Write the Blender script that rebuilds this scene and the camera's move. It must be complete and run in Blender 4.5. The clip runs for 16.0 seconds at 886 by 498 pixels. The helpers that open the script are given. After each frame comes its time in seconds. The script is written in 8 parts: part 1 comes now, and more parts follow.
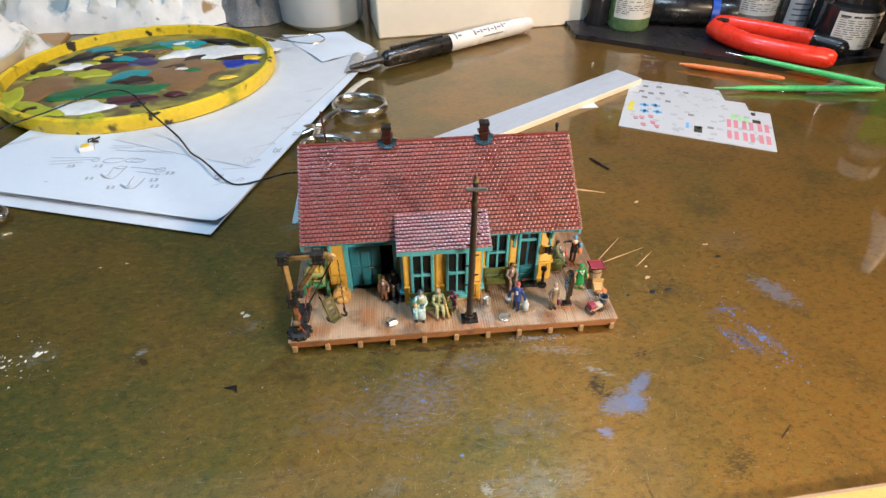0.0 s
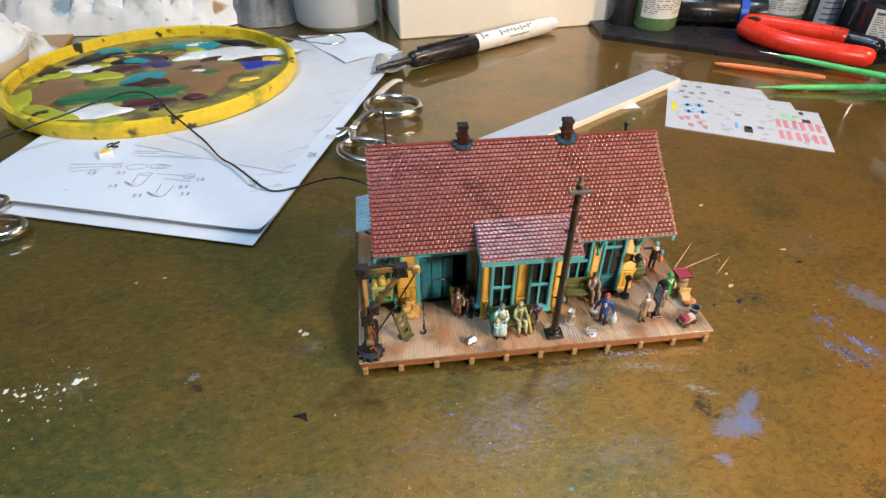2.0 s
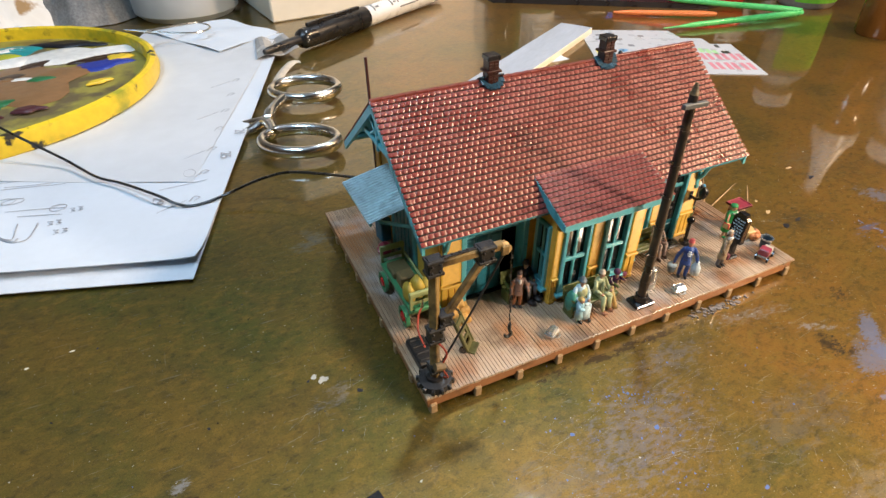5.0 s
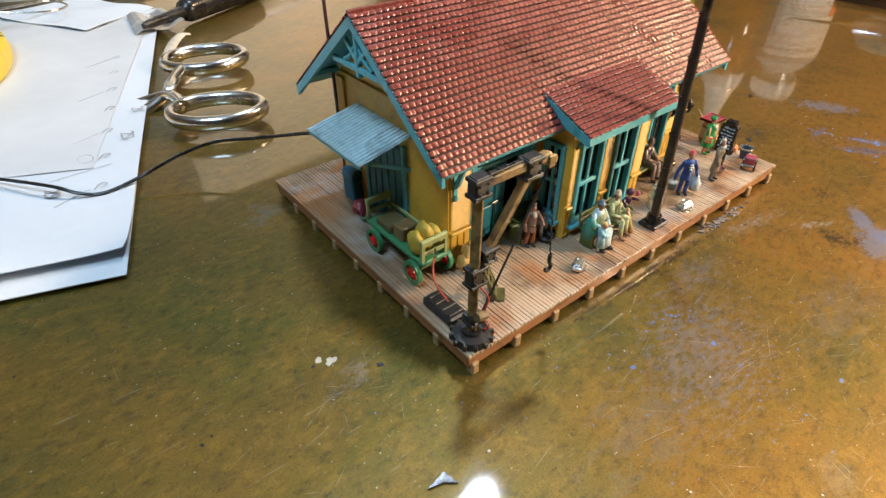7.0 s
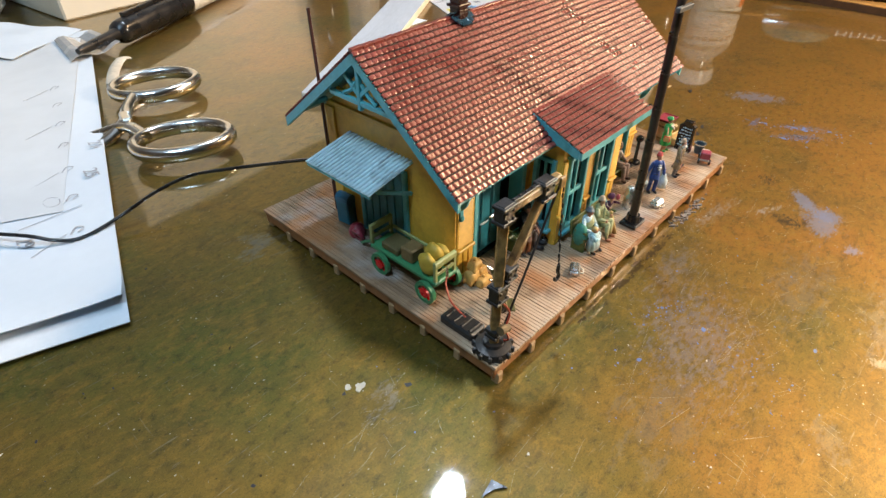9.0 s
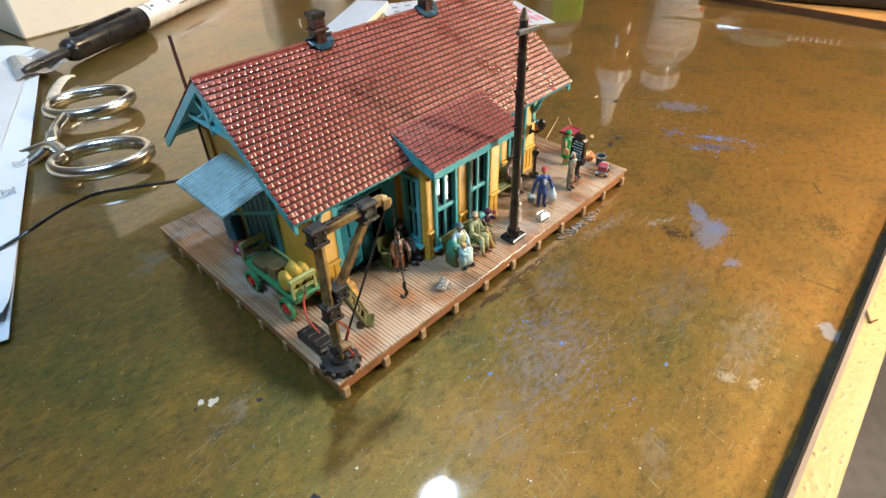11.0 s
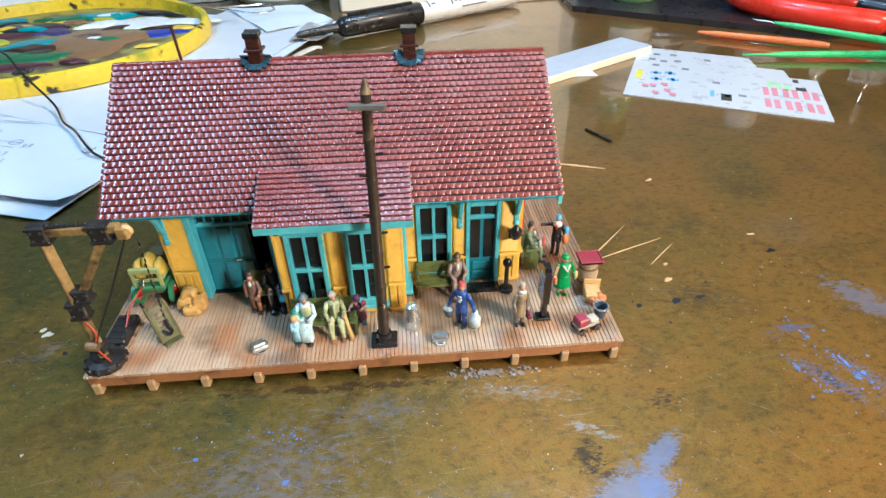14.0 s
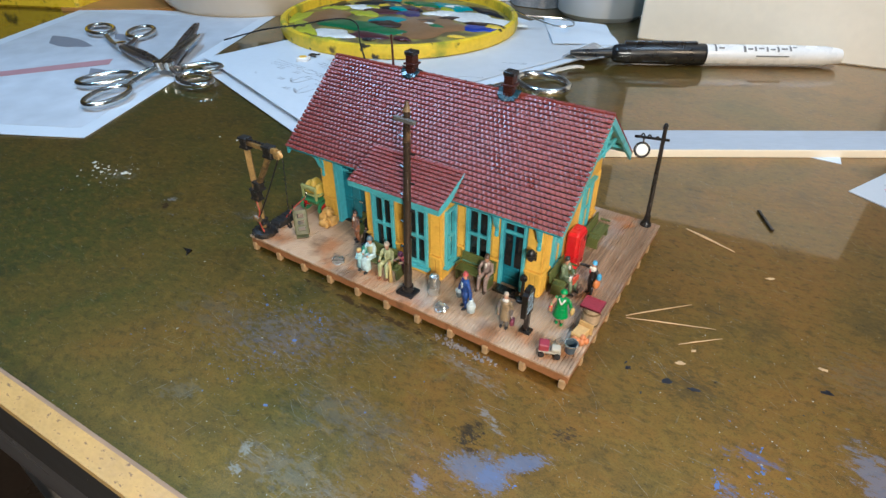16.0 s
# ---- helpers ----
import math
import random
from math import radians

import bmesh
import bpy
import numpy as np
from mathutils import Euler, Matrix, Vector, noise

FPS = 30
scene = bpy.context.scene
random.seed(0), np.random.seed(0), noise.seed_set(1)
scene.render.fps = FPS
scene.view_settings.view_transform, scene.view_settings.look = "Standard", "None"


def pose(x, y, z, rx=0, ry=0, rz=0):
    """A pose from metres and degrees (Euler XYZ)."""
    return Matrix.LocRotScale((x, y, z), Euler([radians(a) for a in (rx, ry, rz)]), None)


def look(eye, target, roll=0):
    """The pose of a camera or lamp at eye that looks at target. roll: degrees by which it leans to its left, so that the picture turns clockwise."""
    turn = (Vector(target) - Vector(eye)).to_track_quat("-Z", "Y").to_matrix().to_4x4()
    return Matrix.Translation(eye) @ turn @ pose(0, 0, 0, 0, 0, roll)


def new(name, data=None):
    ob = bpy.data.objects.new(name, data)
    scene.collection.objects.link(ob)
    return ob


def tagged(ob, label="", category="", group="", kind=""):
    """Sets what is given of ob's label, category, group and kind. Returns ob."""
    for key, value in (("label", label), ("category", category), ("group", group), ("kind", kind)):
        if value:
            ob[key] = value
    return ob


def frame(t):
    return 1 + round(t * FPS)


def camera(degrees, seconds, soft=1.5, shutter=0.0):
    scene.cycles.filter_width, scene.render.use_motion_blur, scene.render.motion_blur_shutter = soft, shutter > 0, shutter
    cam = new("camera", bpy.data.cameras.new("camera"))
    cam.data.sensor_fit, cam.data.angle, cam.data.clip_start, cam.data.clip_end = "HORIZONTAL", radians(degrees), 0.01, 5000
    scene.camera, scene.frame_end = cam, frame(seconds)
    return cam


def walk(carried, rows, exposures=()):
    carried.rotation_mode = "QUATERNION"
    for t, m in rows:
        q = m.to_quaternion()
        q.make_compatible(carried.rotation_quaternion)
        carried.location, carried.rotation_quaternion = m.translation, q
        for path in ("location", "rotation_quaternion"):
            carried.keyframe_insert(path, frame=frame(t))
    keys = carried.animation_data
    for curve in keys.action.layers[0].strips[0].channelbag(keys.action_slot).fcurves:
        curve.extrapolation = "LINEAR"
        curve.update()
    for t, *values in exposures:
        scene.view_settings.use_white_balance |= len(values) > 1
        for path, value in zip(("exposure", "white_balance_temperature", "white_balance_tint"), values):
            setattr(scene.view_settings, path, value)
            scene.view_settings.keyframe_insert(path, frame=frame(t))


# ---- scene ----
U = 0.00793  # metres in one drawing unit: the platform is 14 units wide
cam = camera(76.50, 16.0, soft=1.45)
PATH = [
    (0, (4.996, -16.31, 18.067), (5.136, -14.751, 16.823), -0.5),
    (0.5, (4.461, -16.197, 17.647), (4.602, -14.624, 16.419), -0.6),
    (1, (2.612, -15.474, 17.139), (2.77, -13.903, 15.911), -0.0),
    (1.5, (1.546, -14.862, 17.004), (1.711, -13.301, 15.765), -0.2),
    (2, (1.447, -14.24, 16.927), (1.637, -12.672, 15.7), -0.1),
    (2.5, (0.071, -13.387, 16.227), (0.3, -11.819, 15.006), -0.1),
    (3, (-1.393, -13.491, 15.468), (-1.103, -11.929, 14.253), -0.1),
    (3.5, (-1.275, -11.76, 14.235), (-0.899, -10.205, 13.034), -0.2),
    (4, (-2.908, -10.399, 13.487), (-2.406, -8.881, 12.286), -0.0),
    (4.2, (-2.752, -9.836, 13.255), (-2.223, -8.322, 12.059), -0.4),
    (6.3, (-5.141, -6.643, 11.717), (-4.239, -5.347, 10.49), 0.3),
    (6.5, (-5.123, -6.043, 11.103), (-4.196, -4.75, 9.891), -0.2),
    (7, (-5.709, -6.263, 10.272), (-4.725, -5.023, 9.05), -0.2),
    (7.5, (-4.146, -5.259, 10.958), (-3.104, -4.066, 9.737), -0.6),
    (8, (-5.886, -3.486, 11.281), (-4.789, -2.358, 10.048), -0.2),
    (8.5, (-6.953, -3.92, 11.007), (-5.821, -2.81, 9.788), -0.4),
    (9, (-7.206, -5.086, 11.218), (-6.063, -4.01, 9.979), -0.3),
    (9.5, (-6.683, -6.359, 11.673), (-5.535, -5.292, 10.431), -0.3),
    (9.7, (-6.302, -7.168, 11.648), (-5.157, -6.093, 10.41), -0.7),
    (11.8, (-2.203, -9.099, 11.732), (-1.104, -7.962, 10.508), -1.4),
    (12, (-1.398, -9.553, 11.665), (-0.31, -8.402, 10.444), -1.3),
    (12.5, (-0.061, -9.632, 11.608), (0.968, -8.416, 10.399), -1.5),
    (13, (1.575, -9.647, 12.213), (2.449, -8.305, 11.016), -1.2),
    (13.5, (3.775, -9.28, 11.7), (4.245, -7.738, 10.517), -0.8),
    (14, (8.426, -10.299, 11.524), (8.545, -8.686, 10.348), -0.9),
    (14.5, (11.991, -10.997, 12.549), (11.796, -9.383, 11.384), -0.9),
    (15, (13.601, -12.118, 13.884), (13.123, -10.566, 12.716), -0.2),
    (15.5, (15.883, -12.055, 13.199), (15.148, -10.604, 12.036), -0.1),
    (16, (17.021, -11.764, 13.703), (16.143, -10.398, 12.535), 0.1),
]
EXPOSURE = [(0.0, 0.0, 5600, 12), (4.0, 0.05, 5800, 13), (7.0, 0.22, 5950, 11), (8.4, 0.04, 5950, 11), (9.2, 0.22, 5850, 10), (12.0, 0.25, 5250, 7), (13.5, 0.35, 4950, 6), (14.5, 0.1, 4900, 6), (16.0, -0.24, 4900, 6)]
walk(cam, [(t, look([c * U for c in eye], [c * U for c in target], roll)) for t, eye, target, roll in PATH], EXPOSURE)

# ---- light: a dim room, a warm lamp to one side and a white lamp above the back of the bench ----
world = bpy.data.worlds.new("room_light")
world.use_nodes = True
scene.world = world
world.node_tree.nodes["Background"].inputs[0].default_value = (0.85, 0.93, 1.0, 1)
world.node_tree.nodes["Background"].inputs[1].default_value = 0.02


def lamp(name, eye, target, size, watts, colour):
    data = bpy.data.lights.new(name, "AREA")
    data.shape, data.size, data.energy, data.color = "DISK", size * U, watts, colour
    ob = new(name, data)
    ob.matrix_world = look([c * U for c in eye], [c * U for c in target])
    return ob


lamp("warm_lamp", (33, -27, 22), (9, 3, 2), 5.0, 1.6, (1.0, 0.80, 0.55))
lamp("side_lamp", (100, -37, 86), (12, 3, 2), 11, 8.6, (1.0, 0.65, 0.34))
white = lamp("white_lamp", (25.4, 25.0, 75), (25.4, 25.0, 0), 10, 1.75, (0.82, 0.93, 1.0))
white.data.shape, white.data.size_y = "ELLIPSE", 5 * U
white.matrix_world = pose(25.4 * U, 25.0 * U, 75 * U, 0, 0, 28)
lamp("cool_lamp", (-26, -3, 66), (-2, 4, 0), 20, 1.7, (0.62, 0.85, 1.0))
# unseen broad light added under the ceiling for soft fill and sheen
overhead = lamp("ceiling_fill", (-10, 25, 205), (-10, 25.01, 0), 260, 1.9, (0.84, 0.93, 1.0))
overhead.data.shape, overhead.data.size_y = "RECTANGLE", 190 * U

# ---- mesh tools: every length is in drawing units, and is turned into metres when a mesh is made ----
def place(x, y, z, rz=0.0, rx=0.0, ry=0.0):
    return pose(x * U, y * U, z * U, rx, ry, rz)


BASE = {}


def thing(name, at, rz, label, category, group="", kind="", drawn_in_place=False):
    """An empty at the base of a thing, under which its parts go. drawn_in_place: its parts are drawn in the bench's own coordinates."""
    ob = new(name)
    ob.empty_display_size = 0.004
    ob.matrix_world = place(*at, rz)
    if drawn_in_place:
        BASE[ob.name] = Vector(at)
    return tagged(ob, label, category, group, kind)


def link(name, bm, material, parent=None, label="", smooth=None):
    me = bpy.data.meshes.new(name)
    if parent is not None and parent.name in BASE:
        bmesh.ops.translate(bm, vec=-BASE[parent.name], verts=bm.verts)
    bmesh.ops.scale(bm, vec=(U, U, U), verts=bm.verts)
    bm.normal_update()
    bm.to_mesh(me)
    bm.free()
    if smooth is not None:
        me.shade_smooth()
        if smooth:
            me.set_sharp_from_angle(angle=radians(smooth))
    me.materials.append(material)
    ob = new(name, me)
    ob.parent = parent
    if parent is not None and parent.name in BASE:
        BASE[ob.name] = BASE[parent.name]
    if label:
        ob["label"] = label
    return ob


def part(name, bm, material, parent, label="", smooth=None):
    """Links a bmesh as one mesh object under a thing or under a part."""
    return link(name, bm, material, parent, label, smooth)


def solo(name, bm, material, label, category, at=(0, 0, 0), rz=0.0, group="", kind="", smooth=None):
    """A thing that is one mesh."""
    ob = link(name, bm, material, None, "", smooth)
    ob.matrix_world = place(*at, rz)
    return tagged(ob, label, category, group, kind)


def B():
    return bmesh.new()


def box(bm, x0, x1, y0, y1, z0, z1, bevel=0.0, m=None):
    made = bmesh.ops.create_cube(bm, size=1.0)["verts"]
    for v in made:
        v.co = Vector(((x0 + x1) / 2 + v.co.x * (x1 - x0), (y0 + y1) / 2 + v.co.y * (y1 - y0), (z0 + z1) / 2 + v.co.z * (z1 - z0)))
    if bevel:
        edges = {e for v in made for e in v.link_edges}
        out = bmesh.ops.bevel(bm, geom=list(edges), offset=bevel, segments=1, affect="EDGES")
        made = list({v for f in out["faces"] for v in f.verts} | {v for v in made if v.is_valid})
    if m is not None:
        bmesh.ops.transform(bm, matrix=m, verts=made)
    return bm


def mat4(x=0, y=0, z=0, rx=0, ry=0, rz=0):
    return pose(x, y, z, rx, ry, rz)


def rod(bm, p, q, r0, r1=None, n=8, caps=True):
    """A round bar from p to q."""
    p, q = Vector(p), Vector(q)
    r1 = r0 if r1 is None else r1
    out = bmesh.ops.create_cone(bm, cap_ends=caps, segments=n, radius1=r0, radius2=max(r1, 1e-4), depth=(q - p).length)["verts"]
    turn = (q - p).to_track_quat("Z", "Y").to_matrix().to_4x4()
    bmesh.ops.transform(bm, matrix=Matrix.Translation((p + q) / 2) @ turn, verts=out)
    return bm


def beam(bm, p, q, w, h, bevel=0.0):
    """A squared bar from p to q."""
    p, q = Vector(p), Vector(q)
    turn = (q - p).to_track_quat("X", "Z").to_matrix().to_4x4()
    d = (q - p).length / 2
    return box(bm, -d, d, -w / 2, w / 2, -h / 2, h / 2, bevel, Matrix.Translation((p + q) / 2) @ turn)


def ball(bm, c, rx, ry=None, rz=None, u=10, v=7, m=None):
    ry, rz = rx if ry is None else ry, rx if rz is None else rz
    out = bmesh.ops.create_uvsphere(bm, u_segments=u, v_segments=v, radius=1.0)["verts"]
    mm = Matrix.Translation(c) @ (m or Matrix()) @ Matrix.Diagonal((rx, ry, rz, 1))
    bmesh.ops.transform(bm, matrix=mm, verts=out)
    return bm


def lathe(bm, profile, n=24, c=(0, 0, 0), m=None):
    """A turned form from (radius, height) pairs; it is closed where the radius is 0."""
    rings = []
    for r, z in profile:
        if r < 1e-6:
            rings.append([bm.verts.new((0, 0, z))])
        else:
            rings.append([bm.verts.new((r * math.cos(2 * math.pi * i / n), r * math.sin(2 * math.pi * i / n), z)) for i in range(n)])
    for a, b in zip(rings, rings[1:]):
        for i in range(n):
            j = (i + 1) % n
            if len(a) == 1 and len(b) > 1:
                bm.faces.new((a[0], b[j], b[i]))
            elif len(b) == 1 and len(a) > 1:
                bm.faces.new((a[i], a[j], b[0]))
            elif len(a) > 1:
                bm.faces.new((a[i], a[j], b[j], b[i]))
    mm = Matrix.Translation(c) @ (m or Matrix())
    bmesh.ops.transform(bm, matrix=mm, verts=[v for r in rings for v in r])
    return bm


def prism(bm, outline, depth, m=None):
    """An outline in the xy plane, given a thickness along z."""
    low = [bm.verts.new((x, y, 0)) for x, y in outline]
    high = [bm.verts.new((x, y, depth)) for x, y in outline]
    bm.faces.new(low[::-1])
    bm.faces.new(high)
    for i in range(len(low)):
        j = (i + 1) % len(low)
        bm.faces.new((low[i], low[j], high[j], high[i]))
    if m is not None:
        bmesh.ops.transform(bm, matrix=m, verts=low + high)
    return bm


def spline(points, steps=6, closed=False):
    """A smooth line through points."""
    pts = [Vector(p) for p in points]
    out, n = [], len(pts)
    for i in range(n if closed else n - 1):
        if closed:
            a, b, c, d = pts[i - 1], pts[i], pts[(i + 1) % n], pts[(i + 2) % n]
        else:
            a, b, c, d = pts[max(i - 1, 0)], pts[i], pts[i + 1], pts[min(i + 2, n - 1)]
        for k in range(steps):
            t = k / steps
            out.append(0.5 * ((2 * b) + (c - a) * t + (2 * a - 5 * b + 4 * c - d) * t * t + (3 * b - a - 3 * c + d) * t ** 3))
    if not closed:
        out.append(pts[-1])
    return out


def tube(bm, points, r, n=8, closed=False, flat=1.0):
    """A round line along points; r may be one radius or one for each point."""
    pts = [Vector(p) for p in points]
    radii = r if isinstance(r, (list, tuple)) else [r] * len(pts)
    rings, side = [], None
    for i, p in enumerate(pts):
        if closed:
            way = (pts[(i + 1) % len(pts)] - pts[i - 1]).normalized()
        else:
            way = (pts[min(i + 1, len(pts) - 1)] - pts[max(i - 1, 0)]).normalized()
        if side is None:
            side = way.cross(Vector((0, 0, 1)))
            side = side.normalized() if side.length > 1e-3 else Vector((1, 0, 0))
        side = (side - way * side.dot(way)).normalized()
        up = way.cross(side)
        rings.append([bm.verts.new(p + radii[i] * (math.cos(2 * math.pi * k / n) * side + flat * math.sin(2 * math.pi * k / n) * up)) for k in range(n)])
    pairs = list(zip(rings, rings[1:])) + ([(rings[-1], rings[0])] if closed else [])
    for a, b in pairs:
        for k in range(n):
            bm.faces.new((a[k], a[(k + 1) % n], b[(k + 1) % n], b[k]))
    if not closed:
        bm.faces.new(rings[0][::-1])
        bm.faces.new(rings[-1])
    return bm


def shared(name, mesh, parent, m):
    """A piece that shares its mesh with its neighbours."""
    ob = new(name, mesh)
    ob.parent = parent
    ob.matrix_basis = m
    return ob


def piece_mesh(name, bm, material):
    me = bpy.data.meshes.new(name)
    bmesh.ops.scale(bm, vec=(U, U, U), verts=bm.verts)
    bm.normal_update()
    bm.to_mesh(me)
    bm.free()
    me.materials.append(material)
    return me

# ---- materials ----
def surf(name, base, rough=0.5, metal=0.0, vary=0.15, grain=900.0, bump=0.15, coat=0.0, dirt=None, dirt_at=(0.55, 0.75), dirt_scale=180.0, by_piece=0.0, by_island=False, stretch=(1, 1, 1), rough_vary=0.12, whole=False):
    """A painted or natural surface: colour that varies at two scales, dirt with a shape of its own, fine relief."""
    m = bpy.data.materials.new(name)
    m.use_nodes = True
    t = m.node_tree
    n, l = t.nodes, t.links
    p = n["Principled BSDF"]
    tc, mp = n.new("ShaderNodeTexCoord"), n.new("ShaderNodeMapping")
    mp.inputs["Scale"].default_value = stretch
    if whole:  # the grain and stains run on from piece to piece
        l.new(n.new("ShaderNodeNewGeometry").outputs["Position"], mp.inputs["Vector"])
    else:
        l.new(tc.outputs["Object"], mp.inputs["Vector"])
    fine, wide = n.new("ShaderNodeTexNoise"), n.new("ShaderNodeTexNoise")
    fine.inputs["Scale"].default_value, fine.inputs["Detail"].default_value = grain, 4
    wide.inputs["Scale"].default_value, wide.inputs["Detail"].default_value = grain / 7, 3
    for tex in (fine, wide):
        l.new(mp.outputs[0], tex.inputs["Vector"])
    add = n.new("ShaderNodeMath")
    add.operation = "ADD"
    l.new(fine.outputs[0], add.inputs[0])
    l.new(wide.outputs[0], add.inputs[1])
    rng = n.new("ShaderNodeMapRange")
    rng.inputs["From Min"].default_value, rng.inputs["From Max"].default_value = 0.6, 1.4
    rng.inputs["To Min"].default_value, rng.inputs["To Max"].default_value = 1 - vary, 1 + vary
    l.new(add.outputs[0], rng.inputs["Value"])
    hsv = n.new("ShaderNodeHueSaturation")
    hsv.inputs["Color"].default_value = (*base, 1)
    value = rng.outputs[0]
    if by_piece:
        if by_island:
            ge = n.new("ShaderNodeNewGeometry")
            src = ge.outputs["Random Per Island"]
        else:
            oi = n.new("ShaderNodeObjectInfo")
            src = oi.outputs["Random"]
        r2, mul = n.new("ShaderNodeMapRange"), n.new("ShaderNodeMath")
        r2.inputs["To Min"].default_value, r2.inputs["To Max"].default_value = 1 - by_piece, 1 + by_piece
        mul.operation = "MULTIPLY"
        l.new(src, r2.inputs["Value"])
        l.new(r2.outputs[0], mul.inputs[0])
        l.new(value, mul.inputs[1])
        value = mul.outputs[0]
    l.new(value, hsv.inputs["Value"])
    colour = hsv.outputs[0]
    if dirt:
        spots, ramp, mix = n.new("ShaderNodeTexNoise"), n.new("ShaderNodeMapRange"), n.new("ShaderNodeMix")
        spots.inputs["Scale"].default_value, spots.inputs["Detail"].default_value = dirt_scale, 6
        l.new(mp.outputs[0], spots.inputs["Vector"])
        ramp.inputs["From Min"].default_value, ramp.inputs["From Max"].default_value = dirt_at
        l.new(spots.outputs[0], ramp.inputs["Value"])
        mix.data_type = "RGBA"
        mix.inputs["B"].default_value = (*dirt, 1)
        l.new(ramp.outputs[0], mix.inputs["Factor"])
        l.new(colour, mix.inputs["A"])
        colour = mix.outputs["Result"]
    l.new(colour, p.inputs["Base Color"])
    rr = n.new("ShaderNodeMapRange")
    rr.inputs["From Min"].default_value, rr.inputs["From Max"].default_value = 0.3, 0.7
    rr.inputs["To Min"].default_value, rr.inputs["To Max"].default_value = max(rough - rough_vary, 0.02), min(rough + rough_vary, 1)
    l.new(wide.outputs[0], rr.inputs["Value"])
    l.new(rr.outputs[0], p.inputs["Roughness"])
    p.inputs["Metallic"].default_value = metal
    p.inputs["Coat Weight"].default_value = coat
    if bump:
        b = n.new("ShaderNodeBump")
        b.inputs["Strength"].default_value, b.inputs["Distance"].default_value = bump, 0.0004
        l.new(fine.outputs[0], b.inputs["Height"])
        l.new(b.outputs[0], p.inputs["Normal"])
    return m


def stain(m, colour, at, scale, shift, whole=False, most=1.0):
    """Another layer of stains, with its own scale, over a surface."""
    t = m.node_tree
    n, l = t.nodes, t.links
    p = n["Principled BSDF"]
    under = p.inputs["Base Color"].links[0].from_socket
    tc, mp, tex, ramp, mix = n.new("ShaderNodeTexCoord"), n.new("ShaderNodeMapping"), n.new("ShaderNodeTexNoise"), n.new("ShaderNodeMapRange"), n.new("ShaderNodeMix")
    mp.inputs["Location"].default_value = (shift, shift * 0.6, 0)
    tex.inputs["Scale"].default_value, tex.inputs["Detail"].default_value = scale, 5
    ramp.inputs["From Min"].default_value, ramp.inputs["From Max"].default_value = at
    ramp.inputs["To Max"].default_value = most
    mix.data_type = "RGBA"
    mix.inputs["B"].default_value = (*colour, 1)
    l.new(n.new("ShaderNodeNewGeometry").outputs["Position"] if whole else tc.outputs["Object"], mp.inputs["Vector"])
    l.new(mp.outputs[0], tex.inputs["Vector"])
    l.new(tex.outputs[0], ramp.inputs["Value"])
    l.new(ramp.outputs[0], mix.inputs["Factor"])
    l.new(under, mix.inputs["A"])
    l.new(mix.outputs["Result"], p.inputs["Base Color"])


def worn_sheen(m, colour, y0, y1):
    """Pale wear where the planks are trodden, and painted-in sheen: grows from y0 towards y1 with a ragged edge."""
    t = m.node_tree
    n, l = t.nodes, t.links
    p = n["Principled BSDF"]
    under = p.inputs["Base Color"].links[0].from_socket
    geo, sep, tex, ramp, vary, mul, mix = [n.new("ShaderNode" + k) for k in ("NewGeometry", "SeparateXYZ", "TexNoise", "MapRange", "MapRange", "Math", "Mix")]
    tex.inputs["Scale"].default_value, tex.inputs["Detail"].default_value = 60, 5
    ramp.inputs["From Min"].default_value, ramp.inputs["From Max"].default_value = y0, y1
    vary.inputs["From Min"].default_value, vary.inputs["From Max"].default_value = 0.30, 0.52
    mul.operation, mix.data_type = "MULTIPLY", "RGBA"
    mix.inputs["B"].default_value = (*colour, 1)
    l.new(geo.outputs["Position"], sep.inputs[0])
    l.new(geo.outputs["Position"], tex.inputs["Vector"])
    l.new(sep.outputs["Y"], ramp.inputs["Value"])
    l.new(tex.outputs[0], vary.inputs["Value"])
    l.new(ramp.outputs[0], mul.inputs[0])
    l.new(vary.outputs[0], mul.inputs[1])
    l.new(mul.outputs[0], mix.inputs["Factor"])
    l.new(under, mix.inputs["A"])
    l.new(mix.outputs["Result"], p.inputs["Base Color"])


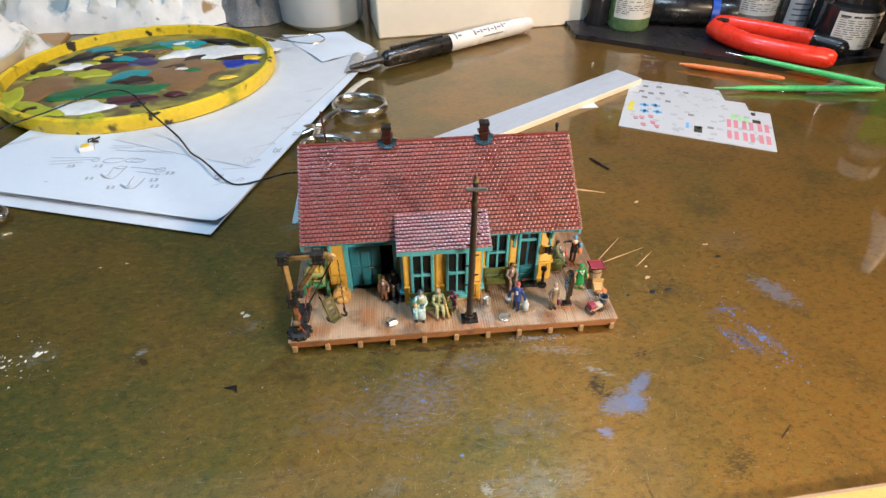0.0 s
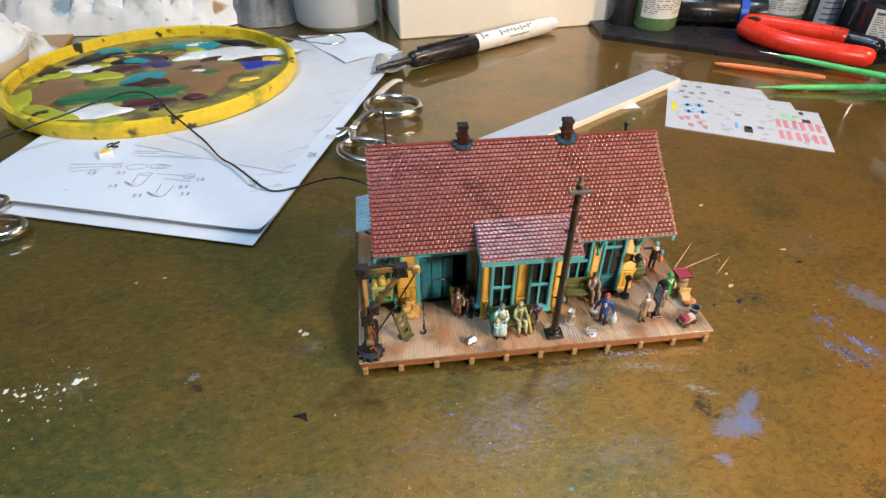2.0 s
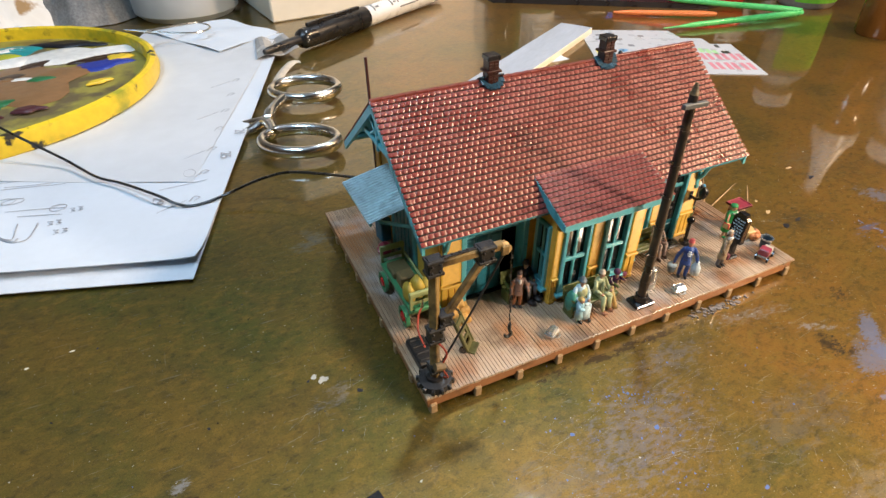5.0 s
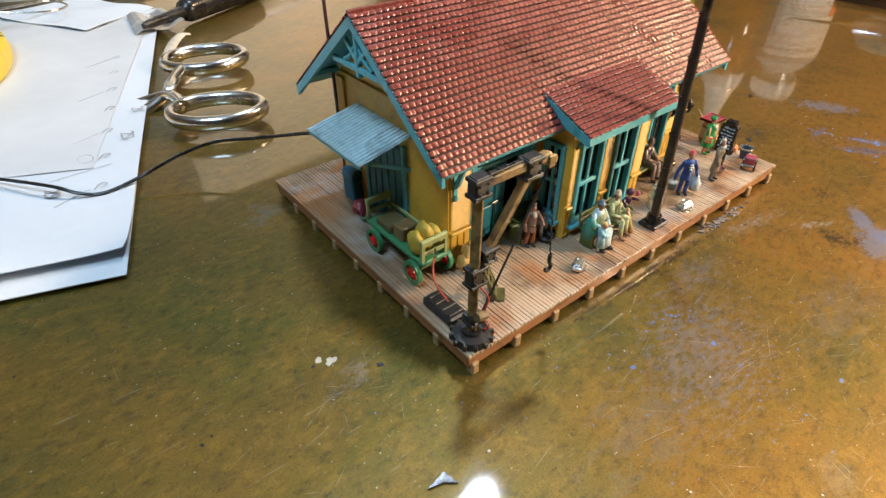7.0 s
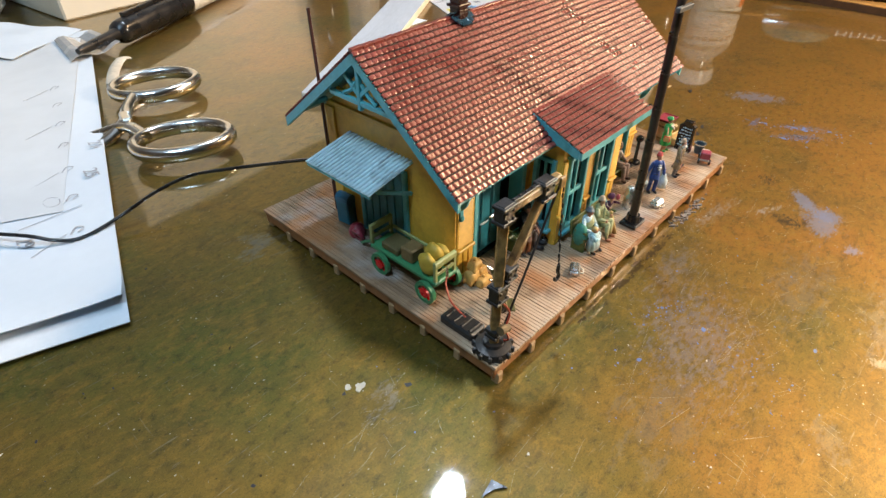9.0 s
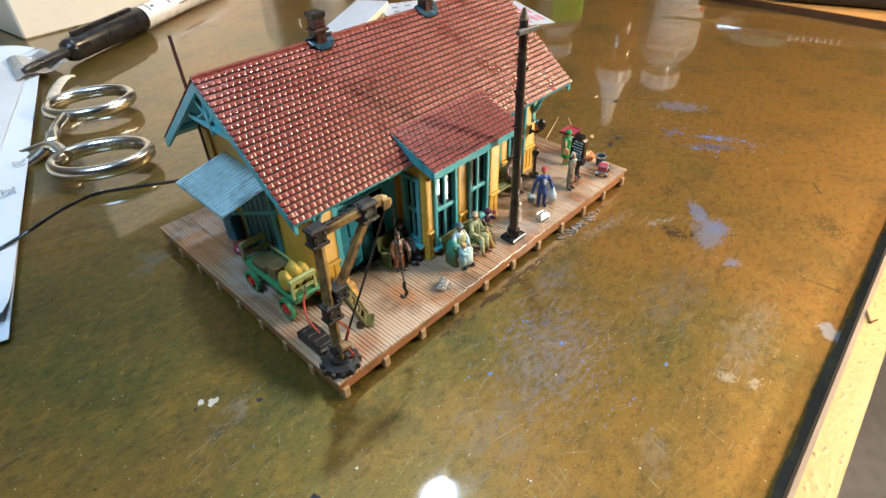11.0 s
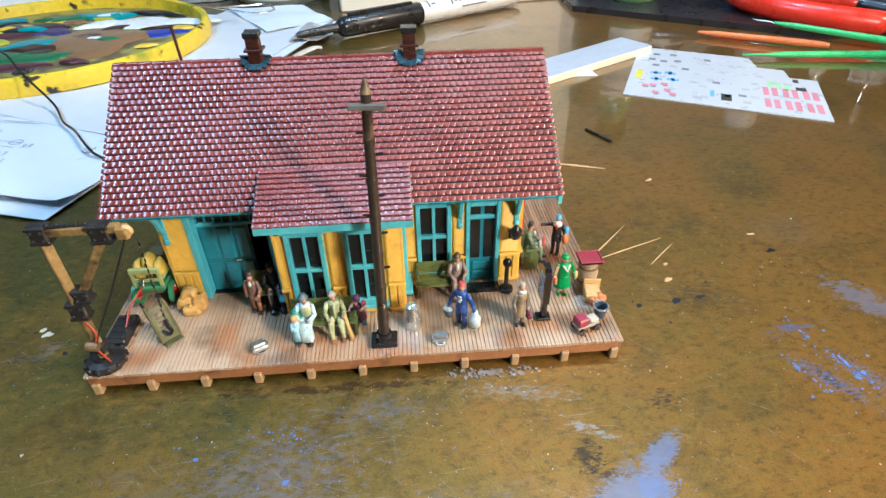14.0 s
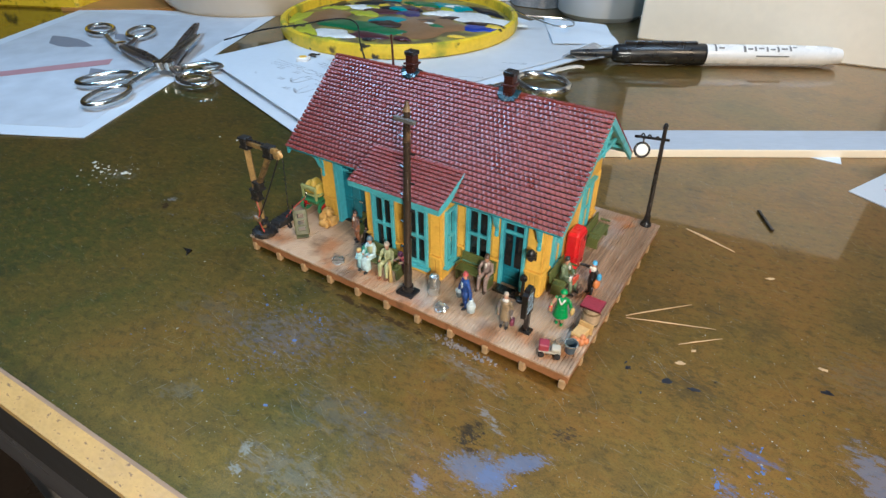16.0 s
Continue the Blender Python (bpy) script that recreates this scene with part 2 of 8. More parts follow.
def bench_material():
    """Old varnished bench top: olive and ochre blotches, ink and paint spots, fine scratches, a hard gloss."""
    m = bpy.data.materials.new("varnished_bench_top")
    m.use_nodes = True
    t = m.node_tree
    n, l = t.nodes, t.links
    p = n["Principled BSDF"]
    tc = n.new("ShaderNodeTexCoord")
    pos = tc.outputs["Object"]

    def noise_at(scale, detail=5, rough=0.55, stretch=None, warp=0.0):
        tex = n.new("ShaderNodeTexNoise")
        tex.inputs["Scale"].default_value, tex.inputs["Detail"].default_value = scale, detail
        tex.inputs["Roughness"].default_value, tex.inputs["Distortion"].default_value = rough, warp
        if stretch:
            mp = n.new("ShaderNodeMapping")
            mp.inputs["Scale"].default_value, mp.inputs["Rotation"].default_value = stretch[:3], (0, 0, radians(stretch[3]))
            l.new(pos, mp.inputs["Vector"])
            l.new(mp.outputs[0], tex.inputs["Vector"])
        else:
            l.new(pos, tex.inputs["Vector"])
        return tex.outputs[0]

    def ramp(src, a, b):
        r = n.new("ShaderNodeMapRange")
        r.inputs["From Min"].default_value, r.inputs["From Max"].default_value = a, b
        l.new(src, r.inputs["Value"])
        return r.outputs[0]

    def times(a, b):
        k = n.new("ShaderNodeMath")
        k.operation = "MULTIPLY"
        l.new(a, k.inputs[0])
        if isinstance(b, float):
            k.inputs[1].default_value = b
        else:
            l.new(b, k.inputs[1])
        return k.outputs[0]

    def over(under, colour, factor):
        k = n.new("ShaderNodeMix")
        k.data_type = "RGBA"
        if isinstance(under, tuple):
            k.inputs["A"].default_value = (*under, 1)
        else:
            l.new(under, k.inputs["A"])
        k.inputs["B"].default_value = (*colour, 1)
        l.new(factor, k.inputs["Factor"])
        return k.outputs["Result"]

    sep = n.new("ShaderNodeSeparateXYZ")
    l.new(pos, sep.inputs[0])
    across = ramp(sep.outputs[0], -8 * U, 21 * U)          # warm lamplight's falloff put into the varnish colour: more orange towards +x
    mixed = n.new("ShaderNodeMath")
    mixed.operation = "ADD"
    l.new(times(across, 0.34), mixed.inputs[0])
    l.new(noise_at(17, 6, 0.62, warp=0.7), mixed.inputs[1])
    c = over(BENCH_A, BENCH_B, ramp(mixed.outputs[0], 0.44, 0.86))
    c = over(c, BENCH_C, times(ramp(noise_at(48, 6, 0.65), 0.50, 0.72), 0.55))
    c = over(c, BENCH_E, times(ramp(noise_at(210, 5, 0.7, (1, 1.8, 1, 25)), 0.48, 0.64), 0.65))
    c = over(c, BENCH_D, times(ramp(noise_at(330, 5, 0.75, (1, 1.6, 1, -20)), 0.50, 0.66), 0.50))
    c = over(c, BENCH_D, times(ramp(noise_at(1000, 3, 0.7), 0.54, 0.70), 0.28))
    c = over(c, BENCH_E, times(ramp(noise_at(1600, 3, 0.7), 0.56, 0.72), 0.40))
    c = over(c, BENCH_D, times(ramp(noise_at(2600, 2, 0.6, (1, 1.7, 1, 30)), 0.55, 0.68), 0.45))
    c = over(c, (0.26, 0.19, 0.06), times(ramp(noise_at(2300, 2, 0.6, (1.6, 1, 1, 15)), 0.60, 0.70), 0.40))
    c = over(c, (0.012, 0.010, 0.006), times(ramp(noise_at(420, 2), 0.735, 0.76), 0.8))
    c = over(c, (0.30, 0.27, 0.20), times(ramp(noise_at(120, 5, 0.6, (1, 14, 1, 35)), 0.63, 0.70), 0.35))
    c = over(c, (0.30, 0.27, 0.20), times(ramp(noise_at(150, 5, 0.6, (16, 1, 1, 20)), 0.65, 0.72), 0.30))
    c = over(c, (0.50, 0.47, 0.40), times(ramp(noise_at(1300, 1), 0.76, 0.77), 0.7))
    # dried smears and one painted shade, each with own place, size, turn and colour
    for cx, cy, rx, ry, turn, colour, strength, scale, *core in BENCH_SMEARS_SHADE:
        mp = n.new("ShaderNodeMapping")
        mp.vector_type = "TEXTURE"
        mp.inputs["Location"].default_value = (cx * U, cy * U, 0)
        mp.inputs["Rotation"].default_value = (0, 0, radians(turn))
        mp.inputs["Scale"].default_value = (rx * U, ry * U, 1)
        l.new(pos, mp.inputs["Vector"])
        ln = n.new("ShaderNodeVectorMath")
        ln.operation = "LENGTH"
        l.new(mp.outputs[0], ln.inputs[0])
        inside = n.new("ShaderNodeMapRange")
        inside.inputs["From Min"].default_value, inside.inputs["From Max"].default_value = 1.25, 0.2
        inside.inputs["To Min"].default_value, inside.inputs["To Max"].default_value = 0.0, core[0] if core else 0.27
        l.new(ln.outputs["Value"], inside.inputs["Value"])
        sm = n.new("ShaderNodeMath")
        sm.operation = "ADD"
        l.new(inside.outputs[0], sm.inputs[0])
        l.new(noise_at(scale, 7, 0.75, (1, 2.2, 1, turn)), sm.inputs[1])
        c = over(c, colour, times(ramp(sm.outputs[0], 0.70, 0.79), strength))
    l.new(c, p.inputs["Base Color"])
    rr = n.new("ShaderNodeMapRange")
    rr.inputs["From Min"].default_value, rr.inputs["From Max"].default_value = 0.35, 0.75
    rr.inputs["To Min"].default_value, rr.inputs["To Max"].default_value = 0.02, 0.10
    l.new(noise_at(60, 6, 0.7), rr.inputs["Value"])
    p.inputs["Roughness"].default_value = 0.5
    b = n.new("ShaderNodeBump")
    b.inputs["Strength"].default_value, b.inputs["Distance"].default_value = 0.22, 0.0003
    l.new(noise_at(420, 5, 0.6), b.inputs["Height"])
    l.new(b.outputs[0], p.inputs["Normal"])
    p.inputs["Metallic"].default_value = 0.68  # the figure of the wood shines under the varnish
    p.inputs["Coat Weight"].default_value, p.inputs["Coat IOR"].default_value = 1.0, 1.6
    l.new(rr.outputs[0], p.inputs["Coat Roughness"])
    return m


BENCH_A, BENCH_B = (0.094, 0.094, 0.014), (0.264, 0.129, 0.017)
BENCH_C, BENCH_D, BENCH_E = (0.036, 0.038, 0.014), (0.022, 0.020, 0.009), (0.240, 0.145, 0.020)
BENCH_SMEARS_SHADE = (
    (13.2, -3.6, 1.9, 1.1, 35, (0.18, 0.19, 0.24), 0.35, 260), (13.95, -3.0, 1.05, 0.42, 42, (0.18, 0.22, 0.35), 0.62, 700, 0.42), (12.95, -3.85, 1.25, 0.60, 12, (0.19, 0.21, 0.30), 0.60, 700, 0.42), (13.5, -3.9, 0.6, 0.6, 0, (0.16, 0.20, 0.34), 0.62, 700, 0.42), (11.9, -5.0, 0.7, 0.5, 0, (0.20, 0.22, 0.36), 0.7, 320), (12.3, -3.0, 0.8, 0.6, 60, (0.016, 0.015, 0.018), 0.8, 600), (12.6, -3.4, 0.5, 0.3, 0, (0.016, 0.015, 0.018), 0.7, 700), (14.6, -1.5, 0.7, 0.5, 40, (0.016, 0.015, 0.018), 0.7, 600), (19.2, -1.3, 1.3, 0.35, 112, (0.02, 0.02, 0.03), 0.7, 600),
    (19.2, -1.3, 2.0, 0.6, 125, (0.14, 0.19, 0.36), 0.5, 600), (20.2, -1.2, 2.0, 0.55, 120, (0.14, 0.20, 0.38), 0.5, 640), (19.2, 0.6, 1.5, 0.4, 10, (0.12, 0.15, 0.30), 0.6, 300),
    (5.0, -2.9, 4.2, 2.6, 20, (0.20, 0.19, 0.24), 0.36, 420), (7.4, -1.2, 2.8, 0.9, 0, (0.20, 0.18, 0.19), 0.36, 420), (22.2, 1.6, 2.0, 1.0, 120, (0.22, 0.23, 0.30), 0.6, 300, 0.34), (9.0, -4.4, 3.8, 1.6, 5, (0.15, 0.16, 0.18), 0.22, 260), (2.0, -3.4, 3.0, 1.8, 10, (0.15, 0.15, 0.14), 0.20, 160),
    (-2.0, 1.7, 1.1, 0.7, 10, (0.24, 0.21, 0.19), 0.45, 160), (-6.4, 0.6, 0.5, 0.4, 30, (0.34, 0.32, 0.30), 0.7, 200), (-6.0, 0.1, 0.6, 0.25, -45, (0.05, 0.025, 0.01), 0.8, 200),
    (8.8, -6.6, 2.6, 1.1, 12, (0.26, 0.25, 0.25), 0.22, 300, 0.30), (4.0, -6.4, 1.2, 0.7, 30, (0.24, 0.24, 0.23), 0.16, 300, 0.30), (7.25, -6.75, 0.45, 0.30, -60, (0.36, 0.34, 0.29), 0.55, 900, 0.32), (7.5, -7.35, 0.4, 0.22, 0, (0.36, 0.34, 0.29), 0.55, 900, 0.32), (12.7, -7.7, 0.9, 0.07, -86, (0.03, 0.025, 0.01), 0.6, 300, 0.36), (18.5, -5.6, 0.6, 0.05, 38, (0.02, 0.018, 0.01), 0.8, 300, 0.45), (16.2, -6.6, 1.6, 0.9, 40, (0.035, 0.028, 0.012), 0.6, 500), (10.3, -6.6, 1.8, 0.9, 30, (0.24, 0.20, 0.15), 0.3, 420), (-10.6, 0.9, 1.6, 1.2, 0, (0.30, 0.30, 0.24), 0.25, 300),
    (12.2, -2.8, 0.9, 0.35, 60, (0.03, 0.022, 0.012), 0.7, 200), (-0.9, 9.2, 1.8, 1.4, 30, (0.17, 0.17, 0.14), 0.5, 90), (10.75, -8.2, 0.5, 0.36, 40, (0.30, 0.34, 0.40), 0.75, 120, 0.5),
    (17.2, 2.3, 2.2, 1.4, 10, (0.04, 0.035, 0.02), 0.4, 400), (22.0, 5.5, 3.0, 2.2, 0, (0.20, 0.16, 0.10), 0.3, 400), (12.5, -2.2, 1.2, 0.3, -30, (0.34, 0.33, 0.33), 0.6, 400),
    # second tuple: shade along the platform's front, painted as a dark strip
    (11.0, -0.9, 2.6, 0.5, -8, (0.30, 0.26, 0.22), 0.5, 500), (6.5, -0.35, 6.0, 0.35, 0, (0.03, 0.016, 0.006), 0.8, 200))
BENCH = bench_material()
TEAL = surf("teal_paint", (0.105, 0.39, 0.45), 0.38, vary=0.18, bump=0.1, dirt=(0.02, 0.10, 0.10), dirt_at=(0.58, 0.85))
TEAL_DARK = surf("teal_door_paint", (0.026, 0.17, 0.225), 0.4, vary=0.22, dirt=(0.012, 0.05, 0.05), dirt_at=(0.52, 0.8))
YELLOW = surf("yellow_paint", (0.64, 0.38, 0.045), 0.42, vary=0.16, bump=0.12, dirt=(0.30, 0.12, 0.015), dirt_at=(0.58, 0.9))
ROOF_RED = surf("red_brown_shingle", (0.18, 0.033, 0.024), 0.32, vary=0.25, bump=0.06, by_piece=0.10, rough_vary=0.08)
ROOF_FIELD = surf("red_brown_shingle_field", (0.18, 0.033, 0.024), 0.32, vary=0.25, bump=0.06, by_piece=0.10, by_island=True, rough_vary=0.08)
DECK = surf("weathered_plank", (0.275, 0.18, 0.11), 0.32, vary=0.34, grain=700, bump=0.2, stretch=(1, 0.12, 1), by_piece=0.17, dirt=(0.14, 0.08, 0.045), dirt_at=(0.52, 0.78), dirt_scale=300, whole=True)
worn_sheen(DECK, (0.46, 0.335, 0.225), 3.3 * U, 1.3 * U)
stain(DECK, (0.36, 0.13, 0.03), (0.52, 0.64), 75, 0.13, True, 0.65)
stain(DECK, (0.42, 0.40, 0.39), (0.54, 0.68), 90, 0.57, True, 0.45)
stain(DECK, (0.10, 0.055, 0.03), (0.58, 0.70), 110, 0.91, True, 0.6)
DECK_EDGE = surf("brown_timber", (0.28, 0.12, 0.045), 0.45, vary=0.2, dirt=(0.10, 0.05, 0.02))
POST = surf("pale_timber_end", (0.34, 0.22, 0.105), 0.6, vary=0.25)
# near-black colour that stands in for the station's unlit inside
UNLIT_INSIDE = surf("unlit_inside", (0.008, 0.008, 0.009), 0.25, vary=0.3, bump=0.0)
SLATE = surf("grey_blue_metal_roof", (0.55, 0.70, 0.75), 0.35, vary=0.25, grain=600, dirt=(0.12, 0.17, 0.20))
BRICK_BROWN = surf("dark_chimney_brick", (0.035, 0.010, 0.007), 0.32, vary=0.3, by_piece=0.2)
BLACK = surf("black_gloss_paint", (0.012, 0.011, 0.012), 0.25, vary=0.4, coat=0.3)
POLE = surf("stained_pole_wood", (0.030, 0.021, 0.015), 0.35, vary=0.35, dirt=(0.16, 0.10, 0.05), dirt_at=(0.6, 0.8))
TIMBER = surf("weathered_timber", (0.17, 0.11, 0.048), 0.5, vary=0.4, bump=0.4, dirt=(0.02, 0.014, 0.009), dirt_at=(0.46, 0.66), dirt_scale=300)
PAPER = surf("white_paper", (0.62, 0.665, 0.72), 0.7, vary=0.03, grain=300, bump=0.05)
PAPER_GREY = surf("grey_printed_paper", (0.52, 0.55, 0.60), 0.6, vary=0.2, grain=60, bump=0.05)
PENCIL = surf("grey_pencil_line", (0.34, 0.35, 0.38), 0.7, bump=0)
CHROME = surf("polished_steel", (0.66, 0.65, 0.62), 0.22, metal=1.0, vary=0.06, bump=0.02, rough_vary=0.06)
CARD = surf("cream_card", (0.80, 0.74, 0.62), 0.6, vary=0.04, grain=200, bump=0.05)
WHITE_PLASTIC = surf("white_plastic", (0.75, 0.75, 0.74), 0.3, vary=0.05, bump=0.03)
BLACK_PLASTIC = surf("black_plastic", (0.012, 0.012, 0.013), 0.3, vary=0.3, bump=0.03)
YELLOW_PLASTIC = surf("yellow_plastic", (0.80, 0.58, 0.015), 0.35, vary=0.10, bump=0.05, dirt=(0.035, 0.028, 0.012), dirt_at=(0.58, 0.66), dirt_scale=75)
RED_GRIP = surf("red_rubber_grip", (0.72, 0.035, 0.012), 0.32, vary=0.08, bump=0.04)
PALE_WOOD = surf("pale_wood", (0.50, 0.32, 0.095), 0.45, vary=0.18, grain=1100, bump=0.35, stretch=(0.6, 1, 1), dirt=(0.20, 0.12, 0.05), dirt_at=(0.60, 0.70), dirt_scale=1100)
GREY_STRIP = surf("grey_painted_strip", (0.40, 0.43, 0.48), 0.6, vary=0.12, stretch=(0.2, 1, 1))
for m in (ROOF_RED, ROOF_FIELD):
    m.node_tree.nodes["Principled BSDF"].inputs["Specular IOR Level"].default_value = 0.9

# ---- the room and the bench ----
def setting(name, bm, material, label, category, smooth=None):
    return solo(name, bm, material, label, category, kind="structure", smooth=smooth)


FLOOR_GREY = surf("grey_floor", (0.60, 0.58, 0.55), 0.7, vary=0.2, grain=40)
WALL_PAINT = surf("dull_wall_paint", (0.17, 0.145, 0.11), 0.8, vary=0.08, grain=20)
# the unseen north wall is made pale to throw light onto the bench
REFLECTOR_WALL = surf("reflector_wall_paint", (0.45, 0.465, 0.465), 0.8, vary=0.08, grain=20)
CEILING_PAINT = surf("ceiling_paint", (0.55, 0.52, 0.46), 0.8, vary=0.05, grain=20)
DARK_WOOD = surf("dark_stained_wood", (0.035, 0.022, 0.014), 0.35, vary=0.3, grain=200, stretch=(0.2, 1, 1))
FLOOR_Z = -95.0


def edge_y(x):
    """The bench's front edge runs slightly askew to the station."""
    return -9.0 + 0.046 * x


def band(x0, x1, d0, d1, z0, z1):
    """A straight strip along the bench's front edge, d0 to d1 behind it."""
    bm = B()
    return prism(bm, [(x0, edge_y(x0) + d0), (x1, edge_y(x1) + d0), (x1, edge_y(x1) + d1), (x0, edge_y(x0) + d1)], z1 - z0, mat4(0, 0, z0))


setting("floor", box(B(), -150, 330, -330, 130, FLOOR_Z - 2, FLOOR_Z), FLOOR_GREY, "grey floor far below the bench", "floor")
for name, c in (("wall_north", (-150, 330, 126, 130)), ("wall_south", (-150, 330, -330, -326)), ("wall_west", (-154, -150, -326, 126)), ("wall_east", (326, 330, -326, 126))):
    setting(name, box(B(), *c, FLOOR_Z, 210), REFLECTOR_WALL if name == "wall_north" else WALL_PAINT, "unseen pale grey wall that reflects light onto the bench" if name == "wall_north" else "dull beige painted wall", "wall")
setting("ceiling", box(B(), -154, 330, -330, 130, 210, 214), CEILING_PAINT, "off-white ceiling", "ceiling")
bm = B()
prism(bm, [(-85, edge_y(-85) - 0.12), (110, edge_y(110) - 0.12), (110, 80), (-85, 80)], 0.8, mat4(0, 0, -0.8))
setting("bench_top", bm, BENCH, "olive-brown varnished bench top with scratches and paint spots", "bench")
setting("bench_fascia", band(-85, 110, -0.82, -0.125, -2.2, 0.45), surf("black_stained_wood", (0.012, 0.009, 0.007), 0.7, vary=0.4, grain=300), "dark stained fascia below the bench edging", "fascia")
setting("bench_edge", band(-85, 110, -0.86, -0.122, 0.45, 0.78), PALE_WOOD, "pale worn wooden edging raised above the bench", "edging")
# the edging's shadow put in as a dark strip, ragged towards the bench
rng = random.Random(41)
grime = B()
inner = [grime.verts.new((x, edge_y(x) - 0.12, 0.006)) for x in [-85 + 0.25 * k for k in range(781)]]
outer = [grime.verts.new((v.co.x, edge_y(v.co.x) + 0.07 + 0.02 * math.sin(v.co.x * 0.9) + rng.uniform(-0.03, 0.05), 0.005)) for v in inner]
for k in range(780):
    grime.faces.new((inner[k], inner[k + 1], outer[k + 1], outer[k]))
setting("edging_shade", grime, surf("edging_shade_paint", (0.026, 0.019, 0.008), 0.6, vary=0.4, grain=300, dirt=(0.05, 0.035, 0.012), dirt_at=(0.55, 0.7), dirt_scale=300), "dark strip painted as shade beside the edging", "grime")
bm = band(-85, 110, -0.22, -0.118, 0.10, 0.785)
setting("edging_bead", bm, surf("pinkish_bare_wood", (0.30, 0.20, 0.12), 0.6, vary=0.3, grain=500, stretch=(0.2, 1, 1)), "thin bare strip along the raised edging", "edging")
setting("bench_apron", band(-85, 110, 0.5, 2.5, -14, -0.81), DARK_WOOD, "dark wooden apron below the bench", "apron")
for x in (-78, 100):
    setting("bench_leg", box(B(), x, x + 6, edge_y(x) + 3, edge_y(x) + 9, FLOOR_Z, -0.81), DARK_WOOD, "dark wooden bench leg", "leg")
    setting("bench_leg", box(B(), x, x + 6, 68, 74, FLOOR_Z, -0.81), DARK_WOOD, "dark wooden bench leg", "leg")

# ---- the model station: platform ----
DECK_Z, DECK_W, DECK_D = 0.67, 14.0, 9.92
platform = thing("station_platform", (7, 5, 0), 0, "model timber station platform with brown weathered planks on stub posts", "platform", drawn_in_place=True)
part("joist_frame", box(B(), 0.12, 13.88, 0.12, DECK_D - 0.12, 0.24, 0.56, 0.03), DECK_EDGE, platform)
for y0, y1 in ((0.05, 0.13), (DECK_D - 0.13, DECK_D - 0.05)):
    part("fascia_board", box(B(), 0.03, 13.97, y0, y1, 0.22, 0.575, 0.02), DECK_EDGE, platform)
for x0, x1 in ((0.05, 0.13), (13.87, 13.95)):
    part("fascia_board", box(B(), x0, x1, 0.13, DECK_D - 0.13, 0.22, 0.575, 0.02), DECK_EDGE, platform)
post_bm = box(B(), -0.105, 0.105, -0.12, 0.12, 0, 0.36, 0.03)
POST_MESH = piece_mesh("stub_post", post_bm, POST)
for i in range(11):
    x = 0.2 + i * 1.36
    for y in (0.09, DECK_D - 0.09):
        shared("stub_post", POST_MESH, platform, place(x - 7, y - 5, 0, 0))
for i in range(1, 8):
    for x in (0.13, 13.87):
        shared("stub_post", POST_MESH, platform, place(x - 7, 0.05 + i * 1.227 - 5, 0, 90))

# ---- the model station: building ----
WX0, WX1, WY0, WY1 = 1.74, 11.62, 2.85, 7.95      # outer faces of the walls
RIDGE_Y, RIDGE_Z, EAVE_Y, EAVE_Z, RX0, RX1 = 5.40, 6.78, 2.01, 4.12, 0.83, 12.47
SLOPE = (RIDGE_Z - EAVE_Z) / (RIDGE_Y - EAVE_Y)
WT = 0.16
station = thing("station_building", (6.7, 5.4, DECK_Z), 0, "yellow and teal model railway station with red-brown shingle roof", "model building", drawn_in_place=True)


def pierced(us, zs, holes, depth, m):
    """A wall with openings through it: a sheet over u and z less its holes, given depth."""
    bm = B()
    us = sorted(set(us) | {h[0] for h in holes} | {h[1] for h in holes})
    zs = sorted(set(zs) | {h[2] for h in holes} | {h[3] for h in holes})
    vs = {(i, j): bm.verts.new((u, 0, z)) for i, u in enumerate(us) for j, z in enumerate(zs)}
    faces = []
    for i in range(len(us) - 1):
        for j in range(len(zs) - 1):
            cu, cz = (us[i] + us[i + 1]) / 2, (zs[j] + zs[j + 1]) / 2
            if not any(h[0] < cu < h[1] and h[2] < cz < h[3] for h in holes):
                faces.append(bm.faces.new((vs[i, j], vs[i + 1, j], vs[i + 1, j + 1], vs[i, j + 1])))
    out = bmesh.ops.extrude_face_region(bm, geom=faces)
    bmesh.ops.translate(bm, vec=(0, depth, 0), verts=[g for g in out["geom"] if isinstance(g, bmesh.types.BMVert)])
    bmesh.ops.delete(bm, geom=[v for v in bm.verts if not v.link_faces], context="VERTS")
    bmesh.ops.recalc_face_normals(bm, faces=bm.faces)
    bmesh.ops.transform(bm, matrix=m, verts=bm.verts)
    return bm


FRONT = mat4(0, WY0, 0)
BAYF = 1.78
BX0, BX1 = 4.92, 8.26
# walls
front_holes = [(2.45, 4.62, 0.60, 3.75), (BX0 + 0.1, BX1 - 0.1, 0.60, 4.0), (8.72, 9.56, 1.38, 3.42), (10.14, 10.92, 0.60, 3.42)]
part("wall", pierced((WX0, WX1), (DECK_Z, 4.55), front_holes, WT, FRONT), YELLOW, station)
part("wall", pierced((WX0, WX1), (DECK_Z, 4.55), [], -WT, mat4(0, WY1, 0)), YELLOW, station)


def gable(x, out):
    bm = B()
    a = [(WY0 + WT, DECK_Z), (WY1 - WT, DECK_Z), (WY1 - WT, 4.60), (RIDGE_Y, 6.50), (WY0 + WT, 4.60)]
    m = Matrix(((0, 0, 1, x), (1, 0, 0, 0), (0, 1, 0, 0), (0, 0, 0, 1)))
    return prism(bm, a, out * WT, m)


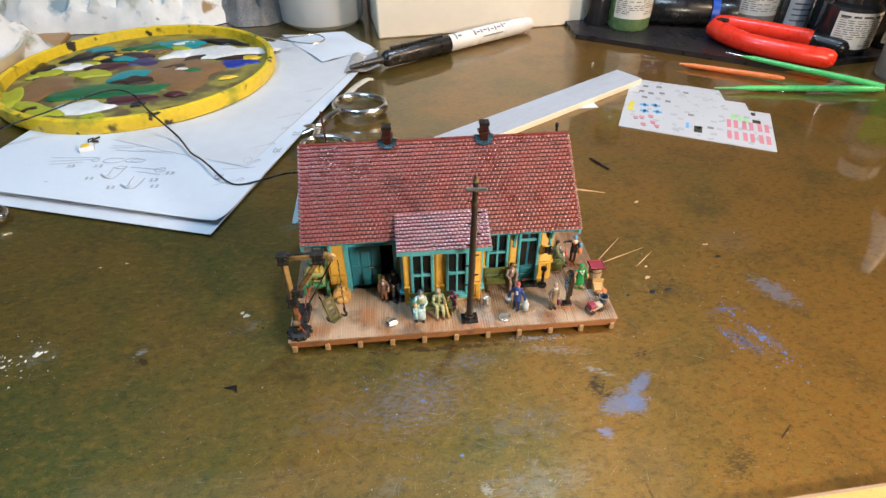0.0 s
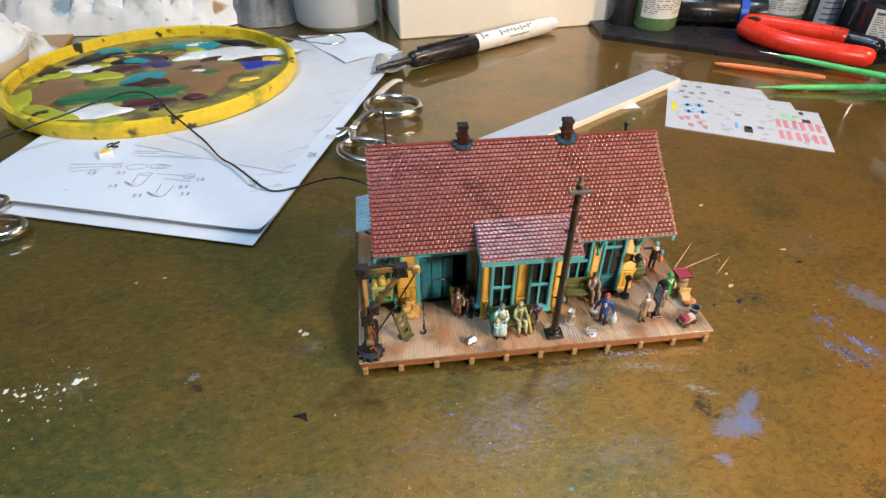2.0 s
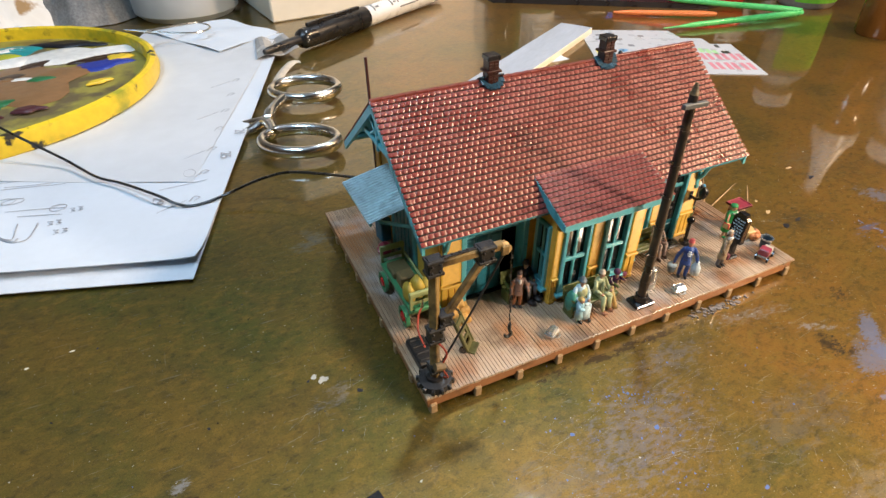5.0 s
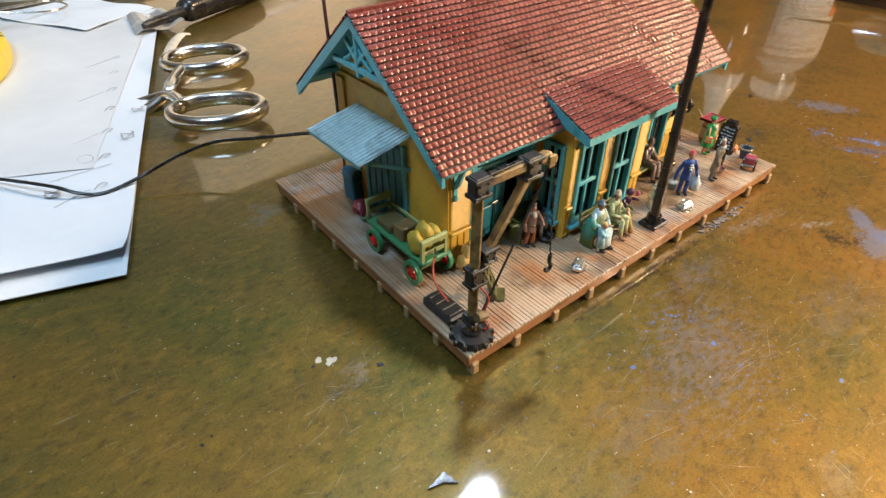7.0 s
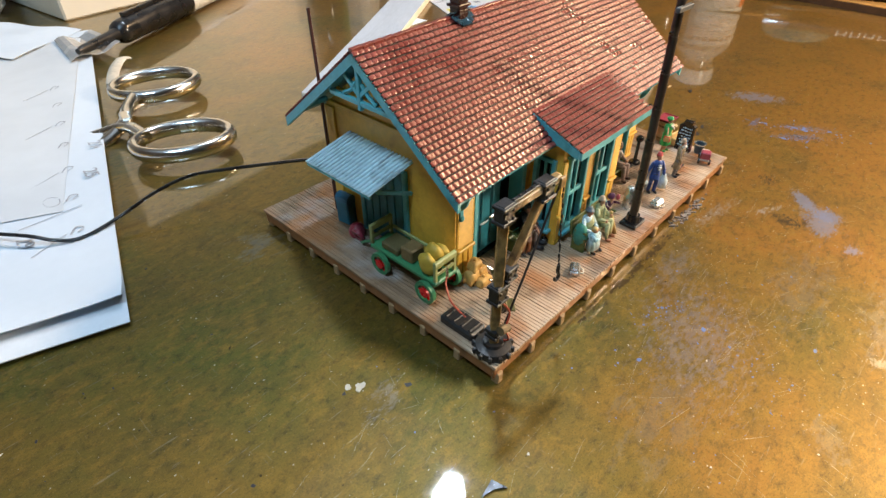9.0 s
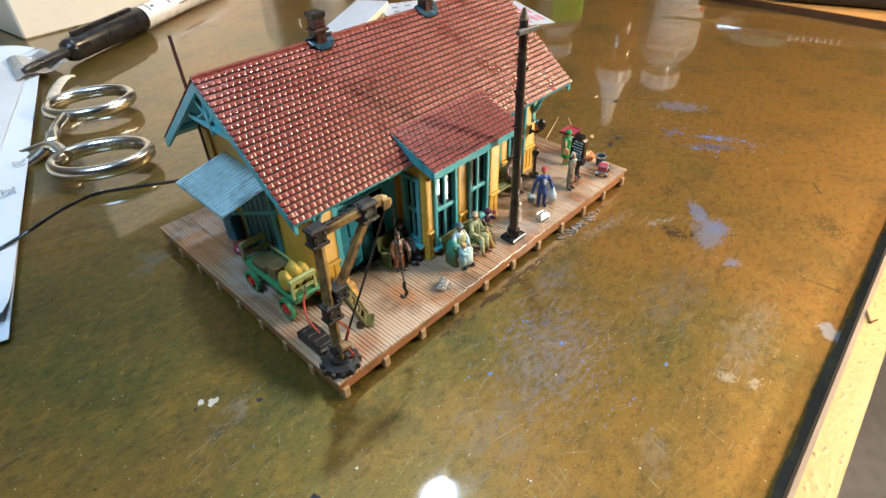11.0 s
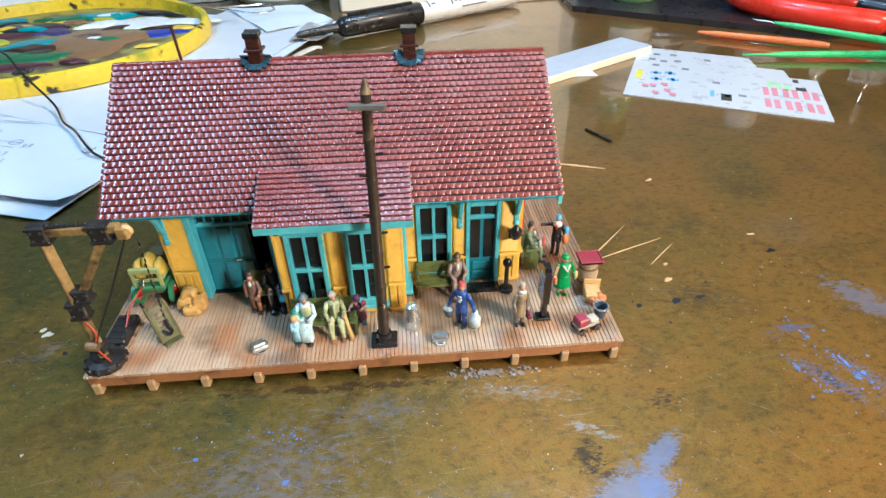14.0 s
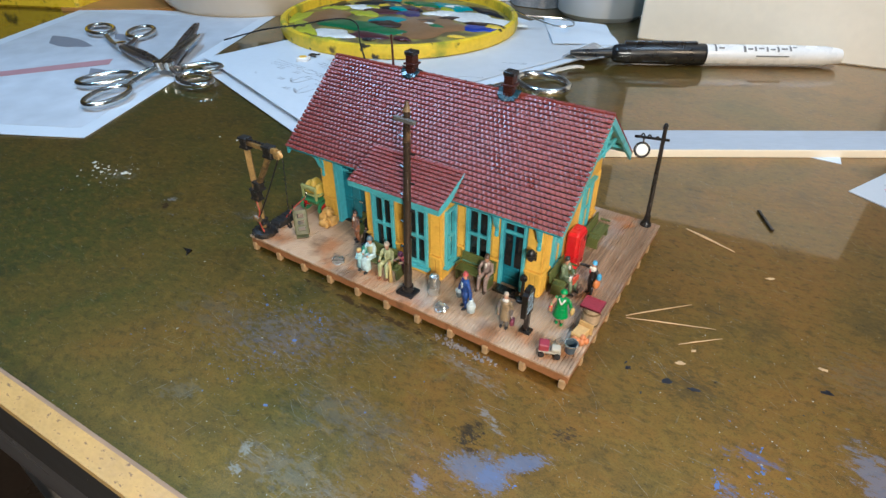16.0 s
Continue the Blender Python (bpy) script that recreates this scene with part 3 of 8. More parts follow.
part("gable_wall", gable(WX0, 1), YELLOW, station)
part("gable_wall", gable(WX1, -1), YELLOW, station)
# added floor and partition, black so the openings look unlit
part("wall", box(B(), WX0 + WT, WX1 - WT, WY0 + WT, WY1 - WT, DECK_Z + 0.003, DECK_Z + 0.05), UNLIT_INSIDE, station, "inner floor painted black for an unlit room")
part("wall", box(B(), WX0 + WT + 0.02, WX1 - WT - 0.02, WY0 + 1.0, WY0 + 1.06, DECK_Z + 0.06, 4.9), UNLIT_INSIDE, station, "added partition painted black for an unlit room")


def louvres(x0, x1, z0, z1, y, n, m=None):
    """A shutter panel: a thin frame with sloping slats."""
    bm = B()
    f = 0.05
    box(bm, x0, x0 + f, y - 0.05, y + 0.02, z0, z1)
    box(bm, x1 - f, x1, y - 0.05, y + 0.02, z0, z1)
    for i in range(n):
        a = z0 + (z1 - z0) * i / n
        b = z0 + (z1 - z0) * (i + 0.92) / n
        vs = [bm.verts.new(c) for c in ((x0 + f, y - 0.075, a), (x1 - f, y - 0.075, a), (x1 - f, y - 0.012, b), (x0 + f, y - 0.012, b), (x0 + f, y + 0.01, a), (x1 - f, y + 0.01, a))]
        bm.faces.new((vs[0], vs[1], vs[2], vs[3]))
        bm.faces.new((vs[4], vs[5], vs[1], vs[0]))
    if m is not None:
        bmesh.ops.transform(bm, matrix=m, verts=bm.verts)
    return bm


def boards(x0, x1, z0, z1, y, n, m=None):
    """Upright boarding below a sill."""
    bm = B()
    w = (x1 - x0) / n
    for i in range(n):
        box(bm, x0 + w * (i + 0.06), x0 + w * (i + 0.94), y - 0.06, y + 0.02, z0, z1, 0.015)
    box(bm, x0 - 0.02, x1 + 0.02, y - 0.13, y + 0.02, z1, z1 + 0.10, 0.02)
    box(bm, x0 - 0.01, x1 + 0.01, y - 0.08, y + 0.02, z0, z0 + 0.12, 0.015)
    if m is not None:
        bmesh.ops.transform(bm, matrix=m, verts=bm.verts)
    return bm


def panelled(x0, x1, y, parent, m=None, top=3.52, split=1.62):
    part("louvre_panel", louvres(x0, x1, split + 0.16, top, y, 15, m), YELLOW, parent)
    part("wainscot", boards(x0, x1, DECK_Z + 0.01, split, y, max(2, round((x1 - x0) / 0.2)), m), YELLOW, parent)


def window(x0, x1, z0, z1, y, parent, m=None, hood=True):
    """A teal sash window: frame, cross bars, sill and dark panes."""
    f = 0.13
    bm = B()
    box(bm, x0, x0 + f, y - 0.10, y + 0.10, z0, z1, 0.02)
    box(bm, x1 - f, x1, y - 0.10, y + 0.10, z0, z1, 0.02)
    box(bm, x0 + f, x1 - f, y - 0.09, y + 0.10, z1 - f, z1, 0.02)
    box(bm, x0 + f, x1 - f, y - 0.09, y + 0.10, z0, z0 + f, 0.02)
    if m is not None:
        bmesh.ops.transform(bm, matrix=m, verts=bm.verts)
    w = part("window", bm, TEAL, parent)
    zm, xm = (z0 + z1) / 2, (x0 + x1) / 2
    for name, c in (("meeting_rail", (x0 + f, x1 - f, y - 0.05, y + 0.06, zm - 0.06, zm + 0.06)), ("glazing_bar", (xm - 0.045, xm + 0.045, y - 0.03, y + 0.05, z0 + f, z1 - f))):
        b2 = box(B(), *c, 0.012)
        if m is not None:
            bmesh.ops.transform(b2, matrix=m, verts=b2.verts)
        part(name, b2, TEAL, w)
    b3 = box(B(), x0 - 0.08, x1 + 0.08, y - 0.20, y + 0.02, z0 - 0.12, z0, 0.025)
    if m is not None:
        bmesh.ops.transform(b3, matrix=m, verts=b3.verts)
    part("sill", b3, TEAL, w)
    if hood:
        b4 = box(B(), x0 - 0.10, x1 + 0.10, y - 0.18, y + 0.02, z1, z1 + 0.10, 0.025)
        if m is not None:
            bmesh.ops.transform(b4, matrix=m, verts=b4.verts)
        part("hood", b4, TEAL, w)
    for a, b in ((x0 + f, xm - 0.045), (xm + 0.045, x1 - f)):
        for c, d in ((z0 + f, zm - 0.06), (zm + 0.06, z1 - f)):
            b5 = box(B(), a, b, y + 0.065, y + 0.085, c, d)
            if m is not None:
                bmesh.ops.transform(b5, matrix=m, verts=b5.verts)
            part("pane", b5, PANE, w)
    return w


PANE = surf("dark_window_film", (0.010, 0.011, 0.012), 0.12, vary=0.3, bump=0.03)

# front, from the freight door to the waiting room door
panelled(WX0, 2.40, WY0, station)
panelled(8.28, 8.60, WY0, station)
panelled(9.70, 10.03, WY0, station)
panelled(11.05, WX1 + 0.02, WY0, station)
window(8.64, 9.64, 1.28, 3.52, WY0, station, hood=False)
door = part("door", box(B(), 10.12, 10.94, WY0 + 0.05, WY0 + 0.13, DECK_Z + 0.02, 3.44), TEAL_DARK, station)
for c in ((10.04, 10.16, WY0 - 0.12, WY0 + 0.14, DECK_Z, 3.56), (10.90, 11.02, WY0 - 0.12, WY0 + 0.14, DECK_Z, 3.56), (10.16, 10.90, WY0 - 0.11, WY0 + 0.12, 3.38, 3.54), (10.16, 10.90, WY0 - 0.03, WY0 + 0.06, 2.92, 3.04)):
    part("door_frame", box(B(), *c, 0.02), TEAL, door)
for x0, x1 in ((10.20, 10.47), (10.59, 10.86)):
    part("pane", box(B(), x0, x1, WY0 + 0.02, WY0 + 0.045, 1.55, 2.86), PANE, door)
    part("pane", box(B(), x0, x1, WY0 + 0.02, WY0 + 0.045, 3.06, 3.36), PANE, door)
for z0, z1 in ((0.80, 1.05), (1.12, 1.40)):
    part("panel", box(B(), 10.24, 10.82, WY0 + 0.0, WY0 + 0.045, z0, z1, 0.03), TEAL_DARK, door)

# freight door, set back in a deep teal opening
FY = WY0 + 0.30
freight = part("freight_door", box(B(), 2.52, 3.96, FY, FY + 0.10, DECK_Z + 0.02, 3.02), TEAL_DARK, station, "dark teal sliding freight door, partly open")
for c in ((2.40, 2.58, WY0 - 0.06, FY + 0.12, DECK_Z, 3.86), (4.52, 4.70, WY0 - 0.06, FY + 0.12, DECK_Z, 3.86), (2.58, 4.52, WY0 - 0.06, WY0 + 0.24, 3.66, 3.86), (2.58, 4.52, FY - 0.04, FY + 0.10, 2.98, 3.08)):
    part("door_frame", box(B(), *c, 0.02), TEAL, freight)
for i in range(3):
    x0 = 2.62 + i * 0.46
    part("panel", box(B(), x0, x0 + 0.38, FY - 0.05, FY + 0.01, 0.82, 1.75, 0.03), TEAL_DARK, freight)
    part("panel", box(B(), x0, x0 + 0.38, FY - 0.05, FY + 0.01, 1.88, 2.92, 0.03), TEAL_DARK, freight)
for i in range(9):
    part("transom_bar", box(B(), 2.58 + i * 0.24, 2.63 + i * 0.24, FY, FY + 0.06, 3.07, 3.67), TEAL_DARK, freight)
part("transom_pane", box(B(), 2.58, 4.52, FY + 0.055, FY + 0.075, 3.07, 3.67), PANE, freight)
part("latch", box(B(), 3.42, 3.62, FY - 0.10, FY - 0.045, 1.80, 1.86, 0.01), CHROME, freight)

# bay
part("bay_wall", pierced((BX0, BX1), (DECK_Z, 4.02), [(5.30, 6.14, 1.10, 3.44), (6.80, 7.62, 1.10, 3.44)], WT, mat4(0, BAYF, 0)), YELLOW, station)
LEFTSIDE = Matrix(((0, 1, 0, BX0), (-1, 0, 0, 0), (0, 0, 1, 0), (0, 0, 0, 1)))
RIGHTSIDE = Matrix(((0, -1, 0, BX1), (1, 0, 0, 0), (0, 0, 1, 0), (0, 0, 0, 1)))
part("bay_side_wall", pierced((-2.84, -BAYF - WT), (DECK_Z, 4.02), [(-2.62, -2.0, 1.3, 3.44)], WT, LEFTSIDE), YELLOW, station)
part("bay_side_wall", pierced((BAYF + WT, 2.84), (DECK_Z, 4.02), [(2.0, 2.62, 1.3, 3.44)], WT, RIGHTSIDE), YELLOW, station)
window(-2.68, -1.96, 1.22, 3.52, 0, station, LEFTSIDE, hood=False)
window(1.96, 2.68, 1.22, 3.52, 0, station, RIGHTSIDE, hood=False)
window(5.22, 6.22, 1.05, 3.52, BAYF, station)
window(6.72, 7.70, 1.05, 3.52, BAYF, station)
panelled(BX0 + 0.02, 5.14, BAYF, station)
panelled(6.30, 6.64, BAYF, station)
panelled(7.80, 8.24, BAYF, station)
part("bay_floor", box(B(), BX0 + WT, BX1 - WT, BAYF + WT, 2.8, DECK_Z + 0.003, DECK_Z + 0.03), UNLIT_INSIDE, station)

# black wall lantern beside the waiting room door
wall_lamp = part("wall_lantern", lathe(B(), [(0, -0.20), (0.10, -0.19), (0.15, -0.08), (0.17, 0.06), (0.10, 0.16), (0.05, 0.22), (0, 0.24)], 12, (11.40, 2.36, 2.72)), BLACK, station, "black wall lantern", smooth=50)
part("arm", tube(B(), spline([(11.36, 2.80, 2.40), (11.37, 2.62, 2.36), (11.39, 2.44, 2.44), (11.40, 2.36, 2.54)], 4), 0.05, 6), BLACK, wall_lamp)
part("wall_plate", box(B(), 11.28, 11.44, 2.76, 2.80, 2.22, 2.58, 0.015), BLACK, wall_lamp)
# eave brackets
for x in (1.86, 9.88, 11.48):
    bm = B()
    tube(bm, spline([(x, WY0 - 0.02, 3.05), (x, WY0 - 0.18, 3.22), (x, WY0 - 0.34, 3.62), (x, WY0 - 0.62, 3.98)], 4), 0.075, 6)
    box(bm, x - 0.07, x + 0.07, WY0 - 0.09, WY0 + 0.01, 2.78, 4.1, 0.015)
    box(bm, x - 0.06, x + 0.06, WY0 - 0.75, WY0, 4.0, 4.12, 0.015)
    ball(bm, (x, WY0 - 0.07, 2.76), 0.09, 0.08, 0.10, 8, 5)
    part("eave_bracket", bm, TEAL, station)

# roof boards, barge boards and gable trusses
roof = part("roof", B(), TEAL, station)


def roof_slab(y_eave, z_eave, sign):
    bm = B()
    th = 0.10
    pts = [(y_eave, z_eave - th), (RIDGE_Y, RIDGE_Z - th), (RIDGE_Y, RIDGE_Z - 0.03), (y_eave, z_eave - 0.03)]
    m = Matrix(((0, 0, 1, RX0 + 0.06), (1, 0, 0, 0), (0, 1, 0, 0), (0, 0, 0, 1)))
    return prism(bm, pts, RX1 - RX0 - 0.12, m)


# near-black: dark wash and the shade between shingle courses, put into one colour
SHADE = surf("gap_shade_underlay", (0.018, 0.005, 0.004), 0.7)
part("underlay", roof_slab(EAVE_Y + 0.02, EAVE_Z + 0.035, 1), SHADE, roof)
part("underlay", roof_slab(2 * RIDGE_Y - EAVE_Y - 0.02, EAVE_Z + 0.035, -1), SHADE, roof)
part("roof_board", roof_slab(EAVE_Y, EAVE_Z, 1), TEAL, roof)
part("roof_board", roof_slab(2 * RIDGE_Y - EAVE_Y, EAVE_Z, -1), TEAL, roof)
for x in (RX0, RX1 - 0.1):
    for s in (-1, 1):
        ye = RIDGE_Y + s * (RIDGE_Y - EAVE_Y)
        bm = B()
        m = Matrix(((0, 0, 1, x), (1, 0, 0, 0), (0, 1, 0, 0), (0, 0, 0, 1)))
        prism(bm, [(ye, EAVE_Z - 0.34), (RIDGE_Y, RIDGE_Z - 0.34), (RIDGE_Y, RIDGE_Z - 0.06), (ye, EAVE_Z - 0.06)][::-s], 0.1, m)
        part("barge_board", bm, TEAL, roof)
for x, s in ((RX0 + 0.16, 1), (RX1 - 0.16, -1)):
    truss = part("gable_truss", beam(B(), (x, 4.22, 5.45), (x, 6.58, 5.45), 0.12, 0.14, 0.02), TEAL, roof)
    part("king_post", beam(B(), (x, RIDGE_Y, 5.25), (x, RIDGE_Y, 6.45), 0.12, 0.14, 0.02), TEAL, truss)
    for d in (-1, 1):
        part("brace", beam(B(), (x, RIDGE_Y, 5.62), (x, RIDGE_Y + d * 0.58, 6.12), 0.10, 0.11, 0.015), TEAL, truss)
        part("brace", tube(B(), spline([(x, RIDGE_Y + d * 0.10, 5.95), (x, RIDGE_Y + d * 0.30, 5.72), (x, RIDGE_Y + d * 0.62, 5.55)], 4), 0.06, 6), TEAL, truss)
        part("purlin", beam(B(), (x, RIDGE_Y + d * 2.5, 4.62), (x + s * 0.75, RIDGE_Y + d * 2.5, 4.62), 0.12, 0.14, 0.02), TEAL, truss)
part("fascia_gutter", box(B(), RX0 + 0.1, RX1 - 0.1, EAVE_Y + 0.02, EAVE_Y + 0.12, EAVE_Z - 0.16, EAVE_Z - 0.05), TEAL_DARK, roof)

# bay roof
BR = dict(x0=4.70, x1=8.56, y0=1.16, z0=4.13, y1=2.85, z1=4.80)
bm = B()
m = Matrix(((0, 0, 1, BR["x0"] + 0.04), (1, 0, 0, 0), (0, 1, 0, 0), (0, 0, 0, 1)))
prism(bm, [(BR["y0"], BR["z0"] - 0.12), (BR["y1"], BR["z1"] - 0.12), (BR["y1"], BR["z1"] - 0.03), (BR["y0"], BR["z0"] - 0.03)], BR["x1"] - BR["x0"] - 0.08, m)
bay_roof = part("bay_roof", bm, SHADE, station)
part("fascia_board", box(B(), BR["x0"], BR["x1"], BR["y0"] - 0.02, BR["y0"] + 0.07, 3.88, 4.10, 0.015), TEAL, bay_roof)
for x in (BR["x0"], BR["x1"] - 0.08):
    m = Matrix(((0, 0, 1, x), (1, 0, 0, 0), (0, 1, 0, 0), (0, 0, 0, 1)))
    part("barge_board", prism(B(), [(1.23, 3.88), (2.9, 3.88 + 0.5), (2.9, 4.78), (1.23, 4.12)], 0.08, m), TEAL, bay_roof)
part("soffit", box(B(), BR["x0"] + 0.1, BR["x1"] - 0.1, 1.24, 2.7, 4.0, 4.04), TEAL, bay_roof)

# lean-to awning over the side door, and that door
awning = part("awning", box(B(), -0.815, 0.815, 4.40, 7.06, -0.03, -0.005, 0.0, mat4(0.965, 0, 3.70, 0, -11.7, 0)), SLATE, station, "grey-blue corrugated metal awning")
part("fascia_board", box(B(), 0.19, 0.27, 4.42, 7.04, 3.40, 3.52, 0.01), TEAL, awning)
for i in range(19):
    y0 = 4.42 + 2.62 * i / 19
    part("rib", box(B(), -0.815, 0.815, y0 + 0.008, y0 + 0.096, -0.006, 0.045, 0.018, mat4(0.965, 0, 3.70, 0, -11.7, 0)), SLATE, awning)
for y in (4.5, 6.95):
    part("awning_strut", beam(B(), (1.72, y, 2.85), (0.5, y, 3.46), 0.09, 0.09), TEAL, awning)
side_door = part("side_door", box(B(), 1.69, 1.735, 4.75, 6.55, DECK_Z + 0.02, 3.35), TEAL_DARK, station, "dark teal double freight door")
for y0, y1 in ((4.62, 4.78), (6.52, 6.68)):
    part("door_frame", box(B(), 1.62, 1.74, y0, y1, DECK_Z, 3.48, 0.02), TEAL, side_door)
for i in range(5):
    part("board", box(B(), 1.655, 1.70, 4.82 + i * 0.34, 5.10 + i * 0.34, 0.8, 3.3, 0.02), TEAL_DARK, side_door)
part("trim_board", box(B(), 1.66, 1.735, 3.1, 7.7, 4.52, 4.66, 0.02), YELLOW, station)
part("trim_board", box(B(), 1.66, 1.735, 3.5, 7.3, 5.05, 5.15, 0.02), YELLOW, station)
for y0 in (WY0 - 0.02, WY1 - 0.38):
    part("corner_board", box(B(), 1.66, 1.735, y0, y0 + 0.4, DECK_Z, 4.45, 0.02), YELLOW, station)
# opposite gable: window and trim
GR = Matrix(((0, -1, 0, WX1), (1, 0, 0, 0), (0, 0, 1, 0), (0, 0, 0, 1)))
window(3.6, 4.5, 1.3, 3.5, 0, station, GR)
window(6.2, 7.1, 1.3, 3.5, 0, station, GR)
panelled(WY0, 3.45, 0, station, GR)
panelled(7.3, 7.9, 0, station, GR)

# chimneys: dark brick stacks on flashing
FLASHING = surf("blue_grey_flashing", (0.018, 0.05, 0.075), 0.28, vary=0.4, coat=0.3)
for x, y in ((4.60, 5.40), (8.74, 5.36)):
    ch = part("chimney", box(B(), x - 0.17, x + 0.17, y - 0.17, y + 0.17, 6.35, 7.46, 0.02), BRICK_BROWN, station, "dark brown glossy brick chimney")
    part("cap", box(B(), x - 0.21, x + 0.21, y - 0.21, y + 0.21, 7.38, 7.53, 0.02), BLACK, ch)
    part("collar", box(B(), x - 0.25, x + 0.25, y - 0.23, y + 0.23, 7.03, 7.10, 0.015), BRICK_BROWN, ch)
    fr = random.Random(int(x * 10))
    for k in range(14):
        a = 2 * math.pi * k / 14
        fx, fy = x + 0.31 * math.cos(a), y + 0.27 * math.sin(a)
        fz = RIDGE_Z - SLOPE * abs(fy - RIDGE_Y) + 0.05
        part("flashing", box(B(), -0.11, 0.11, -0.10, 0.10, -0.02, 0.03, 0.012, mat4(fx, fy, fz + 0.03, (1 if fy < RIDGE_Y else -1) * 33, fr.uniform(-6, 6), fr.uniform(-20, 20))), FLASHING, ch)
    for k in range(9):
        for i in range(2):
            for s in (-1, 1):
                z0 = 6.62 + k * 0.085
                if 6.98 < z0 < 7.10:
                    continue
                part("brick", box(B(), x - 0.165 + i * 0.17, x - 0.01 + i * 0.17, y + s * 0.17 - 0.018, y + s * 0.17 + 0.010, z0, z0 + 0.074, 0.004), BRICK_BROWN, ch)

# ---- telegraph pole and crane ----
pole = thing("telegraph_pole", (7.62, 0.55, DECK_Z), 0, "dark brown model telegraph pole with one crossarm on a black base", "pole", drawn_in_place=True)
part("base_plate", box(B(), 7.27, 7.97, 0.27, 0.83, DECK_Z + 0.005, DECK_Z + 0.13, 0.03), BLACK, pole)
part("pole_shaft", rod(B(), (7.62, 0.55, DECK_Z + 0.1), (7.73, 0.73, 7.45), 0.145, 0.115, 10), POLE, pole, smooth=40)
part("collar", rod(B(), (7.62, 0.55, DECK_Z + 0.12), (7.625, 0.556, DECK_Z + 0.35), 0.24, 0.20, 10), BLACK, pole)
part("tip", rod(B(), (7.73, 0.73, 7.45), (7.74, 0.745, 7.74), 0.125, 0.04, 10), TIMBER, pole, "pale pointed tip", smooth=40)
for k in range(6):
    f = 0.12 + k * 0.145
    part("band", rod(B(), (7.62 + 0.11 * f, 0.55 + 0.18 * f, DECK_Z + 6.8 * f), (7.62 + 0.11 * f, 0.55 + 0.18 * f, DECK_Z + 6.8 * f + 0.10), 0.157 - 0.03 * f, 0.157 - 0.03 * f, 10), POLE, pole, smooth=40)
part("crossarm", beam(B(), (7.34, 0.62, 7.22), (8.12, 0.60, 7.20), 0.13, 0.13, 0.02), surf("grey_crossarm", (0.10, 0.10, 0.095), 0.5), pole)
for k in range(9):
    z = 2.6 + k * 0.5
    f = (z - DECK_Z) / 7
    x, y = 7.62 + 0.12 * f, 0.55 + 0.19 * f
    s = 1 if k % 2 else -1
    part("climbing_peg", rod(B(), (x, y, z), (x + s * 0.27, y, z + 0.03), 0.04, 0.035, 6), BLACK, pole)

# ---- crane on the platform corner ----
CRANE_WOOD = surf("olive_tan_crane_timber", (0.26, 0.165, 0.055), 0.42, vary=0.4, bump=0.4, dirt=(0.045, 0.028, 0.014), dirt_at=(0.48, 0.64), dirt_scale=260)
RED_WIRE = surf("red_wire", (0.35, 0.05, 0.025), 0.4, vary=0.1)
OLIVE = surf("olive_green_paint", (0.10, 0.115, 0.03), 0.4, vary=0.2, dirt=(0.04, 0.045, 0.015))
SAGE = surf("sage_green_paint", (0.28, 0.31, 0.12), 0.45, vary=0.18, dirt=(0.09, 0.10, 0.03))
GREEN = surf("bright_green_paint", (0.05, 0.20, 0.085), 0.4, vary=0.15)
SILVER = surf("bright_metal_paint", (0.62, 0.62, 0.60), 0.28, metal=0.85, vary=0.12, bump=0.2)
TAN = surf("tan_paint", (0.50, 0.32, 0.12), 0.5, vary=0.22)
ORANGE_BROWN = surf("orange_brown_paint", (0.45, 0.16, 0.05), 0.45, vary=0.25)
SACK_YELLOW = surf("yellow_sack_cloth", (0.45, 0.31, 0.035), 0.6, vary=0.3, grain=400, bump=0.5, dirt=(0.22, 0.15, 0.02), dirt_at=(0.55, 0.75), dirt_scale=250)
MAROON = surf("maroon_paint", (0.25, 0.03, 0.05), 0.4, vary=0.2)
RED = surf("signal_red_paint", (0.55, 0.012, 0.012), 0.3, vary=0.12)
WHITE = surf("white_paint", (0.75, 0.74, 0.70), 0.45, vary=0.08)

IRON = surf("dull_black_iron", (0.016, 0.015, 0.015), 0.42, vary=0.4, bump=0.3, dirt=(0.05, 0.035, 0.02), dirt_at=(0.6, 0.75), dirt_scale=400)
crane = thing("platform_crane", (0.42, 0.42, DECK_Z), 0, "weathered timber model crane with black iron joints and hook", "crane", drawn_in_place=True)
part("turntable", lathe(B(), [(0, 0), (0.46, 0), (0.48, 0.10), (0.44, 0.20), (0.26, 0.24), (0.24, 0.32), (0, 0.32)], 20, (0.45, 0.45, DECK_Z)), IRON, crane, smooth=35)
for k in range(12):
    a = k * math.pi / 6
    part("tooth", box(B(), -0.06, 0.06, -0.05, 0.05, 0.03, 0.19, 0.02, mat4(0.45 + 0.47 * math.cos(a), 0.45 + 0.47 * math.sin(a), DECK_Z, 0, 0, math.degrees(a))), IRON, crane)
part("counterweight", box(B(), 0.22, 0.78, 0.95, 2.05, DECK_Z + 0.003, DECK_Z + 0.26, 0.05), IRON, crane, "black ridged counterweight box")
for k in range(4):
    part("rib", box(B(), 0.28, 0.72, 1.05 + k * 0.26, 1.15 + k * 0.26, DECK_Z + 0.255, DECK_Z + 0.31, 0.02), IRON, crane)
part("mast", beam(B(), (0.45, 0.45, DECK_Z + 0.2), (0.47, 0.43, 4.80), 0.22, 0.22, 0.025), CRANE_WOOD, crane)
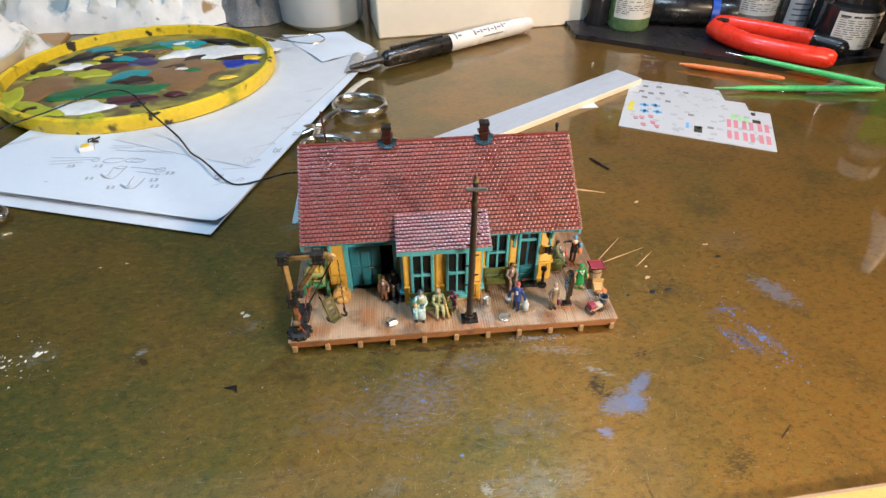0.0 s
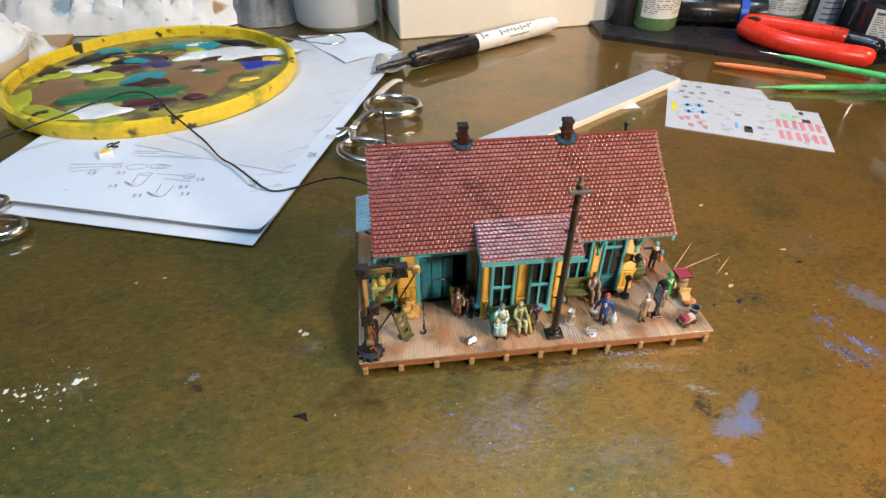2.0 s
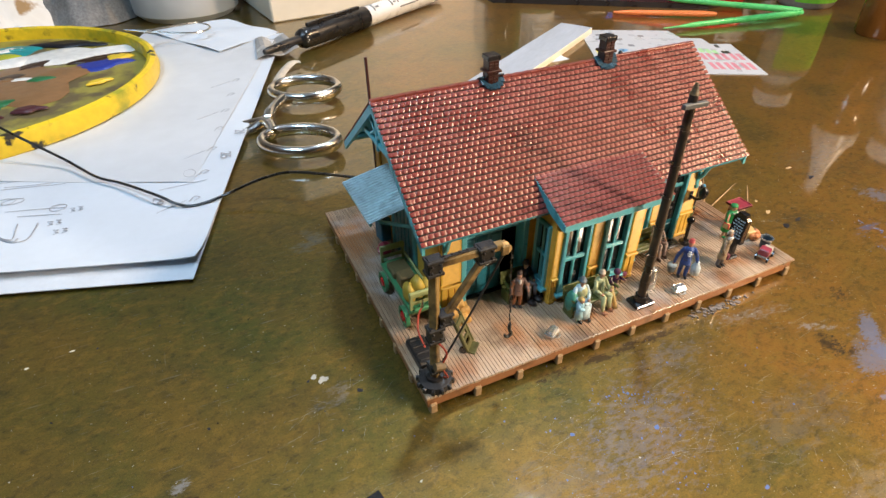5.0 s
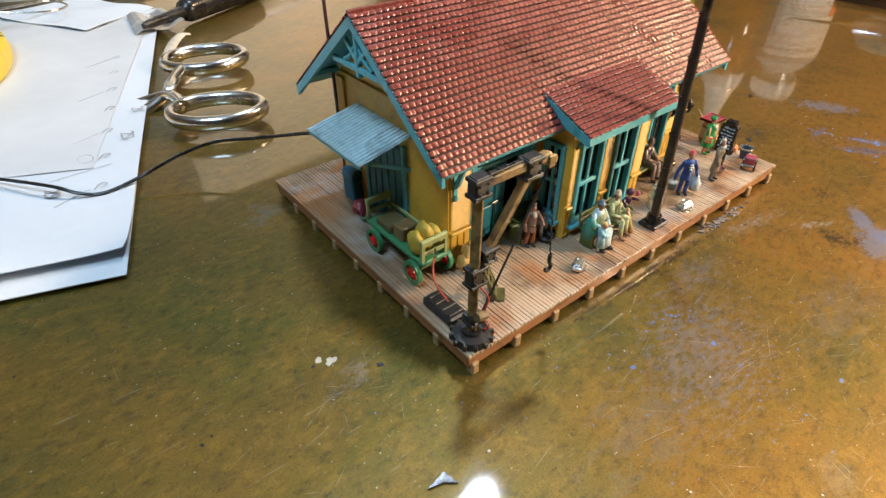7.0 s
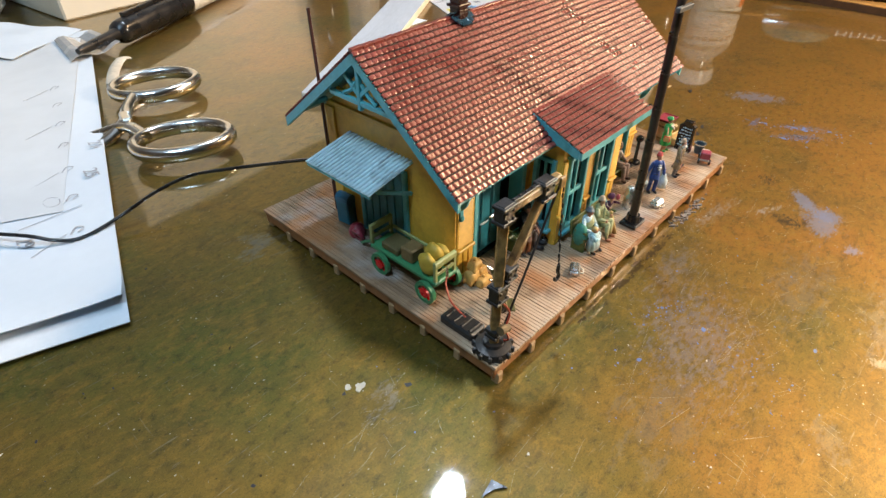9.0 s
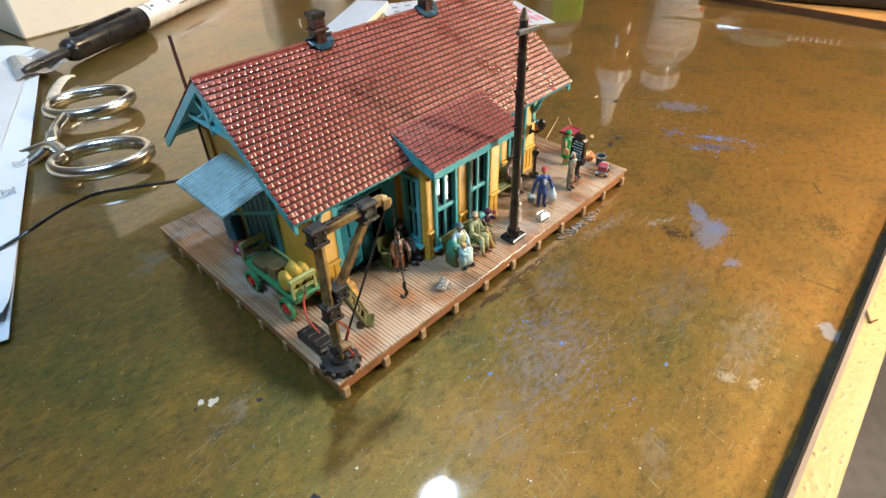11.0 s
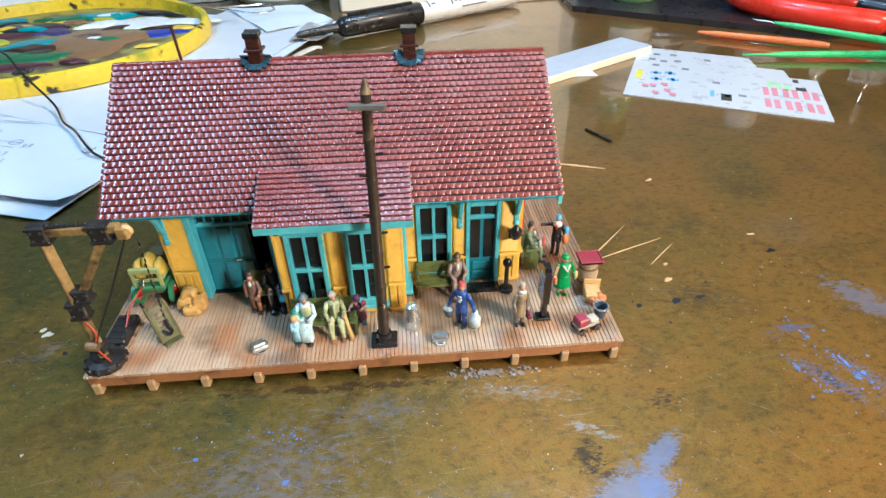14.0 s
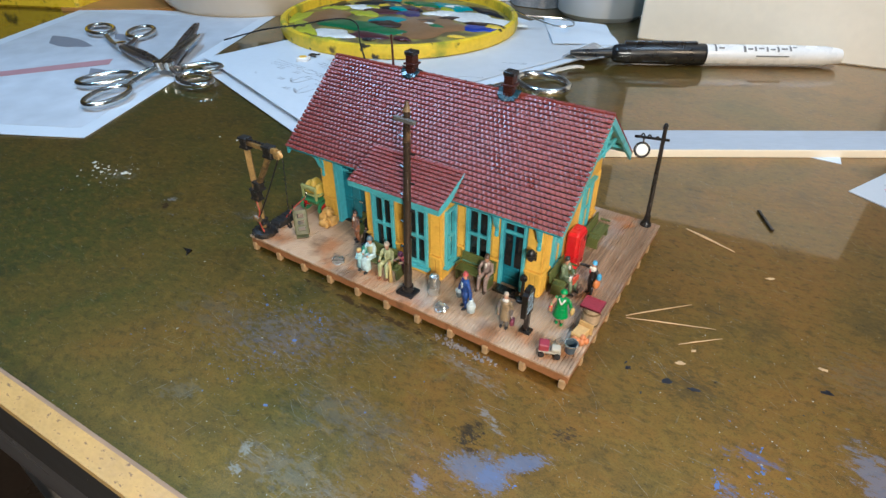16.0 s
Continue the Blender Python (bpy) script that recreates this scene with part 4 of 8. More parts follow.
part("jib", beam(B(), (0.40, 0.43, 4.78), (2.22, 0.33, 4.86), 0.20, 0.20, 0.025), CRANE_WOOD, crane)
part("brace", beam(B(), (0.55, 0.42, 2.75), (1.80, 0.36, 4.66), 0.18, 0.18, 0.025), CRANE_WOOD, crane)
for c, w, h in (((0.47, 0.43, 4.74), 0.19, 0.24), ((0.47, 0.43, 2.55), 0.20, 0.27), ((1.78, 0.36, 4.74), 0.21, 0.25), ((0.74, 0.41, 3.02), 0.17, 0.19), ((0.46, 0.44, 1.30), 0.16, 0.12)):
    j = part("iron_joint", box(B(), c[0] - w, c[0] + w, c[1] - 0.145, c[1] + 0.145, c[2] - h, c[2] + h, 0.04), IRON, crane)
    for dz in (-0.75, 0.75):
        part("strap", box(B(), c[0] - w - 0.025, c[0] + w + 0.025, c[1] - 0.17, c[1] + 0.17, c[2] + dz * h - 0.045, c[2] + dz * h + 0.045, 0.015), IRON, j)
    for dx in (-0.55, 0.55):
        for dz in (-0.42, 0.42):
            for dy in (-1, 1):
                part("bolt", ball(B(), (c[0] + dx * w, c[1] + dy * 0.15, c[2] + dz * h), 0.045, 0.04, 0.045, 6, 4), IRON, j)
part("iron_cap", box(B(), 0.62, 1.62, 0.34, 0.44, 4.925, 4.965, 0.01), IRON, crane)
for k in range(5):
    part("bolt", ball(B(), (0.72 + 0.2 * k, 0.39, 4.97), 0.04, 0.04, 0.035, 6, 4), IRON, crane)
part("pulley", lathe(B(), [(0, -0.07), (0.15, -0.07), (0.11, 0), (0.15, 0.07), (0, 0.07)], 14, (2.30, 0.32, 4.74), mat4(rx=90)), TAN, crane, smooth=35)
for y0 in (0.19, 0.41):
    part("pulley_cheek", box(B(), 2.14, 2.36, y0, y0 + 0.05, 4.62, 4.90, 0.025), CRANE_WOOD, crane)
part("winch", rod(B(), (0.35, 0.20, 1.55), (0.62, 0.20, 1.50), 0.12, 0.12, 10), TIMBER, crane)
part("hoist_line", tube(B(), [(0.55, 0.25, 1.55), (1.4, 0.28, 3.0), (2.28, 0.30, 4.62)], 0.03, 6), IRON, crane)
bm = B()
for k in range(17):
    z = 4.55 - k * 0.140
    ball(bm, (2.49 + 0.015 * math.sin(k * 2.1), 0.32 - 0.012 * k, z), 0.032 if k % 2 else 0.018, 0.018 if k % 2 else 0.032, 0.078, 6, 4)
part("chain", bm, IRON, crane)
part("hook", tube(B(), spline([(2.49, 0.12, 2.30), (2.49, 0.12, 2.10), (2.55, 0.11, 1.96), (2.46, 0.11, 1.86), (2.36, 0.11, 1.92), (2.35, 0.11, 2.00)], 4), [0.05] * 14 + [0.05, 0.045, 0.04, 0.035, 0.03, 0.025, 0.02], 6), IRON, crane, smooth=40)
part("wire", tube(B(), spline([(0.5, 0.32, 2.3), (0.7, 0.22, 1.9), (0.55, 0.2, 1.5), (0.72, 0.2, 1.0), (0.62, 0.3, 0.95)], 5), 0.024, 6), RED_WIRE, crane, "loose red wire")
part("wire", tube(B(), spline([(0.62, 1.5, DECK_Z + 0.25), (0.62, 2.0, 1.15), (0.8, 2.35, 1.40), (0.95, 2.45, 1.55)], 5), 0.028, 6), RED_WIRE, crane, "loose red wire")
part("wire_tip", rod(B(), (0.95, 2.45, 1.55), (1.0, 2.5, 1.80), 0.05, 0.03, 6), CHROME, crane)

# ---- hand truck, sacks and baggage cart ----
TRUCK_GREEN = surf("dull_olive_truck_paint", (0.105, 0.10, 0.035), 0.4, vary=0.3, bump=0.3, dirt=(0.03, 0.03, 0.012), dirt_at=(0.5, 0.7), dirt_scale=300)
truck = thing("hand_truck", (1.90, 1.14, DECK_Z), 46, "dull olive hand truck with slotted back, leaning over", "hand truck")
lean = mat4(0, 0.0, 0.07, -22)
part("back_frame", pierced((-0.23, 0.23), (0.0, 1.0), [(-0.13, 0.13, 0.16, 0.32), (-0.13, 0.13, 0.42, 0.58), (-0.13, 0.13, 0.68, 0.86)], 0.05, lean), TRUCK_GREEN, truck)
part("toe_plate", box(B(), -0.25, 0.25, -0.20, 0.04, 0.01, 0.06, 0.02), TRUCK_GREEN, truck)
for x in (-0.25, 0.25):
    rail = part("side_rail", box(B(), x - 0.03, x + 0.03, -0.03, 0.08, 0.0, 1.12, 0.02, lean), TRUCK_GREEN, truck)
    part("grip", rod(B(), lean @ Vector((x, 0.02, 1.10)), lean @ Vector((x, 0.10, 1.24)), 0.035, 0.03, 6), BLACK, rail)
    part("wheel", rod(B(), (x - 0.04, 0.16, 0.115), (x + 0.04, 0.16, 0.115), 0.112, 0.112, 12), BLACK, truck)
part("axle", rod(B(), (-0.24, 0.16, 0.115), (0.24, 0.16, 0.115), 0.03, 0.03, 6), BLACK, truck)
sacks = thing("sack_stack", (2.12, 2.42, DECK_Z), 0, "tan tied sacks slumped against the station wall", "sacks")
SACKING = surf("tan_sacking", (0.52, 0.31, 0.08), 0.6, vary=0.35, grain=500, bump=0.8, dirt=(0.16, 0.075, 0.02), dirt_at=(0.5, 0.75), dirt_scale=300)
for k, (dx, dy, dz, w, d, h) in enumerate(((-0.17, 0.02, 0.0, 0.20, 0.20, 0.46), (0.20, 0.04, 0.0, 0.20, 0.19, 0.40), (0.02, -0.24, 0.0, 0.26, 0.17, 0.27), (0.0, 0.06, 0.40, 0.21, 0.17, 0.30))):
    bm = box(B(), -w, w, -d, d, 0.005, h, 0.05)
    bmesh.ops.subdivide_edges(bm, edges=bm.edges[:], cuts=3, use_grid_fill=True)
    for v in bm.verts:
        f = 1.0 - 0.28 * (v.co.z / h) ** 2
        v.co.x, v.co.y = v.co.x * f + dx, v.co.y * f + dy
        v.co += Vector((1, 1, 0.5)) * 0.07 * noise.noise(v.co * 5.0 + Vector((k * 5.0, 0, 0)))
        v.co.z = max(v.co.z, 0.004) + dz
    ball(bm, (dx, dy, h + dz + 0.02), 0.06, 0.06, 0.06, 8, 5)
    part("sack", bm, SACKING, sacks, smooth=70)

cart = thing("baggage_cart", (1.02, 3.9, DECK_Z), 0, "green four-wheeled baggage cart with red hubs, loaded", "cart", drawn_in_place=True)
part("bed", box(B(), 0.62, 1.46, 2.55, 5.15, 1.28, 1.42, 0.03), GREEN, cart)
for y in (2.85, 4.62):
    part("bolster", box(B(), 0.74, 1.34, y - 0.09, y + 0.09, 1.05, 1.29, 0.02), OLIVE, cart)
for y0 in (2.55, 5.03):
    e = part("end_rack", box(B(), 0.62, 1.46, y0, y0 + 0.12, 1.86, 2.06, 0.03), SAGE, cart)
    for x in (0.64, 1.36):
        part("stake", box(B(), x, x + 0.08, y0 + 0.02, y0 + 0.10, 1.42, 1.9), SAGE, e)
    part("rail", box(B(), 0.70, 1.38, y0 + 0.03, y0 + 0.09, 1.58, 1.70, 0.015), SAGE, e)
part("side_rail", box(B(), 1.40, 1.47, 2.67, 5.03, 1.60, 1.70, 0.015), SAGE, cart)
for y in (2.85, 4.62):
    part("axle", rod(B(), (0.50, y, 1.02), (1.58, y, 1.02), 0.05, 0.05, 8), OLIVE, cart)
    for x in (0.53, 1.55):
        w = part("wheel", lathe(B(), [(0.24, -0.06), (0.345, -0.06), (0.345, 0.06), (0.24, 0.06), (0.24, -0.06)], 20, (x, y, 1.02), mat4(ry=90)), GREEN, cart, smooth=35)
        part("hub", lathe(B(), [(0, -0.09), (0.14, -0.08), (0.12, 0.08), (0, 0.09)], 12, (x, y, 1.02), mat4(ry=90)), RED, w, "red wheel hub")
        for k in range(6):
            a = k * math.pi / 3
            part("spoke", rod(B(), (x, y, 1.02), (x, y + 0.26 * math.cos(a), 1.02 + 0.26 * math.sin(a)), 0.035, 0.03, 5), RED, w)
for k, (x, y, w, h) in enumerate(((0.78, 2.98, 0.17, 0.34), (1.06, 3.02, 0.20, 0.42), (1.32, 2.98, 0.15, 0.33))):
    bm = ball(B(), (x, y, 1.43 + h), w, 0.31, h, 14, 10)
    for v in bm.verts:
        v.co += noise.noise_vector(v.co * 4.0 + Vector((k * 3.0, 0, 0))) * 0.05
        v.co.z = max(v.co.z, 1.424)
    part("mail_sack", bm, SACK_YELLOW, cart, "yellow mail sack", smooth=80)
part("crate", box(B(), 0.74, 1.24, 3.55, 4.0, 1.425, 1.85, 0.04), surf("brown_crate", (0.17, 0.115, 0.045), 0.55, vary=0.25), cart)
part("crate", box(B(), 0.70, 1.32, 4.08, 4.75, 1.425, 1.66, 0.04), surf("dark_crate", (0.10, 0.08, 0.03), 0.55, vary=0.25), cart)
part("tongue", tube(B(), [(1.02, 5.1, 1.25), (1.0, 5.6, 1.05), (0.98, 6.0, 0.80)], 0.05, 6), GREEN, cart)
part("handle", lathe(B(), [(0.12, -0.05), (0.24, -0.05), (0.24, 0.05), (0.12, 0.05), (0.12, -0.05)], 14, (0.98, 6.15, 0.98), mat4(ry=70)), MAROON, cart, smooth=35)
solo("carpet_bag", lathe(B(), [(0, 0), (0.24, 0.01), (0.27, 0.15), (0.20, 0.32), (0.06, 0.40), (0, 0.40)], 12), MAROON, "small maroon carpet bag beside the side door", "bag", (1.25, 6.55, DECK_Z + 0.002), smooth=50)
teal_box = thing("trunk", (1.52, 7.35, DECK_Z), 8, "blue-green upright trunk with a rounded lid", "trunk")
part("body", box(B(), -0.2, 0.2, -0.25, 0.25, 0.003, 0.85, 0.04), surf("blue_trunk_paint", (0.02, 0.14, 0.22), 0.4), teal_box)
part("lid", lathe(B(), [(0, -0.25), (0.20, -0.25), (0.20, 0.25), (0, 0.25)], 12, (0, 0, 0.86), mat4(rx=90)), surf("blue_trunk_lid", (0.02, 0.11, 0.19), 0.4), teal_box)


# ---- benches ----
def bench_seat(x, y, rz, w, label):
    b = thing("station_bench", (x, y, DECK_Z), rz, label, "bench", "station benches")
    for k in range(3):
        part("seat_board", box(B(), -w / 2, w / 2, -0.36 + k * 0.15, -0.215 + k * 0.15, 0.42, 0.49, 0.012), OLIVE, b)
    for k in range(3):
        part("back_board", box(B(), -w / 2, w / 2, -0.03, 0.03, 0.47 + k * 0.16, 0.625 + k * 0.16, 0.012, mat4(0, 0.08, 0, -8)), OLIVE, b)
    for s in (-1, 1):
        part("end_frame", box(B(), s * (w / 2 - 0.06) - 0.04, s * (w / 2 - 0.06) + 0.04, -0.34, 0.10, 0.003, 0.42, 0.015), OLIVE, b)
        part("armrest", box(B(), s * (w / 2 - 0.05) - 0.04, s * (w / 2 - 0.05) + 0.04, -0.36, 0.06, 0.66, 0.72, 0.015), OLIVE, b)
    return b


bench_seat(9.28, 2.52, 0, 1.40, "olive green station bench under the waiting room window")
bench_seat(6.05, 1.20, 0, 1.75, "olive green station bench before the bay window")
bench_seat(4.25, 2.60, 0, 0.95, "olive green station bench beside the freight door")
bench_seat(12.02, 3.85, 90, 1.25, "olive green station bench against the end wall")
bench_seat(12.02, 7.35, 90, 1.30, "olive green station bench near the lamp post")

# ---- painted figurines: each one a single plain mesh ----
FIG = {k: surf("figurine_" + k, c, 0.42, vary=0.30, grain=1500, bump=0.15, dirt=tuple(v * 0.45 for v in c), dirt_at=(0.56, 0.74), dirt_scale=700) for k, c in dict(
    coat_brown=(0.20, 0.115, 0.085), rust=(0.26, 0.10, 0.04), dark=(0.022, 0.020, 0.022), dark_brown=(0.06, 0.035, 0.025), hair=(0.07, 0.045, 0.03), white=(0.62, 0.58, 0.52), pale_blue=(0.46, 0.60, 0.64), pale_cyan=(0.38, 0.62, 0.70),
    pale_sage=(0.42, 0.43, 0.22), sage_green=(0.15, 0.19, 0.11), purple=(0.085, 0.018, 0.065), bright_blue=(0.03, 0.22, 0.60), blue=(0.022, 0.06, 0.24), red=(0.50, 0.025, 0.025), red_cap=(0.42, 0.06, 0.055), red_orange=(0.55, 0.09, 0.045),
    pink=(0.50, 0.10, 0.12), maroon=(0.16, 0.035, 0.06), grey=(0.15, 0.13, 0.125), slate=(0.09, 0.12, 0.14), mauve_grey=(0.25, 0.185, 0.165), tan=(0.46, 0.32, 0.11), tan_coat=(0.24, 0.175, 0.10), beige=(0.42, 0.33, 0.24), green=(0.018, 0.24, 0.055),
    flesh=(0.42, 0.22, 0.14), sky=(0.08, 0.32, 0.58), orange=(0.50, 0.17, 0.045), pale_blue_grey=(0.48, 0.54, 0.56), teal=(0.05, 0.22, 0.16)).items()}


class Doll:
    """Collects plain shapes with a paint for each into one mesh."""

    def __init__(self):
        self.bm, self.paints = bmesh.new(), []

    def use(self, paint, start):
        if paint not in self.paints:
            self.paints.append(paint)
        self.bm.faces.ensure_lookup_table()
        for f in self.bm.faces[start:]:
            f.material_index = self.paints.index(paint)
            f.smooth = True

    def ball(self, paint, *a, **k):
        n = len(self.bm.faces)
        ball(self.bm, *a, **k)
        self.use(paint, n)

    def rod(self, paint, p, q, r0, r1):
        n = len(self.bm.faces)
        rod(self.bm, p, q, r0, r1, 8)
        self.use(paint, n)

    def lathe(self, paint, profile, c, m=None):
        n = len(self.bm.faces)
        lathe(self.bm, profile, 10, c, m)
        self.use(paint, n)

    def box(self, paint, *a):
        n = len(self.bm.faces)
        box(self.bm, *a)
        self.use(paint, n)

    def done(self, label, at, rz):
        me = bpy.data.meshes.new("figurine")
        for v in self.bm.verts:  # small casting, lumpy with paint
            v.co.x, v.co.y = v.co.x * 0.98, v.co.y * 0.98
            v.co += noise.noise_vector(v.co * 6.0 + Vector((at[0], at[1], 0))) * 0.016
            v.co.z = max(v.co.z, 0.0)
        bmesh.ops.scale(self.bm, vec=(U, U, U), verts=self.bm.verts)
        self.bm.to_mesh(me)
        self.bm.free()
        for p in self.paints:
            me.materials.append(FIG[p])
        ob = new("figurine", me)
        ob.matrix_world = place(*at, rz)
        return tagged(ob, label, "figurine", "station figurines")


def limb(d, paint, points, radii):
    """A tapered arm or leg through its joints."""
    for (p, r0), (q, r1) in zip(zip(points, radii), zip(points[1:], radii[1:])):
        d.rod(paint, p, q, r0, r1)
    for p, r in zip(points[:-1], radii):
        d.ball(paint, p, r, u=8, v=5)


def head(d, c, hat, brim, k=1.0, crown=0.11):
    """Neck, face, hair and a small hat; c is the middle of the head."""
    x, y, z = c
    d.rod("flesh", (x, y + 0.02, z - 0.20 * k), (x, y + 0.01, z - 0.06 * k), 0.055 * k, 0.055 * k)
    d.ball("flesh", (x, y, z), 0.088 * k, 0.10 * k, 0.118 * k)
    d.ball("hair", (x, y + 0.035 * k, z + 0.015 * k), 0.094 * k, 0.09 * k, 0.10 * k)
    d.ball("flesh", (x, y - 0.095 * k, z - 0.015 * k), 0.02 * k, u=6, v=4)
    d.lathe(hat, [(0, 0.045 * k), (brim * k, 0.05 * k), (brim * k, 0.068 * k), (0.092 * k, 0.08 * k), (0.085 * k, 0.045 * k + crown * k), (0.05 * k, 0.06 * k + crown * k), (0, 0.065 * k + crown * k)], (x, y + 0.01, z))


def standing(label, x, y, rz, coat, legs, hat, h=1.62, skirt=0.0, arms=((-0.1, 0.55, 0.05), (-0.1, 0.55, 0.05)), extra=None, brim=0.12, shoes="dark", stoop=0.0, wide=1.0):
    """Faces -y before it is turned. arms: how far forward, down and outward each hand reaches; skirt: its hem's radius."""
    d, k = Doll(), h / 1.62
    hem = 0.36 if skirt else 0.56
    for s in (-1, 1):
        limb(d, legs, [(s * 0.085 * k, 0.0, 0.76 * k), (s * 0.095 * k, -0.02 * k - 0.02 * s, 0.42 * k), (s * 0.10 * k, 0.02 * k - 0.03 * s, 0.05)], (0.095 * k, 0.075 * k, 0.058 * k))
        d.ball(shoes, (s * 0.105 * k, -0.06 * k - 0.03 * s, 0.04), 0.058 * k, 0.115 * k, 0.045)
    lean = pose(0, 0, 0, stoop)
    flare = skirt if skirt else 0.185
    d.lathe(coat, [(0, hem * k), (flare * k, hem * k + 0.01), (flare * 0.97 * k, hem * k + 0.04), (0.165 * k * wide, 0.80 * k), (0.15 * k * wide, 0.92 * k), (0.185 * k * wide, 1.12 * k), (0.165 * k * wide, 1.21 * k), (0.08 * k, 1.28 * k), (0, 1.29 * k)], (0, 0, 0), lean @ Matrix.Diagonal((1, 0.78, 1, 1)))
    d.rod("dark" if not skirt else coat, (0, 0, 0.79 * k), (0, 0, 0.82 * k), 0.158 * k * wide, 0.155 * k * wide)
    for s, (f, dn, out) in zip((-1, 1), arms):
        a = lean @ Vector((s * 0.175 * k * wide, 0, 1.18 * k))
        w = lean @ Vector((s * (0.185 + out) * k * wide, f * k, (1.18 - dn) * k))
        e = (a + w) / 2 + Vector((s * 0.05, 0.03, -0.03)) * k
        limb(d, coat, [a, e, w], (0.068 * k, 0.060 * k, 0.046 * k))
        d.ball("flesh", w, 0.046 * k, 0.046 * k, 0.055 * k, u=8, v=5)
    head(d, tuple(lean @ Vector((0, -0.015, 1.42 * k))), hat, brim, k)
    if extra:
        extra(d, k)
    return d.done(label, (x, y, DECK_Z + 0.002), rz)


def seated(label, x, y, rz, coat, legs, hat, seat=0.45, extra=None, brim=0.12, shoes="dark", robe=False, lean_arm=(0.0, 0.0)):
    d = Doll()
    d.lathe(coat, [(0, seat), (0.19, seat + 0.01), (0.185, seat + 0.12), (0.15, seat + 0.30), (0.185, seat + 0.50), (0.16, seat + 0.58), (0.08, seat + 0.64), (0, seat + 0.65)], (0, 0.08, 0), Matrix.Diagonal((1, 0.78, 1, 1)))
    for s in (-1, 1):
        limb(d, legs, [(s * 0.09, 0.04, seat + 0.10), (s * 0.135, -0.32, seat + 0.11), (s * 0.145, -0.37, 0.07)], (0.10, 0.085, 0.058))
        d.ball(shoes, (s * 0.15, -0.43, 0.045), 0.06, 0.12, 0.05)
        limb(d, coat, [(s * 0.185, 0.06, seat + 0.53), (s * 0.26, -0.05, seat + 0.30), (s * (0.13 + lean_arm[s > 0]), -0.25, seat + 0.25)], (0.068, 0.060, 0.046))
        d.ball("flesh", (s * (0.13 + lean_arm[s > 0]), -0.27, seat + 0.25), 0.048, u=8, v=5)
    if robe:  # a long skirt over the knees
        d.lathe(legs, [(0, 0.10), (0.24, 0.11), (0.22, 0.30), (0.20, seat + 0.10), (0.12, seat + 0.20), (0, seat + 0.20)], (0, -0.28, 0), Matrix.Diagonal((1, 0.8, 1, 1)))
    head(d, (0, 0.03, seat + 0.78), hat, brim)
    if extra:
        extra(d)
    return d.done(label, (x, y, DECK_Z + 0.002), rz)


def shirt(d, y, z, w=0.055, h=0.10):
    d.ball("white", (0, y, z), w, 0.045, h)


def with_child(d):
    d.lathe("pale_cyan", [(0, 0.16), (0.14, 0.17), (0.10, 0.50), (0.115, 0.72), (0.06, 0.80), (0, 0.80)], (-0.20, -0.36, 0))
    limb(d, "pale_cyan", [(-0.28, -0.40, 0.70), (-0.24, -0.50, 0.58), (-0.12, -0.50, 0.60)], (0.055, 0.05, 0.04))
    d.ball("flesh", (-0.20, -0.40, 0.88), 0.085)
    d.ball("tan", (-0.20, -0.37, 0.91), 0.105, 0.10, 0.095)
    for s in (-1, 1):
        d.rod("white", (-0.20 + s * 0.06, -0.38, 0.04), (-0.20 + s * 0.05, -0.36, 0.20), 0.045, 0.05)
    d.ball("teal", (-0.27, 0.04, 0.50), 0.20, 0.26, 0.42)
    d.ball("pale_sage", (0.04, 0.06, 0.82), 0.215, 0.165, 0.24)


def with_umbrella(d):
    d.rod("tan", (0.36, -0.44, 0.02), (0.25, -0.24, 0.74), 0.075, 0.05)
    d.ball("tan", (0.25, -0.24, 0.76), 0.06, 0.06, 0.07)
    d.rod("pale_sage", (0, -0.12, 0.50), (0, -0.10, 1.02), 0.05, 0.035)


def with_pails(d, k):
    d.lathe("slate", [(0, 0.22), (0.12, 0.23), (0.15, 0.40), (0.13, 0.47), (0, 0.47)], (-0.40, -0.02, 0))
    d.lathe("pale_blue_grey", [(0.13, 0.455), (0.155, 0.46), (0.155, 0.50), (0.12, 0.51), (0.06, 0.58), (0, 0.58)], (-0.40, -0.02, 0))
    d.lathe("pale_blue_grey", [(0, 0.12), (0.15, 0.13), (0.17, 0.40), (0.10, 0.52), (0.075, 0.58), (0.085, 0.63), (0, 0.64)], (0.40, 0.02, 0))
    for z, w in ((1.10, 0.05), (1.02, 0.07), (0.94, 0.04)):
        d.box("pale_blue_grey", -w, w, -0.165, -0.13, z, z + 0.035)


def with_bag(paint):
    def add(d, k):
        d.box(paint, 0.20, 0.34, -0.15, 0.15, 0.18, 0.42, 0.04)
        d.rod(paint, (0.27, 0, 0.42), (0.25, -0.03, 0.56), 0.03, 0.025)
        d.ball("white", (0, -0.06, 1.20), 0.12, 0.09, 0.07)
        d.ball("white", (0, 0.03, 1.335), 0.085, 0.075, 0.09)
    return add


def with_book(d):
    d.box("red_orange", -0.15, 0.17, -0.44, -0.36, 0.56, 0.80, 0.02)
    d.box("red_orange", -0.13, 0.15, -0.40, -0.26, 0.40, 0.58, 0.03)
    d.box("white", -0.22, 0.00, -0.34, -0.26, 0.60, 0.78, 0.02)
    shirt(d, -0.10, 0.98)


